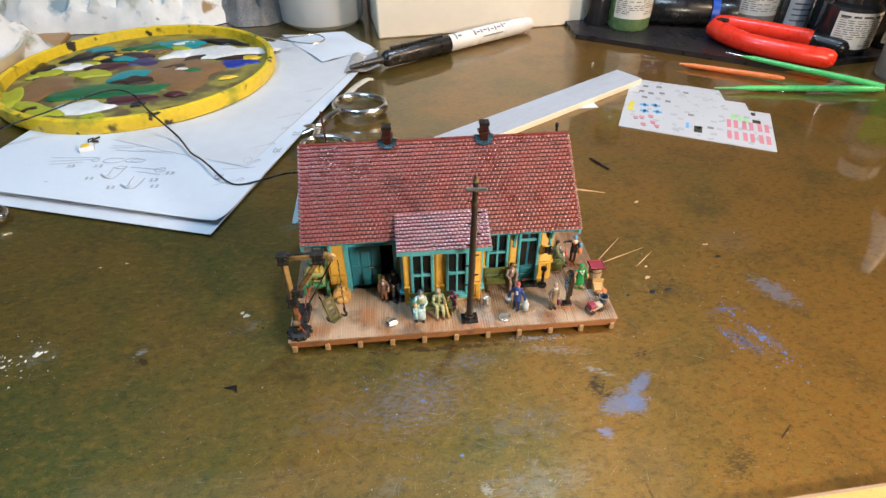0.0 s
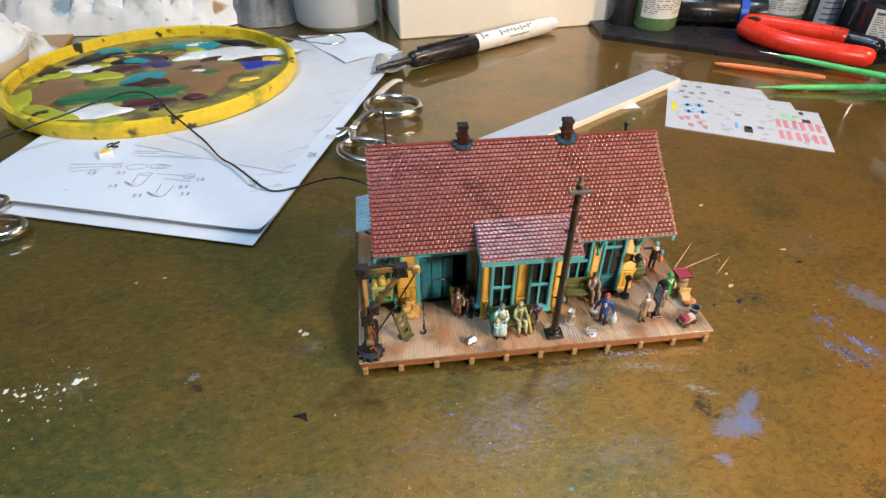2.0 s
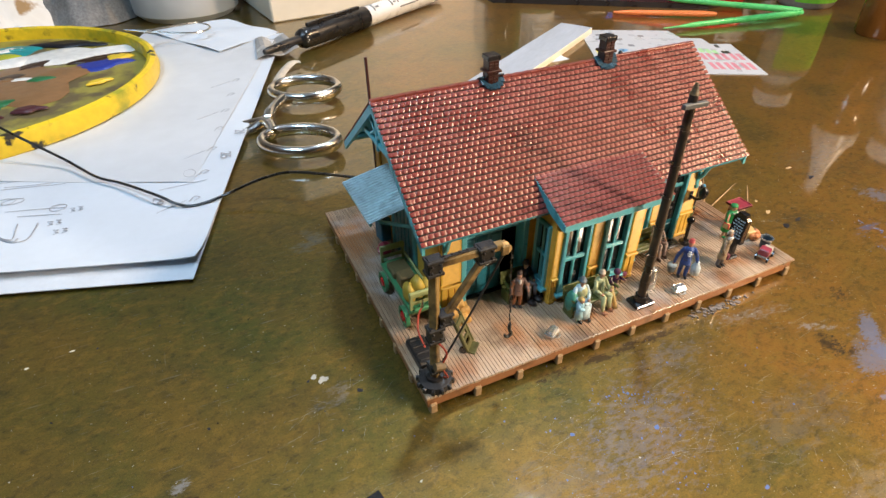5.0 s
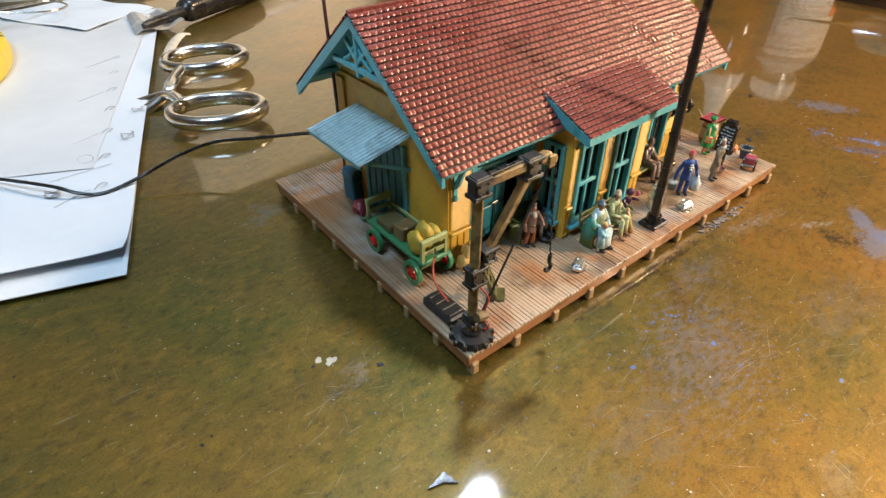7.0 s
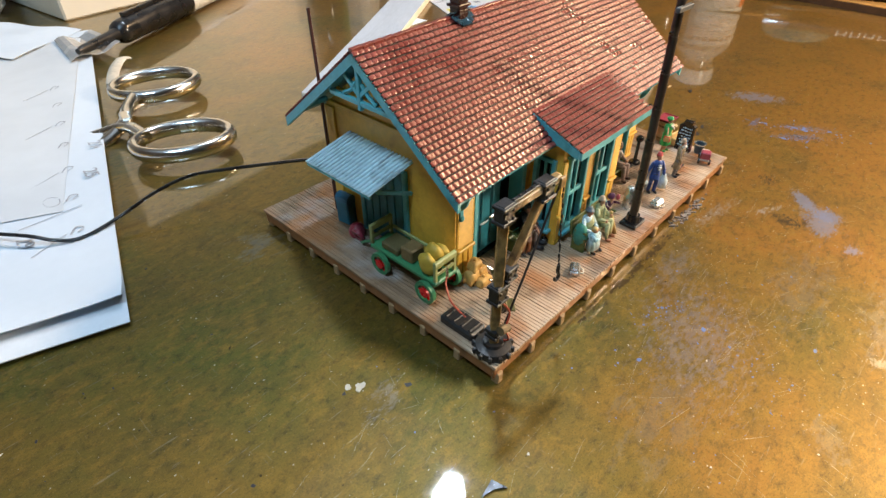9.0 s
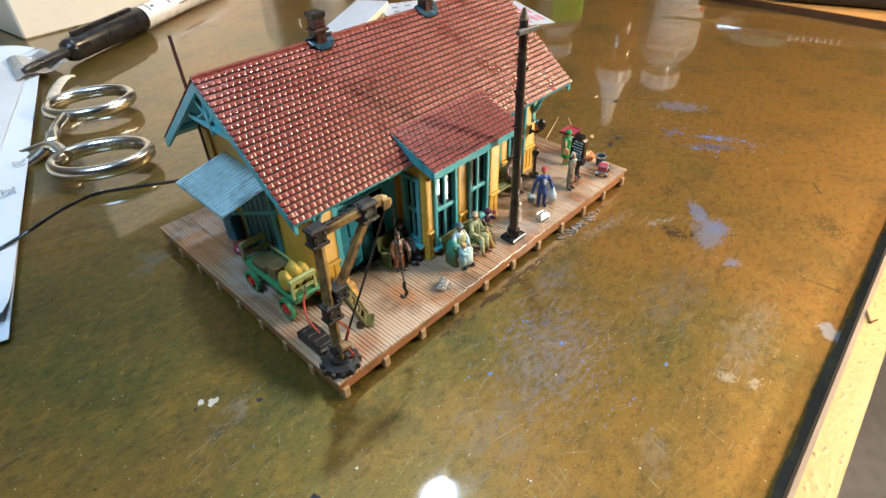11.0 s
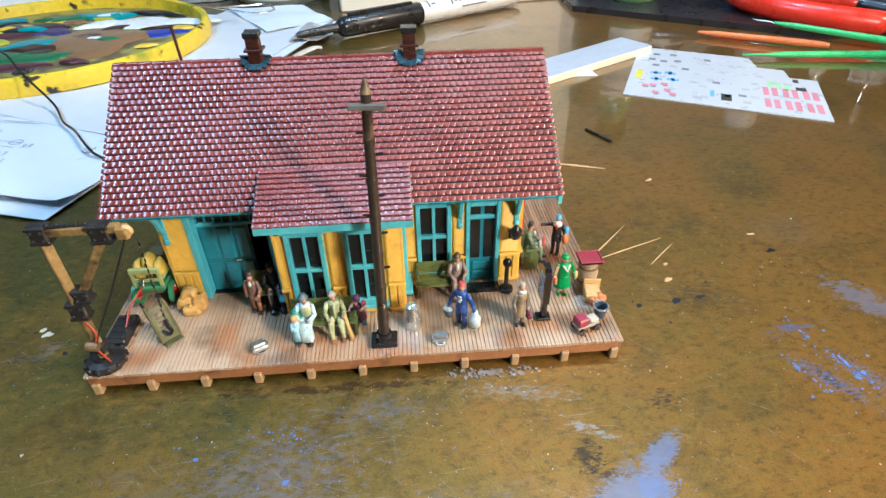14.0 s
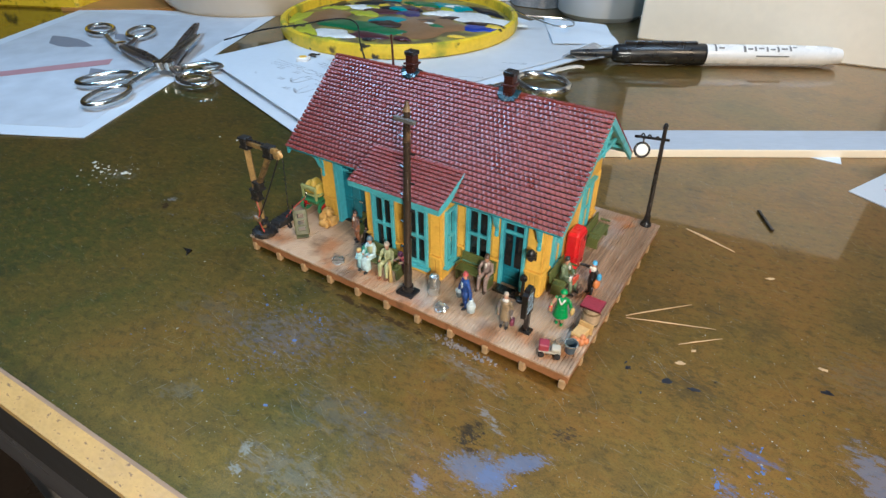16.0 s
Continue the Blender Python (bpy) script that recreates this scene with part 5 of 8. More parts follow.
def with_bundle(d, k):
    d.ball("orange", (0.30, -0.06, 0.66), 0.11, 0.15, 0.20)
    d.ball("sky", (0.29, 0.02, 0.92), 0.085, 0.10, 0.16)
    d.ball("white", (0, -0.07, 1.16), 0.15, 0.12, 0.11)
    d.box("red", -0.025, 0.025, -0.19, -0.15, 1.02, 1.18)


def with_gown(d, k):
    for s in (-1, 1):
        limb(d, "white", [(s * 0.10, -0.12, 1.24 * k), (0, -0.20, 1.08 * k)], (0.03, 0.025))
    d.box("red", -0.40, -0.27, -0.22, 0.02, 0.56, 0.80, 0.03)
    d.ball("tan", (0.36, 0.0, 0.64), 0.09, 0.12, 0.17)
    d.ball("green", (0, 0.02, 1.50 * k), 0.13, 0.13, 0.08)


standing("figurine in a brown coat with white shirt and rust trousers", 4.02, 2.10, -12, "coat_brown", "rust", "dark_brown", 1.46, arms=((-0.04, 0.52, 0.05), (-0.24, 0.34, 0.10)), extra=lambda d, k: shirt(d, -0.12, 1.08), brim=0.10)
seated("seated figurine in dark clothes with grey trousers and black boots", 4.50, 2.46, 14, "dark", "grey", "dark", extra=lambda d: (d.ball("dark", (0.14, -0.50, 0.09), 0.13, 0.18, 0.09), d.ball("dark", (-0.14, -0.50, 0.08), 0.12, 0.17, 0.08)), brim=0.10)
seated("seated figurine in pale blue holding a small child", 5.58, 1.02, -8, "pale_blue", "pale_blue", "slate", extra=with_child, brim=0.14, robe=True)
seated("seated figurine in a pale olive suit with a tan umbrella", 6.34, 1.06, 8, "pale_sage", "pale_sage", "beige", extra=with_umbrella, brim=0.12, shoes="rust", lean_arm=(0.06, 0.08))
standing("figurine in a purple dress and blue shoes, stooping", 7.05, 1.34, -25, "purple", "beige", "purple", 1.22, 0.21, arms=((-0.30, -0.02, 0.0), (-0.26, -0.16, 0.12)), shoes="bright_blue", stoop=16, extra=lambda d, k: (d.ball("purple", (0, -0.27, 1.10), 0.12, 0.12, 0.12), d.ball("pink", (0.24, -0.30, 1.04), 0.075, 0.07, 0.09)))
standing("porter figurine in blue with a red cap carrying pails", 9.74, 0.98, -32, "blue", "blue", "red_cap", 1.58, arms=((-0.06, 0.56, 0.20), (0.0, 0.56, 0.20)), extra=with_pails, brim=0.11)
seated("seated figurine in a grey-brown suit with white shirt", 9.76, 2.38, 5, "mauve_grey", "mauve_grey", "dark_brown", extra=lambda d: shirt(d, -0.07, 0.96, 0.06, 0.11), brim=0.11, shoes="dark_brown")
standing("figurine in a tan coat with white hair and a maroon bag", 11.32, 0.86, 15, "tan_coat", "grey", "beige", 1.50, 0.20, arms=((-0.12, 0.5, 0.03), (0.0, 0.60, 0.04)), extra=with_bag("maroon"), brim=0.09)
standing("figurine in a bright green dress with a red bag", 12.80, 2.02, 10, "green", "flesh", "green", 1.45, 0.30, arms=((-0.16, 0.45, 0.10), (-0.08, 0.52, 0.10)), extra=with_gown, brim=0.12, shoes="green", wide=1.3)
seated("seated figurine in olive reading a red book", 12.22, 3.80, 75, "sage_green", "sage_green", "dark", extra=with_book, brim=0.095)
standing("figurine in a dark waistcoat and blue cap pointing, with bundles", 13.10, 4.02, -30, "dark", "dark", "sky", 1.48, arms=((-0.20, 0.02, 0.40), (-0.02, 0.45, 0.06)), extra=with_bundle, brim=0.11)

# ---- small freight along the platform ----
bags = thing("travelling_bag", (4.86, 2.02, DECK_Z), 20, "small black travelling bag on the planks", "bag")
part("bag_body", box(B(), -0.17, 0.15, -0.12, 0.12, 0.003, 0.19, 0.06), BLACK, bags)
part("bag_handle", tube(B(), spline([(-0.08, 0, 0.18), (-0.05, 0, 0.26), (0.05, 0, 0.26), (0.08, 0, 0.18)], 4), 0.022, 6), BLACK, bags)
can = thing("milk_can", (8.40, 1.08, DECK_Z), 0, "dull silver milk can with a domed lid", "milk can")
part("body", lathe(B(), [(0, 0.003), (0.22, 0.003), (0.23, 0.10), (0.22, 0.48), (0.14, 0.62), (0.14, 0.66), (0, 0.66)], 16), SILVER, can, smooth=40)
part("lid", lathe(B(), [(0, 0.655), (0.19, 0.66), (0.17, 0.74), (0.08, 0.80), (0, 0.81)], 16), SILVER, can, smooth=40)
for x, y, rz in ((4.32, 0.58, 28), (9.12, 0.46, -6)):
    case = thing("metal_case", (x, y, DECK_Z), rz, "small bright silver case lying on the planks", "case", "silver cases")
    part("body", box(B(), -0.23, 0.23, -0.15, 0.15, 0.003, 0.16, 0.04), SILVER, case)
    part("lid", box(B(), -0.20, 0.20, -0.12, 0.12, 0.155, 0.24, 0.05), SILVER, case)
    part("handle", tube(B(), spline([(-0.10, -0.16, 0.08), (-0.08, -0.24, 0.06), (0.08, -0.24, 0.06), (0.10, -0.16, 0.08)], 4), 0.025, 6), SILVER, case)
mat = thing("door_mat", (10.55, 2.50, DECK_Z), 0, "black ribbed door mat before the waiting room", "mat")
part("pad", box(B(), -0.48, 0.48, -0.22, 0.22, 0.003, 0.06, 0.015), BLACK, mat)
for k in range(7):
    part("rib", box(B(), -0.42 + k * 0.125, -0.35 + k * 0.125, -0.18, 0.18, 0.058, 0.10, 0.012), BLACK, mat)
lantern = thing("crossing_lantern", (11.22, 2.38, DECK_Z), 0, "black cast lantern post with a round head", "lantern")
part("base", lathe(B(), [(0, 0.003), (0.22, 0.003), (0.20, 0.08), (0.10, 0.14), (0, 0.14)], 14), BLACK, lantern, smooth=35)
part("post", rod(B(), (0, 0, 0.12), (0, 0, 0.85), 0.07, 0.06, 8), BLACK, lantern, smooth=40)
part("head", ball(B(), (0, 0, 0.98), 0.14, 0.14, 0.15, 12, 8), BLACK, lantern, smooth=80)

sign = thing("notice_board", (12.03, 1.06, DECK_Z), 0, "black framed notice board with pale writing on a post", "notice board")
part("foot", box(B(), -0.20, 0.20, -0.16, 0.16, 0.003, 0.09, 0.02), BLACK, sign)
part("post", box(B(), -0.08, 0.08, -0.09, 0.09, 0.085, 0.85, 0.02), BLACK, sign)
part("board", prism(B(), [(-0.28, 0.72), (0.28, 0.72), (0.28, 1.66), (0.18, 1.73), (0.15, 1.84), (-0.15, 1.84), (-0.18, 1.73), (-0.28, 1.66)], 0.18, Matrix(((0, 0, 1, -0.13), (1, 0, 0, 0), (0, 1, 0, 0), (0, 0, 0, 1)))), BLACK, sign)
CHALK = surf("pale_blue_lettering", (0.42, 0.56, 0.68), 0.6, bump=0)
rng = random.Random(31)
for k in range(7):
    for x in (-0.136, 0.051):
        y = -0.20 + rng.uniform(0, 0.05)
        while y < 0.16:
            w = rng.uniform(0.03, 0.09)
            part("writing_bar", box(B(), x, x + 0.005, y, y + w, 1.56 - k * 0.11 + rng.uniform(-0.01, 0.01), 1.605 - k * 0.11 + rng.uniform(-0.01, 0.02)), CHALK, sign)
            y += w + rng.uniform(0.02, 0.05)

barrel = thing("barrel", (13.68, 2.48, DECK_Z), 0, "pale wooden barrel with a red tray on top", "barrel")
part("staves", lathe(B(), [(0, 0.003), (0.24, 0.003), (0.30, 0.30), (0.31, 0.42), (0.25, 0.80), (0, 0.80)], 18), surf("weathered_stave_wood", (0.36, 0.26, 0.16), 0.55, vary=0.35, bump=0.4, dirt=(0.10, 0.07, 0.04)), barrel, smooth=30)
for z in (0.14, 0.62):
    part("hoop", lathe(B(), [(0.285, z), (0.305, z), (0.305, z + 0.06), (0.285, z + 0.06)], 18), TIMBER, barrel)
part("tray", pierced((-0.34, 0.34), (-0.30, 0.30), [], 0.06, mat4(0, 0, 0.87, 90)), MAROON, barrel, "dark red tray")
for c in ((-0.34, 0.34, -0.30, -0.26), (-0.34, 0.34, 0.26, 0.30), (-0.34, -0.30, -0.26, 0.26), (0.30, 0.34, -0.26, 0.26)):
    part("tray_rim", box(B(), *c, 0.865, 0.96, 0.01), MAROON, barrel)
crate = thing("produce_crate", (13.70, 1.72, DECK_Z), -8, "pale open crate with orange produce", "crate")
part("body", box(B(), -0.30, 0.12, -0.22, 0.30, 0.003, 0.30, 0.03), TAN, crate)
part("back", box(B(), -0.30, 0.20, 0.30, 0.36, 0.003, 0.46, 0.02), TAN, crate)
for k, (x, y) in enumerate(((0.0, -0.30), (0.14, -0.26), (0.22, -0.12), (-0.12, -0.28), (0.10, -0.14))):
    part("produce", ball(B(), (x, y, 0.12 + 0.10 * (k == 4)), 0.11, 0.11, 0.12, 10, 7), ORANGE_BROWN, crate, "orange-brown produce", smooth=80)
wagon = thing("tool_wagon", (13.05, 0.52, DECK_Z), 20, "small grey wagon with a dark red box on it", "wagon")
part("bed", box(B(), -0.30, 0.40, -0.16, 0.16, 0.14, 0.22, 0.02), surf("grey_wagon_paint", (0.28, 0.25, 0.20), 0.5), wagon)
part("toolbox", box(B(), -0.30, 0.02, -0.17, 0.17, 0.222, 0.48, 0.03), MAROON, wagon, "dark red box")
part("hopper", box(B(), 0.10, 0.38, -0.14, 0.14, 0.222, 0.34, 0.03), surf("pale_wagon_load", (0.40, 0.36, 0.28), 0.6), wagon)
for x in (-0.2, 0.3):
    for y in (-0.19, 0.19):
        part("wheel", rod(B(), (x, y - 0.03, 0.10), (x, y + 0.03, 0.10), 0.10, 0.10, 12), BLACK, wagon)
pail = thing("bucket", (13.62, 0.98, DECK_Z), 0, "dark steel-blue bucket with a pale rim", "bucket")
part("body", lathe(B(), [(0, 0.003), (0.15, 0.003), (0.20, 0.36), (0.17, 0.36), (0.13, 0.06), (0, 0.06)], 16), surf("dark_steel_blue_paint", (0.05, 0.07, 0.09), 0.35, vary=0.3), pail, smooth=40)
part("rim", lathe(B(), [(0.19, 0.34), (0.225, 0.34), (0.225, 0.39), (0.19, 0.39), (0.19, 0.34)], 16), SILVER, pail, smooth=40)
red_box = thing("vending_machine", (11.94, 5.25, DECK_Z), 0, "bright red vending machine against the end wall", "machine")
part("cabinet", box(B(), -0.26, 0.22, -0.42, 0.42, 0.003, 1.66, 0.09), RED, red_box)
part("door", box(B(), 0.215, 0.27, -0.34, 0.34, 0.13, 1.54, 0.025), RED, red_box)
part("slot", box(B(), 0.265, 0.285, 0.10, 0.22, 1.2, 1.4), BLACK, red_box)

lamp_post = thing("street_lamp", (13.46, 9.62, DECK_Z), 0, "black iron lamp post with a hanging white round lamp", "lamp post", drawn_in_place=True)
part("base", lathe(B(), [(0, 0), (0.24, 0), (0.22, 0.10), (0.15, 0.18), (0.12, 0.45), (0, 0.45)], 14, (13.46, 9.62, DECK_Z + 0.003)), BLACK, lamp_post, smooth=35)
part("post", rod(B(), (13.46, 9.62, DECK_Z + 0.4), (13.30, 9.70, 4.95), 0.10, 0.075, 10), BLACK, lamp_post, smooth=40)
part("finial", ball(B(), (13.295, 9.70, 5.0), 0.10, 0.10, 0.16, 10, 7), BLACK, lamp_post, smooth=80)
part("arm", beam(B(), (12.25, 9.60, 4.42), (13.55, 9.72, 4.50), 0.09, 0.10, 0.015), BLACK, lamp_post)
for x in (12.45, 12.7, 13.0):
    part("scroll", tube(B(), spline([(x, 9.64, 4.45), (x + 0.1, 9.64, 4.58), (x + 0.18, 9.65, 4.47)], 4), 0.03, 6), BLACK, lamp_post)
part("hanger", rod(B(), (12.62, 9.62, 4.40), (12.62, 9.62, 4.18), 0.035, 0.035, 6), BLACK, lamp_post)
shade = part("lamp_case", lathe(B(), [(0, -0.14), (0.30, -0.12), (0.32, 0.10), (0.25, 0.12), (0, 0.12)], 20, (12.62, 9.60, 3.92), mat4(rx=68, rz=20)), BLACK, lamp_post, smooth=35)
part("lamp_glass", lathe(B(), [(0, 0.125), (0.23, 0.125), (0.21, 0.15), (0, 0.17)], 20, (12.62, 9.60, 3.92), mat4(rx=68, rz=20)), WHITE, shade, "white lamp glass", smooth=35)

solo("antenna_rod", rod(B(), (0, 0, 0), (-0.12, -0.15, 6.42), 0.06, 0.05, 6), surf("dark_red_rod", (0.06, 0.02, 0.015), 0.4), "thin dark upright rod behind the station", "rod", (1.75, 8.18, DECK_Z))
lead_pts = [(1.75, 8.05, 2.6), (1.3, 9.6, 2.1), (0.3, 12.0, 1.3), (-0.8, 13.0, 1.1), (-2.0, 13.4, 0.8), (-3.4, 13.4, 0.45), (-4.6, 13.4, 0.28), (-5.3, 13.7, 0.4), (-5.9, 14.3, 0.6), (-7.3, 16.3, 0.5), (-8.3, 17.4, 0.5), (-9.6, 19.4, 0.7), (-11.6, 21.2, 1.7), (-13.1, 22.8, 2.4), (-14.5, 23.1, 2.6), (-16.2, 22.4, 2.4), (-18.1, 21.4, 2.0), (-20.6, 20.0, 1.6), (-24.0, 18.6, 0.6)]
solo("lamp_lead", tube(B(), spline(lead_pts, 6), 0.062, 6), BLACK_PLASTIC, "thin black lead curling from the station over the paper", "wire", smooth=60)

# ---- papers ----
def sheet(outline, z, curl, cuts=14, thick=0.03):
    """A sheet of paper over an outline of four corners, with a gentle rise where curl(u, v) lifts it."""
    bm = B()
    a, b, c, d = [Vector((*p, 0)) for p in outline]
    grid = []
    for i in range(cuts + 1):
        u = i / cuts
        row = []
        for j in range(cuts + 1):
            v = j / cuts
            p = (a * (1 - u) + b * u) * (1 - v) + (d * (1 - u) + c * u) * v
            row.append(bm.verts.new((p.x, p.y, z + curl(u, v))))
        grid.append(row)
    faces = [bm.faces.new((grid[i][j], grid[i + 1][j], grid[i + 1][j + 1], grid[i][j + 1])) for i in range(cuts) for j in range(cuts)]
    out = bmesh.ops.extrude_face_region(bm, geom=faces)
    bmesh.ops.translate(bm, vec=(0, 0, thick), verts=[g for g in out["geom"] if isinstance(g, bmesh.types.BMVert)])
    bmesh.ops.recalc_face_normals(bm, faces=bm.faces)
    return bm


def plan_curl(u, v):
    return 0.30 * max(0, 1 - v / 0.06) ** 2 * (0.6 + 0.4 * u) + 0.06 * max(0, (u - 0.93) / 0.07) ** 2 + 0.05 * math.sin(5 * u + 3 * v)


plan = thing("drawing_paper", (-9, 22, 0), 0, "white drawing paper with pencil sketches, its edge curled", "paper", drawn_in_place=True)
TOP = [(-22.36, 15.05), (-4.95, 9.35), (3.9, 35.5), (-15.2, 43.0)]


def plan_at(x, y):
    """The height of the top sheet's upper side."""
    a, e, f = Vector(TOP[0]), Vector(TOP[1]) - Vector(TOP[0]), Vector(TOP[3]) - Vector(TOP[0])
    p, k = Vector((x, y)) - a, e.x * f.y - e.y * f.x
    u, v = (p.x * f.y - p.y * f.x) / k, (e.x * p.y - e.y * p.x) / k
    return 0.27 + plan_curl(min(max(u, 0), 1), min(max(v, 0), 1))


def film_curl(u, v):
    a, b, c, d = [Vector(p) for p in FILM]
    p = (a * (1 - u) + b * u) * (1 - v) + (d * (1 - u) + c * u) * v
    return plan_at(p.x, p.y) + 0.012 + 0.03 * max(0, math.sin(9 * u + 5 * v))


FILM = [(-14.1, 20.1), (-4.5, 15.5), (2.9, 34.0), (-5.6, 40.6)]
part("under_sheet", sheet([(-22.6, 14.35), (-5.17, 8.6), (3.4, 35.0), (-15.5, 42.2)], 0.13, lambda u, v: 0.02, 6), surf("white_under_paper", (0.58, 0.61, 0.65), 0.7, vary=0.05, bump=0.05), plan)
part("top_sheet", sheet(TOP, 0.24, plan_curl, 32), PAPER, plan, smooth=60)
part("tracing_sheet", sheet(FILM, 0.0, film_curl, 24, 0.008), surf("tracing_paper", (0.59, 0.61, 0.635), 0.5, vary=0.07, grain=120, bump=0.1), plan, smooth=60)
part("torn_sheet", sheet([(-1.0, 33.0), (3.6, 35.8), (0.6, 41.0), (-5.5, 40.8)], 0.34, lambda u, v: 0.06 * math.sin(6 * u + 9 * v) + 0.06, 10), PAPER, plan, smooth=60)

# pencil sketches: curls, strokes and rows of small marks, on the sheet
pr = random.Random(12)


def stroke(points, w=0.03):
    part("pencil_line", tube(B(), spline([(x, y, plan_at(x, y) + 0.035) for x, y in points], 4), w, 4, flat=0.4), PENCIL, plan)


def rule(x, y, length, fall):
    stroke([(x, y), (x + 0.5 * length, y - 0.5 * fall + pr.uniform(-0.05, 0.05)), (x + length, y - fall)], 0.018)


def ring(x, y, w, h, turns=1.0):
    stroke([(x + w * math.cos(a), y + h * math.sin(a)) for a in np.linspace(0.4, 0.4 + 6.0 * turns, 8)], 0.020)


def hooked_arrow(x, y, k):
    """A bent arrow drawn as two nearly parallel curves that meet in a barbed head."""
    stroke([(x - 0.65 * k, y), (x - 0.15 * k, y - 0.45 * k), (x + 0.35 * k, y - 0.40 * k), (x + 0.60 * k, y + 0.65 * k)], 0.024)
    stroke([(x - 0.60 * k, y + 0.05), (x - 0.20 * k, y - 0.20 * k), (x - 0.15 * k, y + 0.40 * k), (x - 0.12 * k, y + 0.9 * k)], 0.022)
    stroke([(x - 0.62 * k, y + 0.1), (x - 0.15 * k, y - 0.38 * k), (x + 0.02 * k, y - 0.22 * k)], 0.024)


def scribbled_pair(x, y):
    """A small unreadable note: two short bent marks side by side."""
    for d in (0.0, 0.30):
        stroke([(x + d - 0.10, y + 0.16), (x + d + 0.08, y + 0.12), (x + d - 0.04, y), (x + d + 0.09, y - 0.10), (x + d - 0.10, y - 0.16)], 0.020)


for x, y, length, fall in ((-13.8, 19.2, 2.2, 0.3), (-13.4, 18.55, 3.8, 0.75), (-13.9, 18.9, 1.6, 0.15), (-12.0, 18.5, 1.9, 0.4), (-17.1, 17.9, 3.1, 0.25), (-17.0, 17.4, 2.6, 0.0), (-16.9, 17.0, 2.0, -0.1), (-11.7, 16.2, 2.2, 0.6), (-11.2, 15.6, 1.6, 0.5), (-5.9, 15.4, 2.0, 0.0), (-16.3, 14.9, 0.3, 0.1)):
    rule(x, y, length, fall)
for x, y, w, h in ((-13.05, 17.15, 0.65, 0.30), (-11.85, 17.1, 0.45, 0.26), (-11.5, 17.0, 0.42, 0.22), (-12.25, 16.2, 0.35, 0.16), (-9.75, 15.7, 0.32, 0.26), (-14.2, 17.3, 0.24, 0.18), (-4.55, 16.4, 0.26, 0.36)):
    ring(x, y, w, h)
hooked_arrow(-12.6, 15.4, 1.0)
hooked_arrow(-11.0, 14.1, 1.0)
for x, y in ((-15.6, 16.65), (-13.9, 15.0), (-12.25, 13.85), (-9.7, 13.75), (-9.2, 15.25), (-13.9, 16.5), (-9.95, 14.5)):
    scribbled_pair(x, y)
for k in range(7):
    x, y = -4.3 + 0.62 * k, 14.0 + 2.2 * k
    stroke([(x - 0.5, y - 0.12), (x - 0.25, y + 0.18), (x - 0.05, y), (x - 0.3, y - 0.16)], 0.024)
    if k % 2 == 0:
        rule(x - 1.8, y - 0.5, 1.2, -0.5)

for txt, x, y in (("21", -2.05, 19.6), ("25", -3.05, 17.4), ("29", -6.2, 14.5)):
    data = bpy.data.curves.new("written_number", "FONT")
    data.body, data.size, data.extrude, data.align_x = txt, 0.70 * U, 0.004 * U, "CENTER"
    data.materials.append(PENCIL)
    num = new("written_number", data)
    num.parent = plan
    num.matrix_basis = place(x + 9, y - 22, plan_at(x, y) + 0.05, -100)

print_sheet = thing("printed_sheet", (-30, 12, 0), 0, "white-bordered printed picture lying under the forceps", "paper", drawn_in_place=True)
part("border", sheet([(-34.0, -7.0), (-16.4, 2.2), (-28.2, 28.2), (-47.0, 20.0)], 0.05, lambda u, v: 0.03 * math.sin(4 * u), 10), PAPER, print_sheet)
part("picture", sheet([(-33.2, -5.2), (-17.9, 2.9), (-28.6, 26.3), (-45.2, 19.0)], 0.095, lambda u, v: 0.03 * math.sin(4 * u), 10, 0.006), PAPER_GREY, print_sheet, "grey-blue print")
part("red_band", sheet([(-34.0, 3.0), (-33.2, 2.0), (-27.5, 10.5), (-28.5, 11.5)], 0.115, lambda u, v: 0.02, 4, 0.006), surf("printed_red", (0.45, 0.25, 0.27), 0.6), print_sheet)
for c in ((-36, 12, 2.6), (-33, 15.5, 1.8), (-38.5, 16, 1.4), (-26, 9, 1.5)):
    part("dark_patch", prism(B(), [(c[0] + c[2] * math.cos(a) * (1 + 0.3 * math.sin(3 * a)), c[1] + 0.4 * c[2] * math.sin(a)) for a in np.linspace(0, 6.0, 12)], 0.008, mat4(0, 0, 0.14)), surf("printed_grey", (0.22, 0.23, 0.27), 0.6), print_sheet)

# ---- paint palette: a yellow lid with dried paint ----
PC, PR = (-15.6, 31.7), 10.6
palette = thing("paint_palette", (PC[0], PC[1], 0.32), 0, "yellow plastic tub lid used as palette, full of dried paint", "palette")
part("lid_floor", lathe(B(), [(0, 0.22), (PR - 0.45, 0.22), (PR - 0.45, 0.02), (0, 0.02)], 64), surf("paint_stained_lid", (0.30, 0.26, 0.05), 0.45, vary=0.3, grain=90, dirt=(0.13, 0.10, 0.045), dirt_at=(0.48, 0.60), dirt_scale=60), palette, smooth=30)
part("rim", lathe(B(), [(PR - 0.5, 0.05), (PR + 0.05, 0.0), (PR + 0.15, 0.35), (PR + 0.05, 0.95), (PR - 0.2, 1.05), (PR - 0.42, 0.95), (PR - 0.5, 0.25), (PR - 0.5, 0.05)], 72), surf("stained_yellow_rim", (0.72, 0.52, 0.012), 0.42, vary=0.16, grain=300, dirt=(0.12, 0.085, 0.018), dirt_at=(0.60, 0.70), dirt_scale=90), palette, smooth=40)
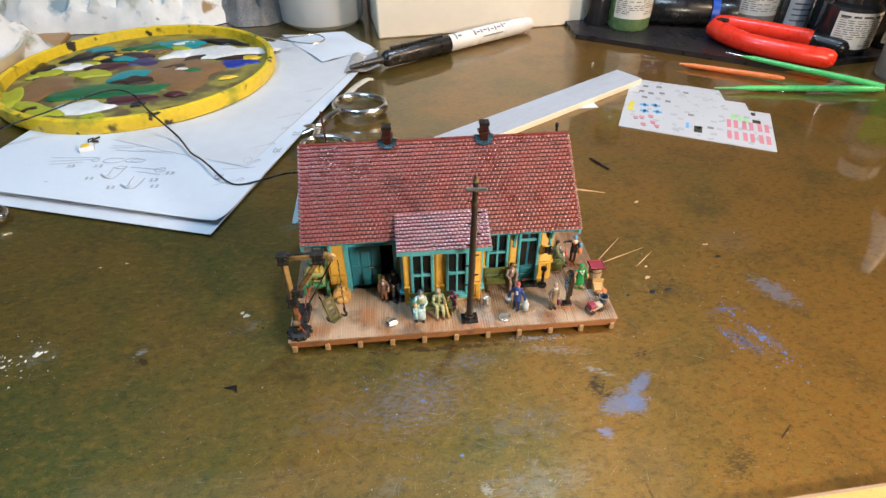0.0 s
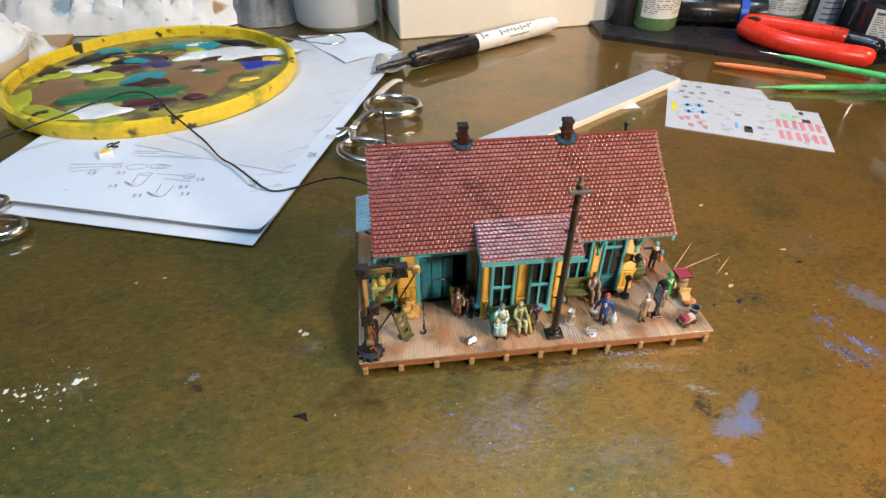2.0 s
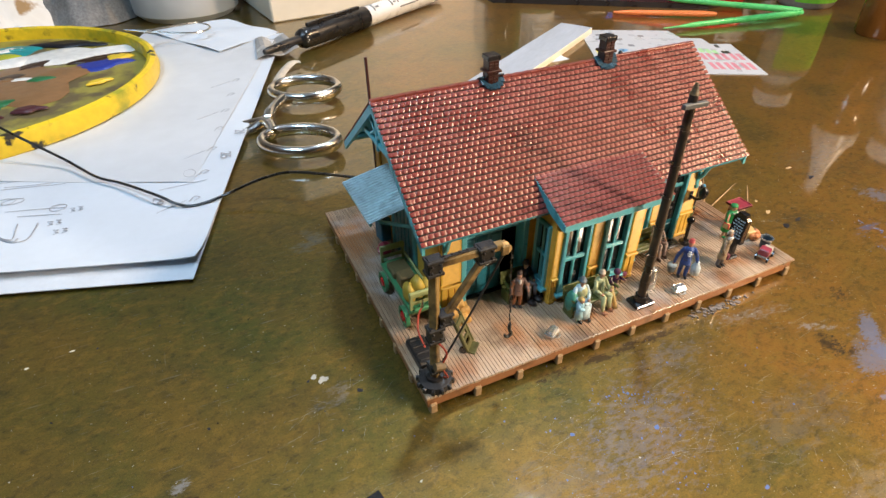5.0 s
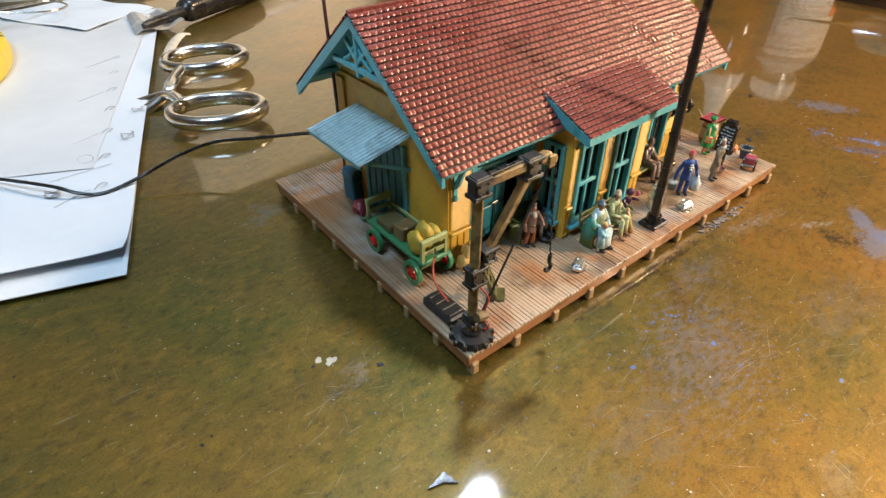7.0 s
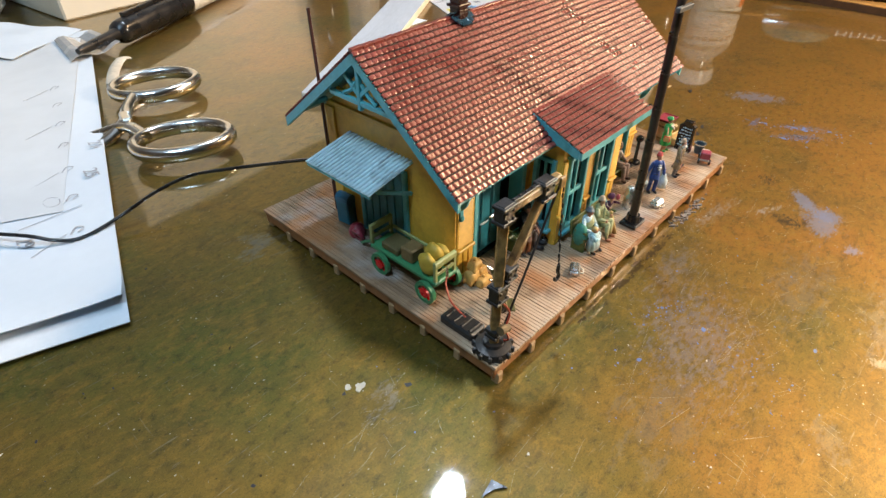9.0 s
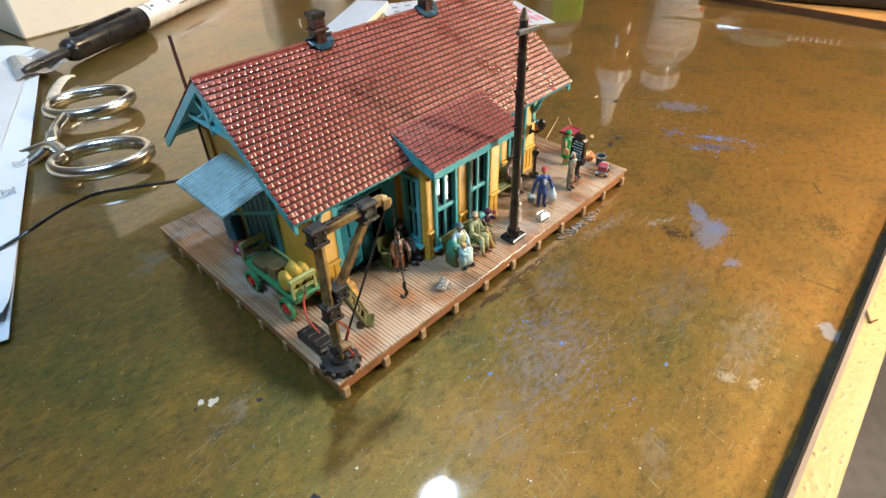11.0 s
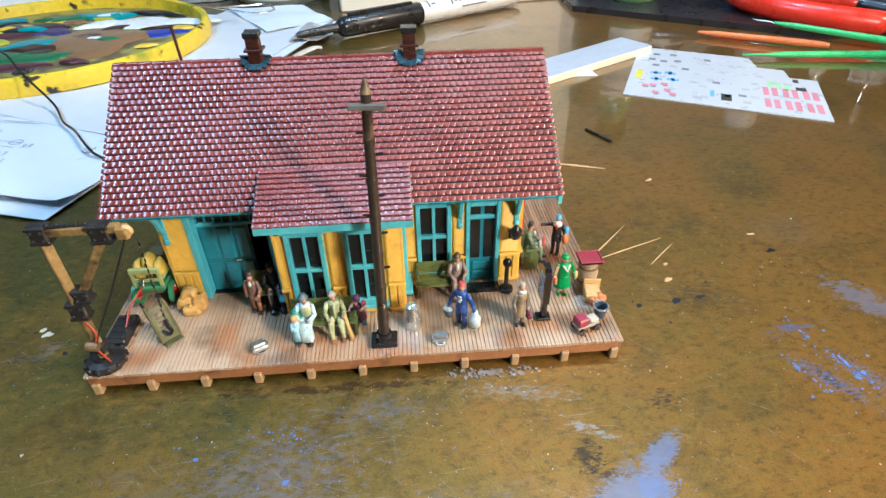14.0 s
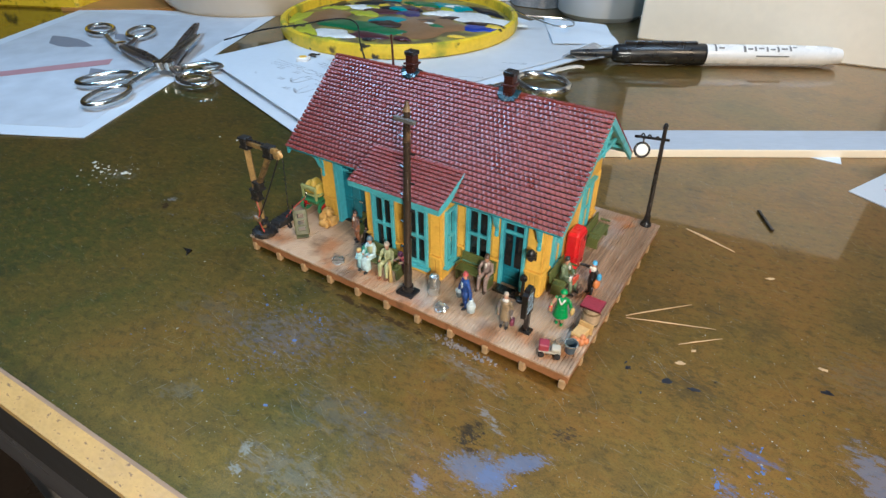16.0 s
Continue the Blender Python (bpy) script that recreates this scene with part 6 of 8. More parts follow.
PAINTS = {k: surf("dried_paint_" + k, c, 0.4, vary=0.2, grain=250, bump=0.5) for k, c in dict(
    white=(0.75, 0.75, 0.72), brown=(0.22, 0.12, 0.05), teal=(0.02, 0.25, 0.27), green=(0.02, 0.13, 0.045), black=(0.012, 0.012, 0.015), yellow=(0.70, 0.50, 0.03), lime=(0.38, 0.40, 0.02), maroon=(0.06, 0.015, 0.02), blue=(0.02, 0.04, 0.30), umber=(0.035, 0.018, 0.010), purple=(0.05, 0.04, 0.12)).items()}


def blob(colour, cx, cy, rx, ry, turn, seed, z=0.35):
    r = random.Random(seed)
    ph = [r.uniform(0, 6.28) for _ in range(4)]
    amp = [r.uniform(0.05, 0.16) for _ in range(4)]
    bm = B()
    rings = []
    n = 28
    for s, h in ((1.0, 0.0), (0.93, 0.09), (0.6, 0.14 + 0.05 * r.random()), (0.25, 0.15)):
        ring = []
        for i in range(n):
            a = 2 * math.pi * i / n
            k = s * (1 + sum(am * math.sin((q + 2) * a + p) for q, (am, p) in enumerate(zip(amp, ph))))
            x, y = k * rx * math.cos(a), k * ry * math.sin(a)
            ring.append(bm.verts.new((cx + x * math.cos(turn) - y * math.sin(turn), cy + x * math.sin(turn) + y * math.cos(turn), z + h)))
        rings.append(ring)
    for p, q in zip(rings, rings[1:]):
        for i in range(n):
            bm.faces.new((p[i], p[(i + 1) % n], q[(i + 1) % n], q[i]))
    bm.faces.new(rings[-1])
    part("paint_blob", bm, PAINTS[colour], palette, colour + " dried paint", smooth=60)


for k, b in enumerate((
        ("teal", 1.0, 7.4, 2.6, 1.3, 0.1), ("white", 6.0, 4.6, 3.9, 1.6, 0.0), ("brown", 3.2, -0.2, 3.6, 3.2, 0.3), ("umber", 2.3, 1.0, 1.8, 0.9, 0.2), ("green", -2.8, -3.9, 3.4, 1.5, 0.15),
        ("teal", -0.8, -0.6, 1.8, 1.2, 0.4), ("brown", -7.0, -2.6, 2.2, 2.4, 0.4), ("white", -2.6, -7.0, 2.0, 1.3, 0.2), ("black", -3.0, 4.3, 2.6, 1.3, 0.1), ("yellow", -4.2, 4.6, 1.4, 0.9, 0.3), ("maroon", -3.9, 1.6, 1.7, 1.0, 0.4),
        ("white", -6.4, 2.0, 1.6, 0.8, 0.2), ("lime", -9.0, -4.5, 1.2, 1.9, 0.5), ("green", -1.8, 6.5, 1.9, 0.9, 0.2), ("blue", 7.8, 1.6, 1.9, 0.9, 0.1), ("umber", 7.6, 2.9, 1.6, 0.6, 0.1), ("black", -6.6, 5.0, 2.2, 1.0, 0.6),
        ("white", 2.0, 4.4, 1.4, 1.0, 0.3), ("teal", -6.0, 6.4, 1.2, 0.9, 0.4), ("lime", -5.9, -7.0, 2.2, 0.9, -0.6), ("umber", -0.2, -1.9, 1.4, 1.0, 0.2), ("purple", -1.0, 2.8, 1.3, 1.0, 0.1), ("green", 1.2, -3.8, 2.4, 0.9, 0.2), ("maroon", 0.6, -5.8, 1.9, 0.9, 0.2),
        ("lime", -4.4, 0.2, 1.5, 0.9, 0.2), ("yellow", 8.8, 2.5, 0.8, 0.6, 0.3), ("black", 5.4, 7.4, 2.2, 0.7, -0.4), ("lime", -8.3, 0.4, 1.2, 0.9, 0.3), ("yellow", -1.9, 5.5, 1.0, 0.5, 0.0), ("black", -9.2, 1.6, 0.9, 1.7, 0.2))):
    blob(b[0], b[1] * 0.95, b[2] * 0.95, *b[3:], seed=40 + k, z=0.22 + 0.012 * (k % 7))
pr = random.Random(31)
for k in range(18):
    a, d = pr.uniform(0, 6.28), 9.2 * pr.random() ** 0.5
    s = pr.uniform(0.3, 0.8)
    blob(pr.choice(("white", "black", "umber", "lime", "yellow", "green", "teal", "brown", "maroon", "purple")), d * math.cos(a), d * math.sin(a), s * 1.5, s * 0.75, pr.uniform(-0.4, 0.6), 200 + k, 0.27 + 0.008 * (k % 9))
STAINED_RIM = bpy.data.materials["stained_yellow_rim"]
stain(STAINED_RIM, (0.035, 0.03, 0.02), (0.64, 0.67), 75, 0.4)
stain(STAINED_RIM, (0.30, 0.30, 0.02), (0.56, 0.66), 40, 0.9)
part("wire_loop", tube(B(), spline([(9.0, 5.4, 1.2), (11.6, 4.6, 0.9), (13.6, 4.4, 0.7), (14.6, 5.4, 0.7), (13.8, 6.3, 0.9), (12.0, 5.6, 1.0), (10.4, 4.6, 1.15)], 5), 0.07, 6), CHROME, palette)

# ---- chip lamp by the palette ----
chip = thing("chip_lamp", (-15.35, 18.85, 0.30), 25, "tiny white chip lamp with yellow phosphor on the paper", "lamp")
part("body", box(B(), -0.44, 0.44, -0.38, 0.38, 0.003, 0.30, 0.05), WHITE_PLASTIC, chip)
part("phosphor", lathe(B(), [(0, 0.30), (0.28, 0.30), (0.26, 0.34), (0, 0.35)], 16), surf("yellow_phosphor", (0.85, 0.55, 0.05), 0.4), chip, smooth=40)

for k, (dx, dy) in enumerate(((0.55, 0.25), (0.7, 0.75), (0.35, 0.7))):
    part("solder_lead", tube(B(), spline([(0.2 * k - 0.1, 0.36, 0.12), (dx * 0.6, 0.55 + 0.2 * k, 0.22), (dx + 0.2, dy + 0.5, 0.10 + 0.04 * k)], 4), 0.07 - 0.012 * k, 6), BLACK_PLASTIC, chip)

# ---- crumpled wiping cloth behind the palette ----
def crumple(cx, cy, rx, ry, h, seed, cuts=44):
    bm = B()
    off = Vector((seed * 7.3, seed * 3.1, 0))
    grid = []
    for i in range(cuts + 1):
        row = []
        for j in range(cuts + 1):
            u, v = 2 * i / cuts - 1, 2 * j / cuts - 1
            d = min(1, math.sqrt(u * u + v * v))
            edge = 1 + 0.18 * noise.noise(Vector((math.atan2(v, u) * 1.5, seed, 0)))
            k = max(abs(u), abs(v)) / max(math.hypot(u, v), 1e-6)
            x, y = cx + rx * u * k * edge, cy + ry * v * k * edge
            p = Vector((x, y, 0)) * 0.28 + off
            f = abs(noise.noise(p)) * 1.3 + 0.6 * abs(noise.noise(p * 2.3)) + 0.3 * abs(noise.noise(p * 5.1))
            body = max(0, 1 - max(abs(u), abs(v)) ** 3)
            row.append(bm.verts.new((x, y, 0.06 + h * body * (0.35 + f))))
        grid.append(row)
    for i in range(cuts):
        for j in range(cuts):
            bm.faces.new((grid[i][j], grid[i + 1][j], grid[i + 1][j + 1], grid[i][j + 1]))
    return bm


RAG = surf("paint_stained_tissue", (0.72, 0.71, 0.68), 0.75, vary=0.08, grain=150, bump=0.3, dirt=(0.33, 0.34, 0.25), dirt_at=(0.60, 0.72), dirt_scale=45)
stain(RAG, (0.24, 0.33, 0.38), (0.60, 0.68), 40, 0.31)
stain(RAG, (0.34, 0.22, 0.10), (0.64, 0.70), 55, 0.77)
stain(RAG, (0.05, 0.05, 0.06), (0.68, 0.72), 60, 1.23)
solo("wiping_tissue", crumple(-25.0, 50.5, 16.0, 6.5, 6.5, 3), RAG, "crumpled white tissue stained with paint", "tissue", smooth=50)
solo("wiping_tissue", crumple(-33.0, 36.0, 7.0, 9.0, 4.5, 5), RAG, "crumpled white tissue stained with paint", "tissue", smooth=50)
solo("steel_wool", crumple(-9.2, 49.5, 4.2, 4.5, 5.0, 8, 36), surf("grey_wool", (0.20, 0.20, 0.20), 0.6, vary=0.4, grain=700, bump=0.8), "grey wad of steel wool", "steel wool", smooth=50)

# ---- frosted tub, card box, marker ----
tub = thing("frosted_tub", (-1.9, 46.6, 0), 0, "frosted white plastic tub with a rounded foot", "tub")
part("wall", lathe(B(), [(0, 0.004), (3.7, 0.004), (4.2, 0.5), (4.5, 12.5), (4.3, 12.5), (4.0, 0.8), (0, 0.6)], 40), surf("frosted_plastic", (0.44, 0.45, 0.45), 0.35, vary=0.06, grain=60), tub, smooth=40)
carton = thing("card_carton", (13.9, 46.9, 0), 6.3, "plain cream card carton standing on the bench", "carton")
part("body", box(B(), -10.7, 10.7, -6.0, 6.0, 0.004, 17.0, 0.12), CARD, carton)
part("flap", box(B(), -10.5, 10.5, -6.05, -6.005, 13.0, 16.9), CARD, carton)
marker = thing("marker_pen", (11.58, 36.1, 0.81), 30.2, "white marker pen with a black cap", "marker")
part("barrel", lathe(B(), [(0, -1.6), (0.74, -1.6), (0.76, 4.0), (0.72, 7.2), (0.58, 8.3), (0.52, 8.5), (0, 8.55)], 24, (0, 0, 0), mat4(ry=90)), WHITE_PLASTIC, marker, smooth=35)
cap = part("cap", lathe(B(), [(0, -11.6), (0.16, -11.6), (0.24, -11.2), (0.34, -8.5), (0.60, -8.3), (0.70, -8.0), (0.80, -1.7), (0.78, -1.55), (0, -1.55)], 24, (0, 0, 0), mat4(ry=90)), BLACK_PLASTIC, marker, smooth=35)
part("clip", box(B(), -7.6, -2.2, -0.16, 0.16, 0.68, 0.95, 0.05), BLACK_PLASTIC, cap)
INK = surf("grey_print_ink", (0.16, 0.16, 0.16), 0.5, bump=0)


def printed_bar(x0, x1, a0, a1, r, material, parent):
    """One bar of print that follows a round barrel."""
    bm = B()
    for i in range(5):
        b0, b1 = radians(a0 + (a1 - a0) * i / 5), radians(a0 + (a1 - a0) * (i + 1) / 5)
        bm.faces.new([bm.verts.new((x, r * math.sin(b), r * math.cos(b))) for x, b in ((x0, b0), (x1, b0), (x1, b1), (x0, b1))])
    part("printed_bar", bm, material, parent)


for x0, x1, a0, a1 in ((1.1, 1.28, -58, -18), (1.42, 1.78, -44, -34), (1.9, 2.05, -52, -22), (2.2, 2.6, -40, -30), (2.75, 2.9, -54, -24), (3.05, 3.4, -46, -36), (3.55, 3.7, -56, -20), (3.85, 4.3, -42, -32), (4.45, 4.6, -50, -12), (4.7, 5.0, -30, -20), (-1.0, -0.85, -55, 5), (-0.7, -0.3, -40, -28)):
    printed_bar(x0, x1, a0, a1, 0.768, INK, marker)
part("printed_line", box(B(), 2.0, 4.4, -0.80, -0.765, 0.12, 0.20), INK, marker)

# ---- scissors with chrome bows, blades under the paper ----
scissors = thing("scissors", (1.2, 21.0, 0.05), 0, "chrome scissors with large finger bows, half under paper", "scissors", drawn_in_place=True)


def bow(points, parent, name="finger_bow", r=0.40):
    part(name, tube(B(), spline(points, 6, True), r, 10, True, 1.3), CHROME, parent, smooth=60)


def oval(c, rx, ry, turn, z=0.42):
    return [(c[0] + rx * math.cos(a) * math.cos(turn) - ry * math.sin(a) * math.sin(turn), c[1] + rx * math.cos(a) * math.sin(turn) + ry * math.sin(a) * math.cos(turn), z) for a in [k * math.pi / 5 for k in range(10)]]


bow(oval((0.65, 16.75), 1.85, 1.30, -0.5, 0.62), scissors, r=0.24)
bow(oval((2.50, 23.2), 1.90, 1.50, -0.35, 0.64), scissors, r=0.24)
part("shank", tube(B(), spline([(-0.35, 17.9, 0.70), (-0.30, 19.2, 0.62), (-0.55, 20.2, 0.45), (-1.6, 21.2, 0.02), (-2.4, 22.2, -0.02)], 5), 0.28, 10, flat=0.8), CHROME, scissors, smooth=60)
part("shank", tube(B(), spline([(1.15, 22.4, 0.70), (0.3, 21.3, 0.62), (-0.3, 20.3, 0.50), (-1.6, 19.9, 0.05), (-2.6, 19.9, -0.02)], 5), 0.28, 10, flat=0.8), CHROME, scissors, smooth=60)
part("stop_lug", box(B(), -0.22, 0.22, -0.5, 0.5, 0.3, 0.85, 0.08, mat4(-0.15, 20.3, 0, 0, 0, -15)), CHROME, scissors)
tape = thing("masking_tape_strip", (2.6, 29.2, 0.04), 0, "torn strip of pale masking tape rolled at its end", "tape", drawn_in_place=True)
part("strip", tube(B(), spline([(1.3, 25.6, 0.32), (2.0, 27.0, 0.45), (2.9, 28.3, 0.5), (3.4, 28.5, 0.42)], 5), 0.30, 8, flat=0.3), surf("masking_tape", (0.55, 0.48, 0.38), 0.7, vary=0.25, bump=0.5), tape, smooth=60)
part("clear_end", sheet([(1.0, 30.0), (4.0, 30.8), (3.7, 34.4), (1.6, 34.4)], 0.5, lambda u, v: 0.15 * math.sin(8 * u), 8, 0.02), surf("clear_film", (0.35, 0.34, 0.33), 0.2), tape)

# ---- painted wood strip, decal sheet ----
strip = thing("wood_strip", (16, 21.8, 0), 32.6, "pale wood strip with a grey painted face", "wood strip")
part("core", box(B(), -10.0, 10.0, -1.25, 1.25, 0.006, 0.46, 0.03), CARD, strip)
part("painted_face", box(B(), -9.98, 9.98, -1.23, 1.23, 0.462, 0.48), GREY_STRIP, strip, "grey painted face")
solo("paper_scrap", prism(B(), [(-1.0, 0.3), (0.9, -0.6), (1.3, 0.6)], 0.03), PAPER, "small white paper scrap under the strip", "paper", (19.2, 22.3, 0.005), 25)
DA, DB, DD = Vector((20.72, 19.0)), Vector((29.7, 14.15)), Vector((24.75, 27.3))
decals = thing("decal_sheet", (25, 20, 0), 0, "white decal sheet printed with small coloured markings", "decal sheet", drawn_in_place=True)


def on_sheet(u, v):
    return DA + (DB - DA) * u + (DD - DA) * v


part("backing", prism(B(), [tuple(on_sheet(*p)) for p in ((0, 0), (1, 0), (1, 0.66), (0.86, 0.66), (0.84, 0.80), (0.70, 0.80), (0.66, 1.0), (0, 1))], 0.05, mat4(0, 0, 0.01)), surf("decal_backing", (0.50, 0.52, 0.55), 0.35, vary=0.04, bump=0.03), decals)
DEC = {k: surf("decal_" + k, c, 0.5, bump=0) for k, c in dict(black=(0.20, 0.20, 0.22), pink=(0.56, 0.22, 0.27), sky=(0.15, 0.38, 0.66), yellow=(0.62, 0.55, 0.05), green=(0.35, 0.60, 0.30), grey=(0.42, 0.43, 0.46), dark=(0.04, 0.04, 0.03)).items()}


def decal(colour, u, v, w, h):
    pts = [on_sheet(u + a, v + b) for a, b in ((-w, -h), (w, -h), (w, h), (-w, h))]
    part("printed_mark", prism(B(), [tuple(p) for p in pts], 0.006, mat4(0, 0, 0.0605)), DEC[colour], decals)


for k in range(6):
    for j in range(2):
        decal("pink", 0.72 + k * 0.044 + 0.01 * (k // 2), 0.16 + j * 0.20, 0.014, 0.07)
for u, v, c in ((0.12, 0.86, "black"), (0.22, 0.88, "black"), (0.10, 0.74, "black"), (0.17, 0.72, "black"), (0.25, 0.75, "black"), (0.13, 0.62, "black"), (0.23, 0.63, "grey"), (0.30, 0.60, "black"), (0.36, 0.86, "grey"), (0.42, 0.84, "black"), (0.35, 0.36, "grey"), (0.40, 0.30, "grey"), (0.37, 0.10, "grey"), (0.41, 0.12, "grey"), (0.47, 0.40, "black"), (0.44, 0.44, "grey"), (0.62, 0.34, "grey"), (0.60, 0.22, "black"), (0.66, 0.22, "grey"), (0.62, 0.12, "grey"), (0.67, 0.46, "grey"), (0.84, 0.52, "grey"), (0.70, 0.62, "grey")):
    decal(c, u, v, 0.020, 0.020)
for u, v in ((0.14, 0.46), (0.22, 0.48), (0.15, 0.34), (0.24, 0.36)):
    decal("sky", u, v, 0.032, 0.018)
    decal("sky", u, v, 0.010, 0.036)
for u, v in ((0.10, 0.20), (0.14, 0.22), (0.16, 0.10), (0.22, 0.16), (0.25, 0.10), (0.20, 0.26)):
    decal("pink", u, v, 0.018, 0.022)
    decal("black", u + 0.004, v - 0.03, 0.012, 0.008)
decal("yellow", 0.05, 0.40, 0.018, 0.09)
decal("dark", 0.52, 0.16, 0.026, 0.055)
decal("yellow", 0.525, 0.19, 0.012, 0.018)
decal("sky", 0.45, 0.20, 0.010, 0.05)
decal("dark", 0.90, 0.46, 0.026, 0.030)
decal("dark", 0.885, 0.60, 0.014, 0.030)
for k in range(3):
    decal("green", 0.75 + k * 0.04, 0.50 - 0.02 * k, 0.015, 0.045)
for k in range(4):
    decal("grey", 0.48 + 0.05 * k, 0.60 + 0.02 * (k % 2), 0.018, 0.006)
    decal("grey", 0.50 + 0.05 * k, 0.78, 0.020, 0.006)

# ---- dark tray with bottles, jars, pliers and sticks at the back corner ----
TRAY = [(22.9, 37.6), (38.2, 27.4), (62, 31), (62, 66), (24, 66)]
setting("back_board", prism(B(), TRAY, 0.45, mat4(0, 0, 0.004)), surf("dark_board", (0.02, 0.018, 0.02), 0.35, vary=0.3), "dark board at the back corner of the bench", "board")
TZ = 0.455
LABEL = surf("paper_label", (0.70, 0.69, 0.64), 0.55, vary=0.06, bump=0.03)
LABEL_INK = surf("label_ink", (0.07, 0.07, 0.08), 0.6, bump=0)


def wrapped(bm, r, z0, z1, a0, a1, steps=14):
    """Part of a sleeve round an upright axis."""
    for i in range(steps):
        b0, b1 = radians(a0 + (a1 - a0) * i / steps), radians(a0 + (a1 - a0) * (i + 1) / steps)
        bm.faces.new([bm.verts.new((r * math.cos(b), r * math.sin(b), z)) for b, z in ((b0, z0), (b1, z0), (b1, z1), (b0, z1))])
    return bm


def bottle(name, x, y, z, rz, r, h, glass, cap, label, category="bottle", neck=0.55, cap_h=0.14, ink_rows=8, sleeve=True, mark=None):
    b = thing(name, (x, y, z), rz, label, category)
    sh = h * (1 - cap_h) * 0.80
    part("body", lathe(B(), [(0, 0.004), (r * 0.93, 0.004), (r, r * 0.12), (r, sh * 0.93), (r * 0.85, sh), (r * neck, sh + r * 0.35), (r * neck, h * (1 - cap_h)), (0, h * (1 - cap_h))], 28), glass, b, smooth=35)
    c = part("cap", lathe(B(), [(0, h), (r * neck * 1.15, h), (r * neck * 1.25, h - 0.15), (r * neck * 1.25, h * (1 - cap_h)), (0, h * (1 - cap_h))], 24), cap, b, smooth=35)
    for k in range(12):
        a = k * math.pi / 6
        part("ridge", box(B(), -0.05, 0.05, -0.03, 0.06, h * (1 - cap_h) + 0.05, h - 0.2, 0, mat4(r * neck * 1.25 * math.cos(a), r * neck * 1.25 * math.sin(a), 0, 0, 0, math.degrees(a) - 90)), cap, c)
    if sleeve:
        s = part("label", wrapped(B(), r * 1.006, sh * 0.14, sh * 0.86, -170, -10), LABEL, b, "white printed label")
        bm = B()
        rr = random.Random(int(x * 10) + 3)
        for k in range(2 * ink_rows):
            z0, a = sh * (0.80 - 0.31 * k / ink_rows), -165.0
            while a < -25:  # short words in lines, a few bolder ones on top
                w = rr.uniform(6, 20)
                wrapped(bm, r * 1.012, z0 - (0.16 if k == 0 else 0.055), z0, a, min(a + w, -15), 3)
                a += w + rr.uniform(3, 6) + (40 if rr.random() < 0.12 else 0)
        tagged(part("writing_bars", bm, LABEL_INK, s), kind="stuff")
        if mark:
            part("warning_square", wrapped(B(), r * 1.014, sh * 0.20, sh * 0.38, -75, -35, 5), mark, s, "orange warning square")
    return b


GREEN_LIQUID = surf("green_bottle", (0.14, 0.24, 0.10), 0.25, vary=0.1)
CLEAR = surf("grey_clear_plastic", (0.30, 0.30, 0.28), 0.15, vary=0.2, bump=0)
AMBER = surf("amber_glass", (0.16, 0.06, 0.01), 0.10, vary=0.2, bump=0)
DARK_GLASS = surf("dark_glass", (0.025, 0.025, 0.028), 0.08, vary=0.3, bump=0)
BLUE_GREEN = surf("blue_green_liquid", (0.10, 0.22, 0.22), 0.15, vary=0.1)
LIME_PLASTIC = surf("lime_green_label", (0.22, 0.62, 0.04), 0.4, vary=0.1)
ORANGE_MARK = surf("orange_warning", (0.70, 0.14, 0.02), 0.5)
bottle("glue_bottle", 28.7, 39.6, TZ, 12, 2.0, 12.0, GREEN_LIQUID, BLACK_PLASTIC, "green squeeze bottle with a white label", ink_rows=14)
bottle("glass_bottle", 26.0, 41.0, TZ, -20, 1.3, 9.0, DARK_GLASS, BLACK_PLASTIC, "small dark glass bottle with a steel glint", sleeve=False)
bottle("paint_jar", 45.2, 31.3, TZ, 20, 2.35, 6.9, DARK_GLASS, BLACK_PLASTIC, "dark paint jar with white label and black lid", "jar", 0.86, 0.25, 7)
bottle("paint_jar", 50.2, 31.9, TZ, 30, 2.2, 6.6, DARK_GLASS, BLACK_PLASTIC, "dark paint jar with white label and black lid", "jar", 0.86, 0.25, 7)
bottle("paint_jar", 42.0, 44.5, TZ, 5, 2.3, 7.5, DARK_GLASS, BLACK_PLASTIC, "dark paint jar with white label beside the pliers", "jar", 0.86, 0.25, 8)
bottle("spray_bottle", 48.5, 42.0, TZ, 15, 2.2, 11.0, BLUE_GREEN, BLACK_PLASTIC, "blue-grey bottle with a small printed label", ink_rows=9)
bottle("paint_jar", 35.5, 47.5, TZ, 0, 2.4, 9.0, surf("blue_jar", (0.01, 0.02, 0.12), 0.25), BLACK_PLASTIC, "dark blue jar at the back of the board", "jar", 0.8, 0.2, 6)
GREY_LABEL = surf("grey_blue_label", (0.36, 0.39, 0.42), 0.5, vary=0.1, bump=0.03)
bottle("squeeze_bottle", 41.6, 39.6, TZ, 8, 2.1, 11.0, CLEAR, WHITE_PLASTIC, "clear squeeze bottle with a white printed label", ink_rows=12)
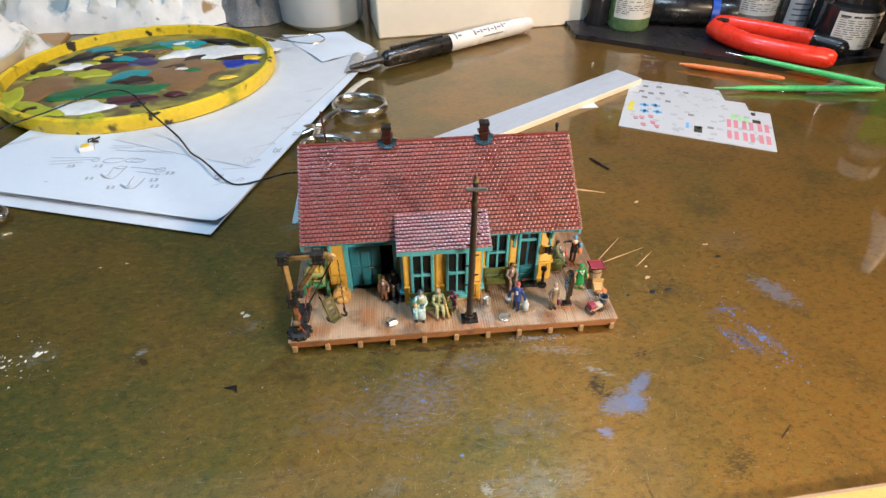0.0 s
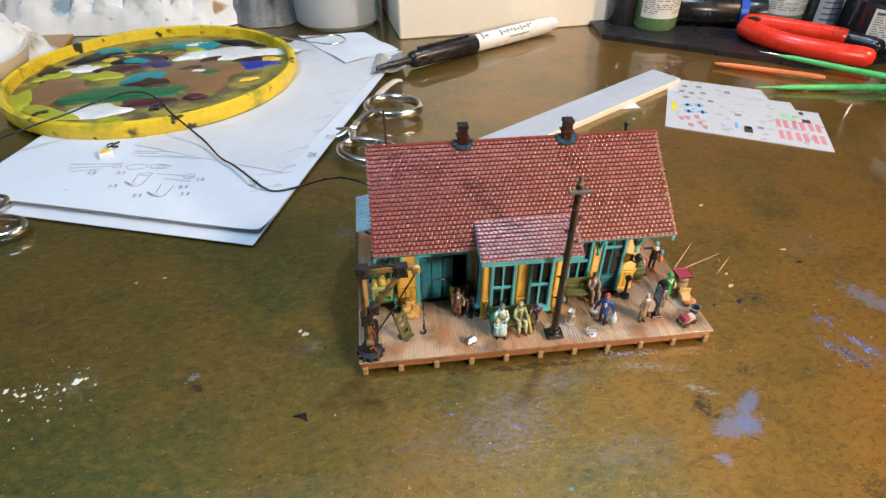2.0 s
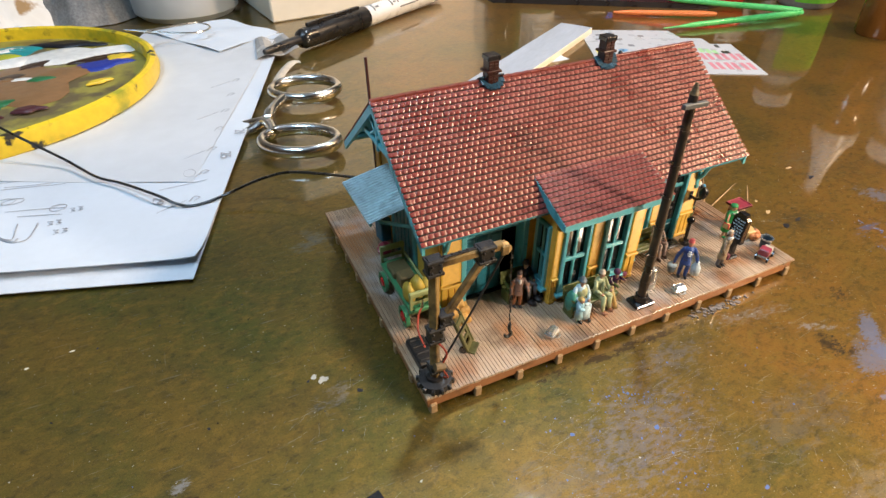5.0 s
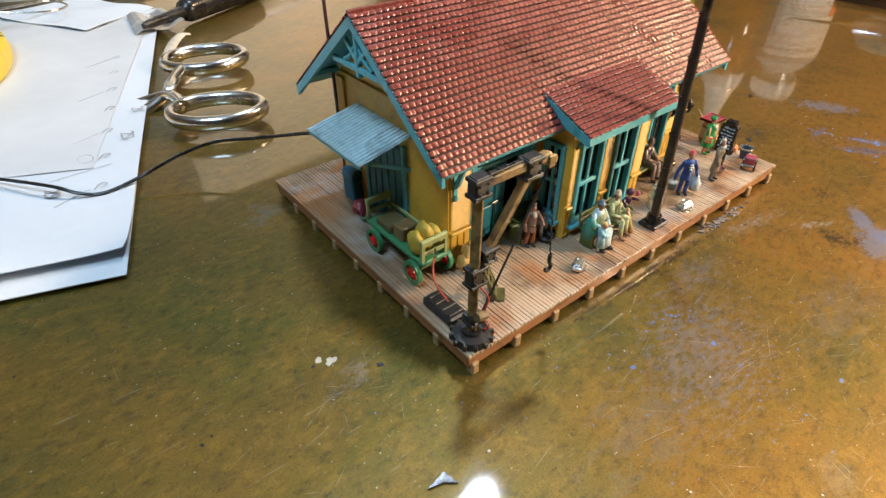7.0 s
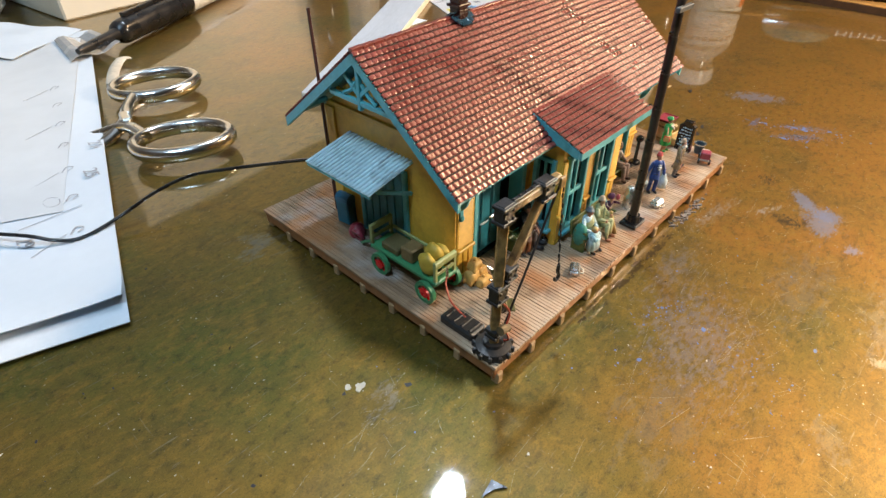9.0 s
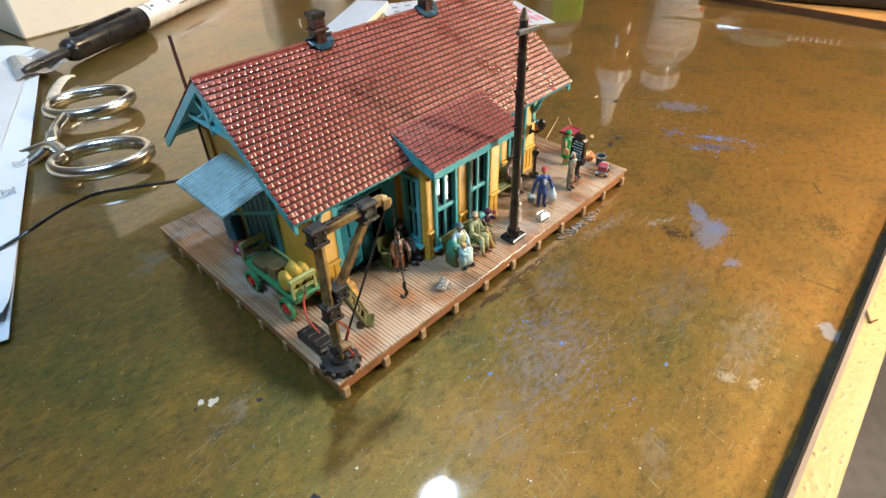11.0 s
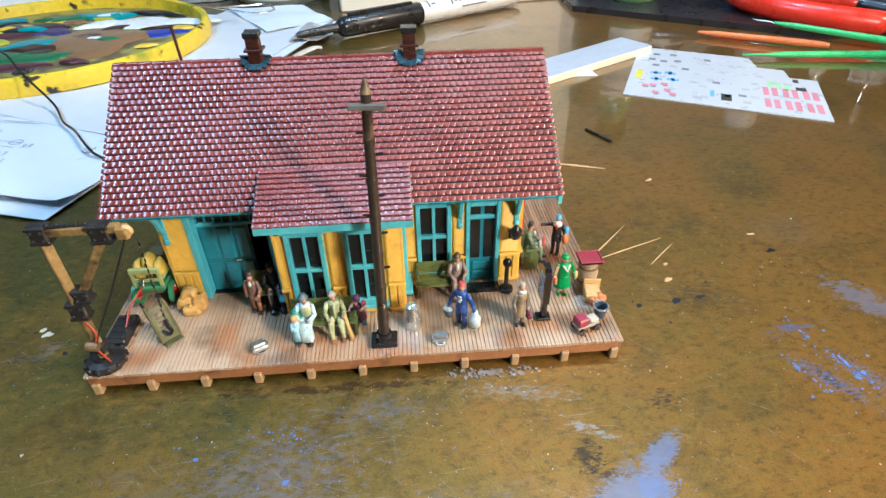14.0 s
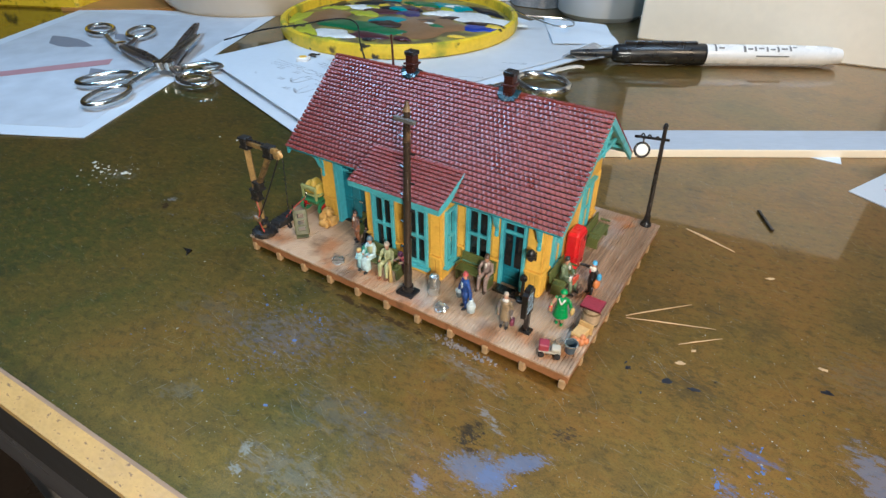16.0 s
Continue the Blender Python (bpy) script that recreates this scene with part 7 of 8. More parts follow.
for x, y, rz in ((43.9, 36.6, 10), (46.4, 35.6, 25)):
    b = bottle("small_bottle", x, y, TZ, rz, 1.25, 6.0, DARK_GLASS, BLACK_PLASTIC, "small dark bottle with a grey-blue printed label", sleeve=False)
    s = part("label", wrapped(B(), 1.26, 0.5, 4.0, -170, -10), GREY_LABEL, b, "grey-blue printed label")
    bm = B()
    for k in range(6):
        wrapped(bm, 1.268, 3.6 - 0.5 * k, 3.72 - 0.5 * k, -150, -70 - 8 * (k % 3), 6)
    tagged(part("writing_bars", bm, LABEL_INK, s), kind="stuff")
bottle("lime_bottle", 47.2, 25.2, 0, 25, 2.3, 9.0, CLEAR, WHITE_PLASTIC, "clear bottle with a bright lime green label", sleeve=False)
part("label", wrapped(B(), 2.33, 0.5, 5.2, -190, 20), LIME_PLASTIC, bpy.data.objects["lime_bottle"], "lime green label")
bottle("nozzle_bottle", 44.2, 16.6, 0, 10, 1.7, 8.8, AMBER, WHITE_PLASTIC, "amber bottle with a long white nozzle", neck=0.75, sleeve=False)
part("nozzle", lathe(B(), [(0, 13.4), (0.45, 13.4), (0.75, 11.0), (1.35, 8.8), (0, 8.8)], 18), WHITE_PLASTIC, bpy.data.objects["nozzle_bottle"], smooth=35)
bottle("solvent_bottle", 47.8, 13.6, 0, -28, 2.5, 9.6, CLEAR, WHITE_PLASTIC, "clear solvent bottle with label and orange warning square", neck=0.55, mark=ORANGE_MARK)
bottle("squat_jar", 51.0, 7.0, 0.506, 0, 2.4, 4.2, BLUE_GREEN, BLUE_GREEN, "squat blue-grey jar beside the cutting board", "jar", 0.9, 0.25, sleeve=False)

torch = thing("black_flashlight", (34.4, 39.2, TZ + 1.35), -18, "black cylinder lying down with a blue ring", "flashlight")
part("body", lathe(B(), [(0, -3.6), (1.20, -3.6), (1.32, -3.2), (1.32, 1.8), (1.2, 2.0), (1.2, 2.8), (1.32, 3.0), (1.32, 4.4), (1.0, 4.5), (0, 4.5)], 24, (0, 0, 0), mat4(ry=90)), BLACK_PLASTIC, torch, smooth=35)
part("ring", lathe(B(), [(1.22, 2.05), (1.36, 2.05), (1.36, 2.75), (1.22, 2.75)], 24, (0, 0, 0), mat4(ry=90)), surf("blue_ring", (0.02, 0.08, 0.45), 0.35), torch, smooth=35)

pliers = thing("pliers", (39, 31, 0), 0, "pliers with thick red rubber grips and dark jaws", "pliers", drawn_in_place=True)
part("grip", tube(B(), spline([(35.2, 34.7, 1.5), (36.0, 35.3, 1.7), (38.6, 33.6, 1.6), (40.8, 32.1, 1.5), (42.2, 31.0, 1.4)], 6), [0.45] + [0.68] * 23 + [0.62], 12, flat=1.15), RED_GRIP, pliers, smooth=60)
part("grip", tube(B(), spline([(35.1, 35.0, 1.5), (35.3, 33.4, 1.4), (36.6, 30.9, 1.25), (39.0, 28.7, 1.15), (41.9, 27.0, 1.0)], 6), [0.5] + [0.82] * 22 + [0.75, 0.5], 12), RED_GRIP, pliers, smooth=60)
part("grip_end", tube(B(), spline([(41.6, 31.5, 1.45), (42.6, 30.6, 1.35), (43.6, 29.2, 1.25), (43.9, 28.5, 1.15)], 5), [0.62] * 6 + [0.66] * 6 + [0.6, 0.5, 0.4, 0.25], 12), BLACK_PLASTIC, pliers, "black grip end", smooth=60)
part("pivot", lathe(B(), [(0, 0.0), (0.55, 0.0), (0.6, 0.15), (0, 0.25)], 14, (35.6, 34.6, 2.15)), BLACK, pliers, smooth=40)


def stick(name, p, q, r, material, label, tip=None):
    p, q = Vector(p), Vector(q)
    d = (q - p).normalized()
    s = thing(name, tuple(p), 0, label, "stick", drawn_in_place=True)
    part("shaft", tube(B(), [p, p + d * 1.2, p + (q - p) * 0.8, q - d * 0.6, q], [r * 0.35, r * 0.8, r, r * 0.9, r * 0.7], 10), material, s, smooth=50)
    if tip:
        part("tip", tube(B(), [p - d * 1.4, p - d * 0.6, p + d * 0.3], [r * 0.15, r * 0.3, r * 0.36], 8), tip, s, smooth=50)


MINT = surf("green_plastic_stick", (0.10, 0.50, 0.15), 0.3, vary=0.06)
stick("applicator_stick", (31.6, 23.9, 0.30), (42.9, 22.2, 0.40), 0.25, MINT, "bright green plastic applicator stick", MINT)
stick("applicator_stick", (35.2, 29.4, 0.74), (43.2, 22.5, 0.45), 0.25, MINT, "bright green plastic applicator stick beside the board", CHROME)
stick("orange_stick", (29.7, 29.4, 0.30), (36.7, 25.2, 0.30), 0.24, surf("orange_wood_stick", (0.72, 0.20, 0.05), 0.4, vary=0.12), "orange wooden stick pointed at both ends")
stick("blue_stick", (43.8, 18.2, 0.30), (45.2, 10.9, 0.30), 0.18, surf("blue_stick_paint", (0.04, 0.28, 0.55), 0.4), "thin blue stick beside the cutting board")

# ---- cutting board with a knife at the side ----
board = thing("cutting_board", (52, 2, 0), 0, "orange-brown wooden board with a dark edge", "board", drawn_in_place=True)
part("plank", prism(B(), [(41.8, 9.3), (41.5, -6.2), (60, -9.0), (66, 11.0)], 0.5, mat4(0, 0, 0.004)), surf("orange_brown_wood", (0.42, 0.20, 0.045), 0.45, vary=0.15, stretch=(1, 0.2, 1)), board)
knife = thing("hobby_knife", (42.0, 5.3, 1.29), -72, "hobby knife with a black handle and steel collar", "knife")
part("handle", lathe(B(), [(0, -0.5), (0.62, -0.5), (0.66, 0.5), (0.78, 2.5), (0.78, 10.0), (0.6, 10.6), (0, 10.6)], 18, (0, 0, 0), mat4(ry=90)), BLACK_PLASTIC, knife, smooth=35)
part("collar", lathe(B(), [(0, -2.2), (0.50, -2.2), (0.60, -1.6), (0.60, -0.5), (0, -0.5)], 18, (0, 0, 0), mat4(ry=90)), CHROME, knife, smooth=35)
part("board_edge", prism(B(), [(41.78, 9.3), (41.48, -6.2), (41.42, -6.2), (41.72, 9.3)], 0.46, mat4(0, 0, 0.006)), surf("dark_board_edge", (0.06, 0.025, 0.008), 0.5, vary=0.4, grain=300), board, "dark strip along the edge")
part("blade", prism(B(), [(-2.2, 0.45), (-5.0, 0.15), (-6.2, -0.25), (-2.2, -0.45)], 0.06, mat4(0, 0, -0.03)), CHROME, knife)
KNIFE_PRINT = surf("pale_knife_print", (0.42, 0.42, 0.40), 0.5, bump=0)
for k in range(4):  # a worn maker's mark: uprights joined by thin slanting bars
    x = 2.7 + k * 0.86
    printed_bar(x, x + 0.12, -72, -26, 0.788, KNIFE_PRINT, knife)
    printed_bar(x + 0.12, x + 0.5, -52 + 10 * (k % 2), -44 + 10 * (k % 2), 0.788, KNIFE_PRINT, knife)
    printed_bar(x + 0.5, x + 0.62, -72, -26, 0.788, KNIFE_PRINT, knife)
solo("chrome_clamp", tube(B(), spline([(0, 0, 0.5), (1.5, 0.8, 0.9), (3.5, 0.6, 1.0), (6, 0.2, 0.8)], 5), 0.55, 10), CHROME, "bright chrome clamp lying on the board", "clamp", (51.5, 6.6, 0.51), -40, smooth=60)

# ---- forceps on the printed sheet ----
def forceps(bow_a, bow_b, pivot, tip, label, wide=1.0, grip=CHROME):
    """Two crossed arms: each runs from a finger bow through the pivot to the tip."""
    f = thing("forceps", (*pivot, 0.12), 0, label, "forceps", "forceps", drawn_in_place=True)
    px, pt = Vector((*pivot, 0.75)), Vector((*tip, 0.95))
    for s, c in ((-1, Vector((*bow_a, 0.45))), (1, Vector((*bow_b, 0.45)))):
        ahead = px - c
        ahead.z = 0
        dist = ahead.length
        ahead.normalize()
        side = Vector((-ahead.y, ahead.x, 0)) * s
        ring = [c + ahead * (1.75 * wide * math.cos(a)) + side * (1.05 * wide * math.sin(a)) for a in [k * math.pi / 4 for k in range(8)]]
        bow([tuple(q) for q in ring], f, r=0.17)
        start = c + ahead * 1.75 * wide
        mid = c + ahead * (dist * 0.65) + side * 0.18 + Vector((0, 0, 0.12))
        part("arm", tube(B(), spline([tuple(start), tuple(mid), tuple(px - side * 0.05)], 6), 0.18, 8, flat=0.8), grip, f, smooth=60)
        blade = pt - px
        off = Vector((-blade.y, blade.x, 0)).normalized() * s
        part("jaw", tube(B(), spline([tuple(px + off * 0.08), tuple(px + blade * 0.5 + off * 0.30), tuple(pt + off * 0.12)], 4), [0.26, 0.26, 0.25, 0.24, 0.23, 0.21, 0.19, 0.16, 0.11], 8), grip, f, smooth=60)
    part("pivot", lathe(B(), [(0, 0.5), (0.36, 0.5), (0.38, 1.1), (0, 1.16)], 12, (pivot[0], pivot[1], 0)), CHROME, f, smooth=40)


GUNMETAL = surf("dull_gunmetal", (0.16, 0.14, 0.13), 0.32, metal=0.8, vary=0.3)
forceps((-23.6, 8.0), (-20.4, 6.2), (-22.0, 11.2), (-25.9, 17.6), "chrome locking forceps on the printed sheet")
forceps((-20.0, 13.0), (-18.3, 11.3), (-21.4, 11.6), (-28.9, 19.8), "dull steel forceps lying over the paper edge", 0.9, GUNMETAL)
forceps((-36.2, 15.2), (-32.4, 16.6), (-28.7, 12.6), (-22.3, 11.4), "dull steel scissors lying over the forceps", 1.0, GUNMETAL)

# ---- bowl and tins at the far side ----
bowl = thing("cream_tray", (-36, 33, 0), 0, "cream curved tray holding brushes and coloured tubes", "tray")
part("wall", lathe(B(), [(0, 0.004), (8.9, 0.004), (9.6, 0.9), (9.9, 2.1), (9.6, 2.1), (9.2, 0.9), (8.6, 0.4), (0, 0.35)], 48), surf("cream_plastic", (0.66, 0.58, 0.46), 0.4, vary=0.05, grain=60), bowl, smooth=40)
rr = random.Random(9)
TUBE = [surf("tube_" + n, c, 0.45) for n, c in (("blue", (0.05, 0.12, 0.35)), ("orange", (0.65, 0.22, 0.03)), ("white", (0.65, 0.63, 0.58)), ("brown", (0.25, 0.14, 0.08)), ("green", (0.04, 0.25, 0.06)), ("black", (0.02, 0.02, 0.02)), ("grey", (0.30, 0.33, 0.38)))]
for k in range(16):
    a = rr.uniform(3.4, 6.2)
    x, y = -36 + 6.8 * math.cos(a) * rr.uniform(0.55, 1), 33 + 6.8 * math.sin(a) * rr.uniform(0.55, 1)
    t = thing("paint_tube", (x, y, 0.45), rr.uniform(0, 90), "slim coloured tube standing in the tray", "tube", "tubes in the tray")
    h = rr.uniform(6.5, 10)
    part("body", lathe(B(), [(0, 0.0), (0.55, 0.0), (0.6, 0.3), (0.6, h - 0.8), (0.3, h - 0.6), (0.3, h), (0, h)], 12, (0, 0, 0), mat4(rx=rr.uniform(-8, 2))), TUBE[k % 7], t, smooth=35)
yellow_tin = thing("yellow_box", (-57, 20, 0), 24, "bright yellow plastic box at the end of the bench", "box")
part("body", box(B(), -9, 9, -5, 5, 0.004, 6.0, 0.25), YELLOW_PLASTIC, yellow_tin)
part("lid", box(B(), -9.1, 9.1, -5.1, 5.1, 6.0, 6.8, 0.2), YELLOW_PLASTIC, yellow_tin)
setting("wood_slab", prism(B(), [(-62, 27), (-48, 18), (-25, 33), (-30, 62), (-62, 62)], 0.25, mat4(0, 0, 0.003)), surf("orange_wood_board", (0.40, 0.20, 0.05), 0.4, vary=0.15, grain=150, stretch=(0.2, 1, 1)), "orange wooden board beneath the tray", "board")

# ---- flecks, spots and smears on the bench ----
def fleck(cx, cy, r, seed, squash=0.6, turn=0.0, points=9, h=0.02):
    q = random.Random(seed)
    pts = []
    for i in range(points):
        a = 2 * math.pi * i / points
        k = r * q.uniform(0.45, 1.15)
        x, y = k * math.cos(a), squash * k * math.sin(a)
        pts.append((cx + x * math.cos(turn) - y * math.sin(turn), cy + x * math.sin(turn) + y * math.cos(turn)))
    return pts, h


def spots(name, items, material, label):
    bm = B()
    for k, (cx, cy, r, squash, turn) in enumerate(items):
        pts, h = fleck(cx, cy, r, hash((round(cx * 100), round(cy * 100))) % 9999, squash, turn, 7 if r < 0.12 else 11)
        prism(bm, pts, 0.008 if r < 0.12 else 0.012, mat4(0, 0, 0.002))
    ob = solo(name, bm, material, label, "paint spots", kind="stuff")
    return ob


def cloud(q, cx, cy, sx, sy, n, r0, r1, turn=0.0):
    out = []
    for _ in range(n):
        x, y = q.gauss(0, sx), q.gauss(0, sy)
        out.append((cx + x * math.cos(turn) - y * math.sin(turn), cy + x * math.sin(turn) + y * math.cos(turn), r0 + (r1 - r0) * q.random() ** 3, q.uniform(0.3, 1.0), q.uniform(0, 3.1)))
    return out


q = random.Random(77)
BLUE_SPOT = surf("blue_paint_spot", (0.09, 0.14, 0.33), 0.5, vary=0.3)
WHITE_SPOT = surf("white_paint_spot", (0.42, 0.40, 0.34), 0.6, vary=0.15)
BLACK_SPOT = surf("black_ink_spot", (0.012, 0.012, 0.016), 0.4)
TAN_SPOT = surf("tan_wood_sliver", (0.50, 0.33, 0.16), 0.6)
spots("blue_paint_specks", cloud(q, 19.9, -0.7, 0.9, 0.10, 46, 0.03, 0.13, -1.19) + cloud(q, 18.8, -1.4, 0.55, 0.07, 22, 0.03, 0.12, -1.30) + cloud(q, 19.6, -1.0, 0.8, 1.2, 40, 0.02, 0.07, 0.3) + cloud(q, 13.4, -3.6, 0.7, 0.5, 24, 0.02, 0.07) + cloud(q, 5.0, -2.8, 1.8, 1.5, 60, 0.012, 0.045) + cloud(q, 5.3, -1.9, 0.55, 0.28, 60, 0.015, 0.05, -0.7) + cloud(q, 4.9, -4.6, 0.5, 0.7, 26, 0.02, 0.06) + [(5.35, -2.95, 0.09, 0.8, 0.4), (6.6, -5.4, 0.08, 0.8, 0.4), (3.2, -2.2, 0.08, 0.8, 0.1)] + cloud(q, 9.0, -4.2, 2.4, 1.3, 24, 0.015, 0.05) + cloud(q, 1.5, -2.4, 1.4, 1.4, 14, 0.02, 0.05) + cloud(q, -3, -2, 4, 3, 14, 0.02, 0.05), BLUE_SPOT, "scattered dried blue paint specks on the bench")
spots("white_paint_specks", cloud(q, 6, -2, 9, 5, 260, 0.008, 0.030) + cloud(q, 8, -3.5, 3, 1.8, 120, 0.006, 0.02) + cloud(q, -11.0, 0.6, 0.9, 1.1, 40, 0.02, 0.07) + [(-2.45, 2.62, 0.17, 0.5, 0.8), (-2.25, 2.42, 0.18, 0.7, 0.2), (-0.9, -1.7, 0.05, 0.8, 0)] + cloud(q, 21, 3, 3, 3, 26, 0.02, 0.06) + cloud(q, 10.5, -0.45, 1.6, 0.25, 40, 0.012, 0.035), WHITE_SPOT, "scattered dried white paint specks on the bench")
spots("white_flakes", cloud(q, -12.0, 0.5, 0.55, 0.45, 22, 0.05, 0.13) + [(-10.6, 1.0, 0.20, 0.8, 0.3), (-10.3, 1.1, 0.09, 0.8, 0.3), (-10.1, 6.6, 0.09, 0.5, 0.2), (-8.9, 6.8, 0.10, 0.5, 0.2)], surf("white_flake", (0.66, 0.64, 0.54), 0.5, vary=0.1), "little heap of dry white paint flakes on the bench")
spots("black_ink_specks", cloud(q, -5, 3, 5, 4, 44, 0.02, 0.07) + cloud(q, 18, 3, 3, 3, 30, 0.02, 0.09) + [(16.5, 2.1, 0.20, 0.8, 0.2), (15.3, 2.0, 0.12, 0.8, 0.2), (17.3, 2.2, 0.22, 0.6, 0.4), (20.8, 4.3, 0.20, 0.6, 0.3), (-1.4, 1.6, 0.11, 0.8, 0)], BLACK_SPOT, "scattered dark ink specks on the bench")
spots("tan_slivers", [(16.66, 3.12, 0.16, 0.7, 0.3), (16.9, 3.9, 0.14, 0.5, 0.9), (20.6, 5.3, 0.16, 0.6, 0.1), (18.5, 9.5, 0.2, 0.4, 0.4)], TAN_SPOT, "small tan wood chips on the bench")
for k, (a, b, w) in enumerate((((14.45, 4.35), (16.3, 6.25), 0.05), ((14.5, 4.25), (17.3, 5.35), 0.045), ((16.4, 3.9), (17.6, 5.0), 0.04), ((14.9, 11.3), (17.0, 10.6), 0.10))):
    solo("wood_splinter", tube(B(), [(*a, 0.04), ((a[0] * 0.6 + b[0] * 0.4), (a[1] * 0.6 + b[1] * 0.4), 0.05), (*b, 0.03)], [w * 0.25, w * 0.6, w * 0.2], 5), TAN_SPOT, "thin pale wood splinter on the bench", "splinter", group="wood splinters")
for a, b, w in (((10.75, -8.86), (11.15, -8.68), 0.07), ((10.75, -8.86), (10.98, -8.98), 0.06)):
    solo("wood_splinter", tube(B(), [(*a, 0.81), (*b, 0.83)], [w * 0.6, w * 0.3], 5), surf("brown_splinter", (0.20, 0.10, 0.03), 0.6), "short brown splinter on the bench edging", "splinter", group="wood splinters")
def scratches(name, clusters, material, label, seed):
    """Hairline scratches: long thin tapering strips, most of them along one way in each cluster."""
    r, bm = random.Random(seed), B()
    for cx, cy, sx, sy, n, way, spread, long in clusters:
        for _ in range(n):
            x, y = r.gauss(cx, sx), r.gauss(cy, sy)
            if y > -0.15 and -0.2 < x < 14.2:
                continue
            a, half, w = radians(r.gauss(way, spread)), 0.5 * long * r.uniform(0.3, 1.5), r.uniform(0.0015, 0.0045)
            bend = r.uniform(-0.05, 0.05) * half
            d, o = Vector((math.cos(a), math.sin(a), 0)), Vector((-math.sin(a), math.cos(a), 0))
            c, z = Vector((x, y, 0)), Vector((0, 0, 0.006))
            p, m, q = c - d * half + z, c + o * bend + z, c + d * half + z
            vs = [bm.verts.new(v) for v in (p, m - o * w, q, m + o * w)]
            bm.faces.new(vs)
    return solo(name, bm, material, label, "scratches", kind="stuff")


scratches("pale_scratches", ((7.5, -3.8, 2.2, 1.3, 45, -28, 12, 1.1), (6.0, -2.4, 2.8, 1.0, 30, 8, 10, 1.2), (14.5, -2.0, 1.8, 1.4, 40, -35, 14, 0.6), (9.5, -6.3, 1.8, 0.8, 30, 60, 18, 0.6), (-4.0, -1.5, 3.5, 2.5, 36, 25, 30, 0.9), (-1.9, 1.2, 0.9, 0.6, 30, 30, 35, 0.5), (17, 6, 3, 3, 26, -30, 25, 1.2), (16.5, 13.5, 2.0, 2.0, 40, -25, 30, 1.0), (20.5, 17.5, 2.5, 2.0, 36, 10, 35, 0.8), (15.5, 3.2, 1.0, 1.2, 30, -30, 20, 0.7), (21, 1, 3, 3, 24, -40, 15, 1.0), (3, -6, 3, 1.0, 24, 75, 20, 0.6)), surf("pale_scratch", (0.26, 0.24, 0.18), 0.5, vary=0.3), "hairline pale scratches in the bench varnish", 61)
scratches("dark_scratches", ((14.5, -6.6, 1.8, 0.8, 10, 60, 20, 0.5), (11.5, -6.5, 1.2, 0.8, 8, -50, 12, 1.0), (17, -3.5, 2, 1.5, 14, -15, 30, 0.5), (-6, 3, 3, 3, 12, 10, 60, 0.3), (16, 11, 2, 3, 10, 20, 60, 0.4)), surf("dark_scratch", (0.02, 0.016, 0.008), 0.6), "short dark scratches in the bench varnish", 62)
solo("black_chip", prism(B(), [(-0.28, 0.06), (0.18, 0.16), (0.26, -0.20), (0.05, -0.02)], 0.06), BLACK, "small black plastic chip on the bench", "chip", (-2.12, -1.66, 0.004))
solo("dark_sliver", beam(B(), (-0.38, 0.72, 0.06), (0.40, -0.75, 0.06), 0.14, 0.10, 0.02), BLACK, "dark plastic sliver on the bench", "sliver", (17.7, 13.9, 0.004))
glue = B()
for k, (cx, cy, r, sq, tn) in enumerate(cloud(q, 10.35, -0.24, 0.55, 0.09, 90, 0.03, 0.12)):
    pts, h = fleck(cx, cy, r, 300 + k, 0.7, tn, 9)
    prism(glue, pts, 0.015 + 0.04 * q.random(), mat4(0, 0, 0.004))
solo("dried_glue", glue, surf("dried_clear_glue", (0.20, 0.17, 0.15), 0.06, vary=0.4, grain=1200, bump=0.8), "crusted patch of dried clear glue before the platform", "glue", kind="stuff")
solo("floor_cable", tube(B(), spline([(104, -11, FLOOR_Z + 0.8), (105.5, -16.5, FLOOR_Z + 0.8), (113, -18.5, FLOOR_Z + 0.8), (127, -16, FLOOR_Z + 0.8), (146, -16, FLOOR_Z + 0.8), (175, -22, FLOOR_Z + 0.8)], 6), 0.7, 8), BLACK_PLASTIC, "black cable lying on the floor", "cable", smooth=60)

# ---- pieces: planks of the platform, shingles of the roofs ----
PLANKS = 128
pw = DECK_W / PLANKS
plank_mesh = piece_mesh("plank", box(B(), -pw * 0.463, pw * 0.463, -DECK_D / 2, DECK_D / 2, -0.09, 0, 0.010), DECK)
rng = random.Random(5)
for i in range(PLANKS):
    shared("plank", plank_mesh, platform, place(pw * (i + 0.5) - 7, DECK_D / 2 - 5 + rng.uniform(-0.012, 0.012), DECK_Z + rng.uniform(-0.014, 0.0)))


def shingle(w, l):
    """A domed shingle that lies on the slope: x across, y up the slope, z off the roof; thick at its lower end."""
    xs = [k * w * 0.494 for k in (-1, -0.78, 0, 0.78, 1)]
    arch = [-0.010, -0.001, 0.0, -0.001, -0.010]
    dip = [0.012, 0.002, 0.0, 0.002, 0.012]
    verts = [(x, 0.02 + d, -0.03) for x, d in zip(xs, dip)]
    verts += [(x, d, 0.068 + h) for x, h, d in zip(xs, arch, dip)]
    verts += [(x, 0.012 + d, 0.078 + h) for x, h, d in zip(xs, arch, dip)]
    verts += [(x, l * 0.72, 0.070 + h * 0.9) for x, h in zip(xs, arch)]
    verts += [(x, l * 0.75, -0.03) for x in xs]
    faces = [(5 * r + i, 5 * r + i + 1, 5 * r + i + 6, 5 * r + i + 5) for r in range(4) for i in range(4)]
    return verts, faces


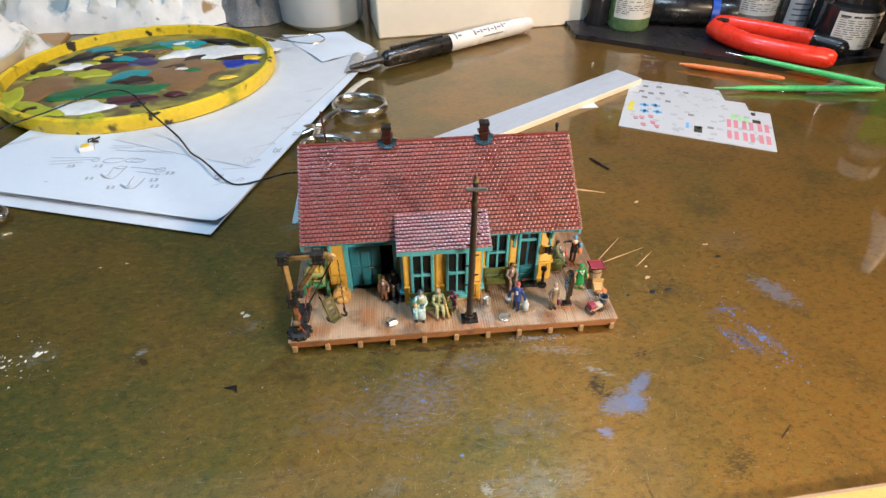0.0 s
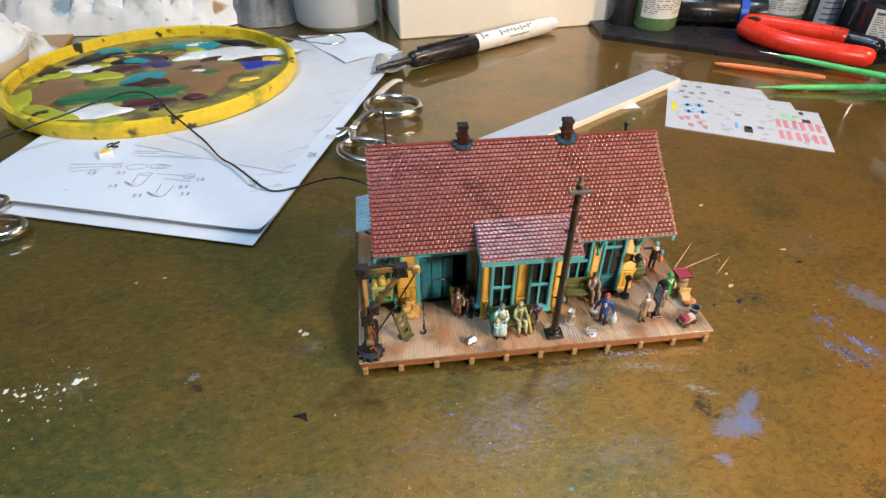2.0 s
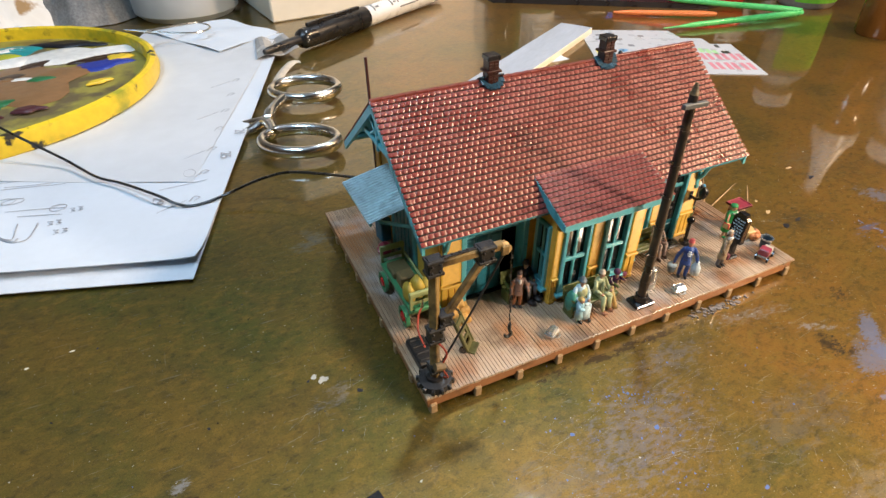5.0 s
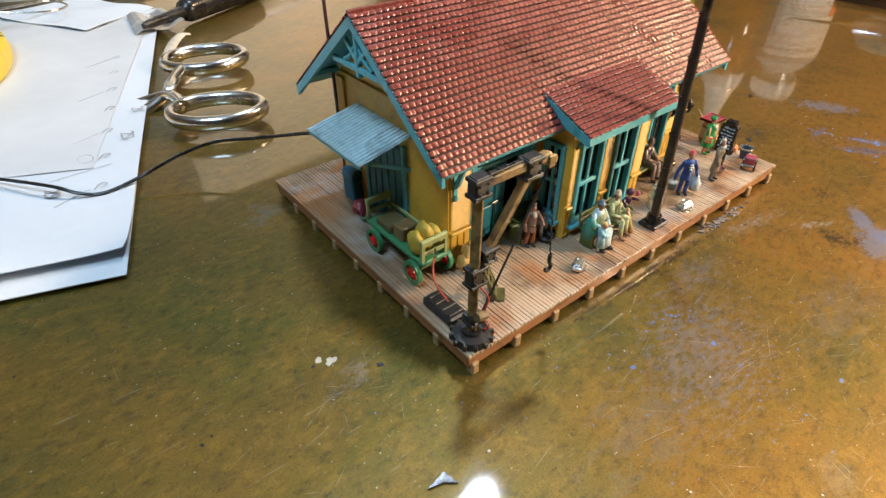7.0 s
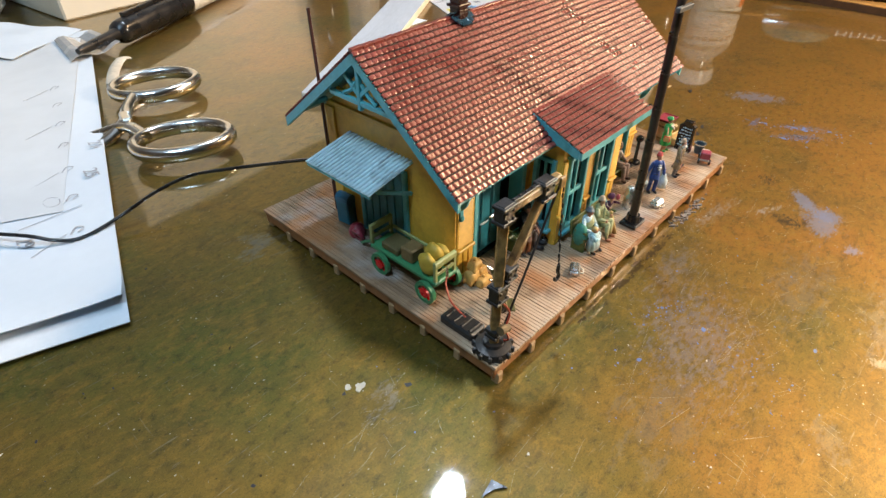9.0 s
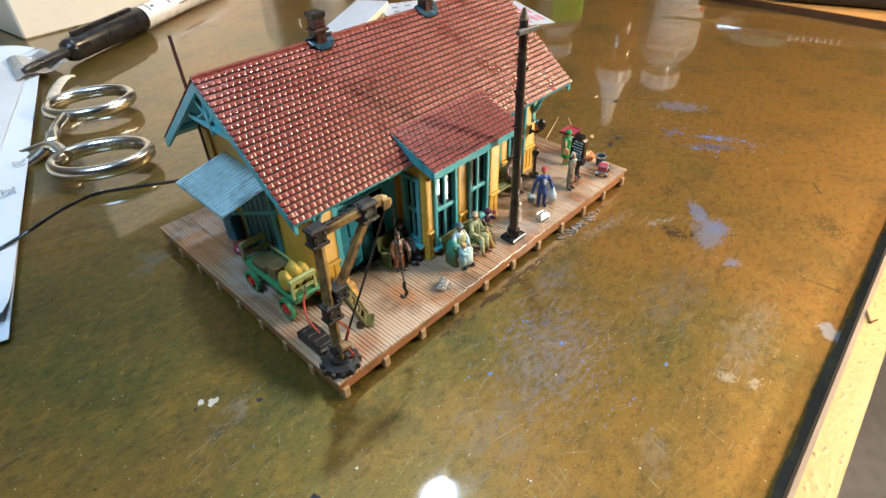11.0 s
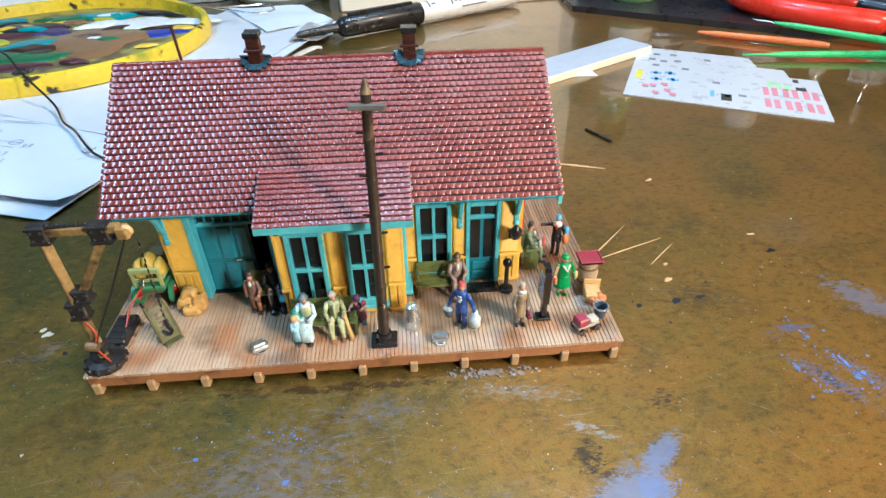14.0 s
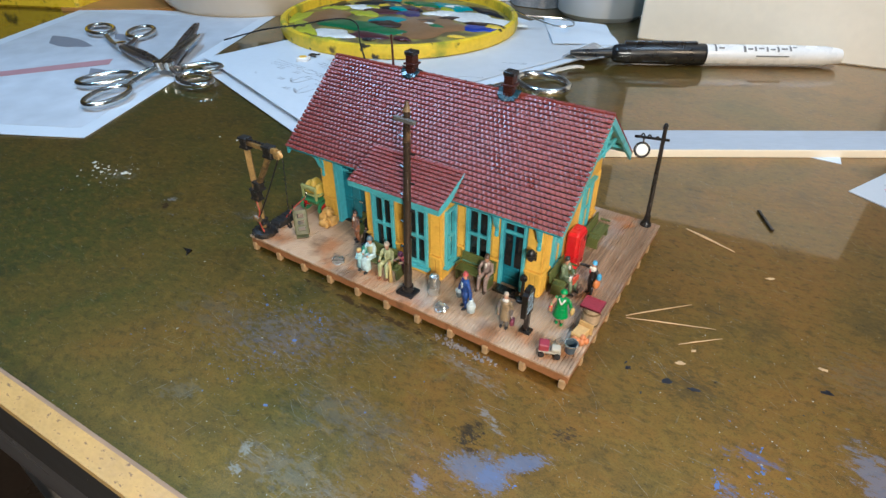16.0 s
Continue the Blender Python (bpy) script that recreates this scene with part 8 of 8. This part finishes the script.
def shingles(x0, x1, y0, z0, y1, z1, rows, cols, parent, near, seed):
    """Courses of shingles from eave to ridge; those within near become pieces, the rest one field."""
    up = Vector((0, y1 - y0, z1 - z0))
    length = up.length
    up.normalize()
    off = Vector((1, 0, 0)).cross(up) * (1 if y1 > y0 else -1)
    l, w = length / rows, (x1 - x0) / cols
    verts, faces = shingle(w, l)
    turn = Matrix((Vector((1, 0, 0)), up, off)).transposed().to_4x4()
    r = random.Random(seed)
    me = bpy.data.meshes.new("shingle")
    me.from_pydata([(a * U, b * U, c * U) for a, b, c in verts], [], faces)
    me.materials.append(ROOF_RED)
    me.shade_smooth()
    me.set_sharp_from_angle(angle=radians(40))
    base = BASE[parent.name]
    fv, ff, made = [], [], 0
    for i in range(rows):
        shift = 0.5 if i % 2 else 0.0
        for j in range(cols + (1 if i % 2 else 0)):
            x = x0 + w * (j + 0.5 - shift)
            x = min(max(x, x0 + w * 0.5), x1 - w * 0.5)
            p = Vector((x + r.uniform(-0.006, 0.006), y0, z0)) + up * (l * i + r.uniform(-0.005, 0.005)) + off * r.uniform(-0.050, -0.038)
            m = Matrix.Translation(p - base) @ turn @ pose(0, 0, 0, r.uniform(-0.5, 0.5), r.uniform(-0.7, 0.7), r.uniform(-0.3, 0.3))
            if made < 300 and near(x, i):
                made += 1
                mm = m.copy()
                mm.translation = mm.translation * U
                shared("shingle", me, parent, mm)
            else:
                k = len(fv)
                fv += [tuple((m @ Vector(v)) * U) for v in verts]
                ff += [tuple(k + q for q in f) for f in faces]
    field = bpy.data.meshes.new("shingle_field")
    field.from_pydata(fv, [], ff)
    field.materials.append(ROOF_FIELD)
    field.shade_smooth()
    field.set_sharp_from_angle(angle=radians(40))
    ob = new("shingle_field", field)
    ob.parent = parent
    tagged(ob, kind="stuff")


shingles(RX0 - 0.02, RX1 + 0.03, EAVE_Y - 0.05, EAVE_Z - 0.04, RIDGE_Y, RIDGE_Z, 25, 66, roof, lambda x, i: x < 4.4 and i < 15, 1)
shingles(RX0, RX1, 2 * RIDGE_Y - EAVE_Y + 0.05, EAVE_Z - 0.04, RIDGE_Y, RIDGE_Z, 25, 66, roof, lambda x, i: False, 2)
shingles(BR["x0"], BR["x1"], BR["y0"] - 0.04, BR["z0"] - 0.02, BR["y1"], BR["z1"], 11, 22, bay_roof, lambda x, i: True, 3)
ridge_bm = B()
for i in range(34):
    x0 = RX0 + (RX1 - RX0) * i / 34
    beam(ridge_bm, (x0, RIDGE_Y, RIDGE_Z + 0.0), (x0 + 0.335, RIDGE_Y, RIDGE_Z + 0.015), 0.14, 0.08, 0.01)
tagged(part("ridge_cap", ridge_bm, ROOF_FIELD, roof), kind="stuff")
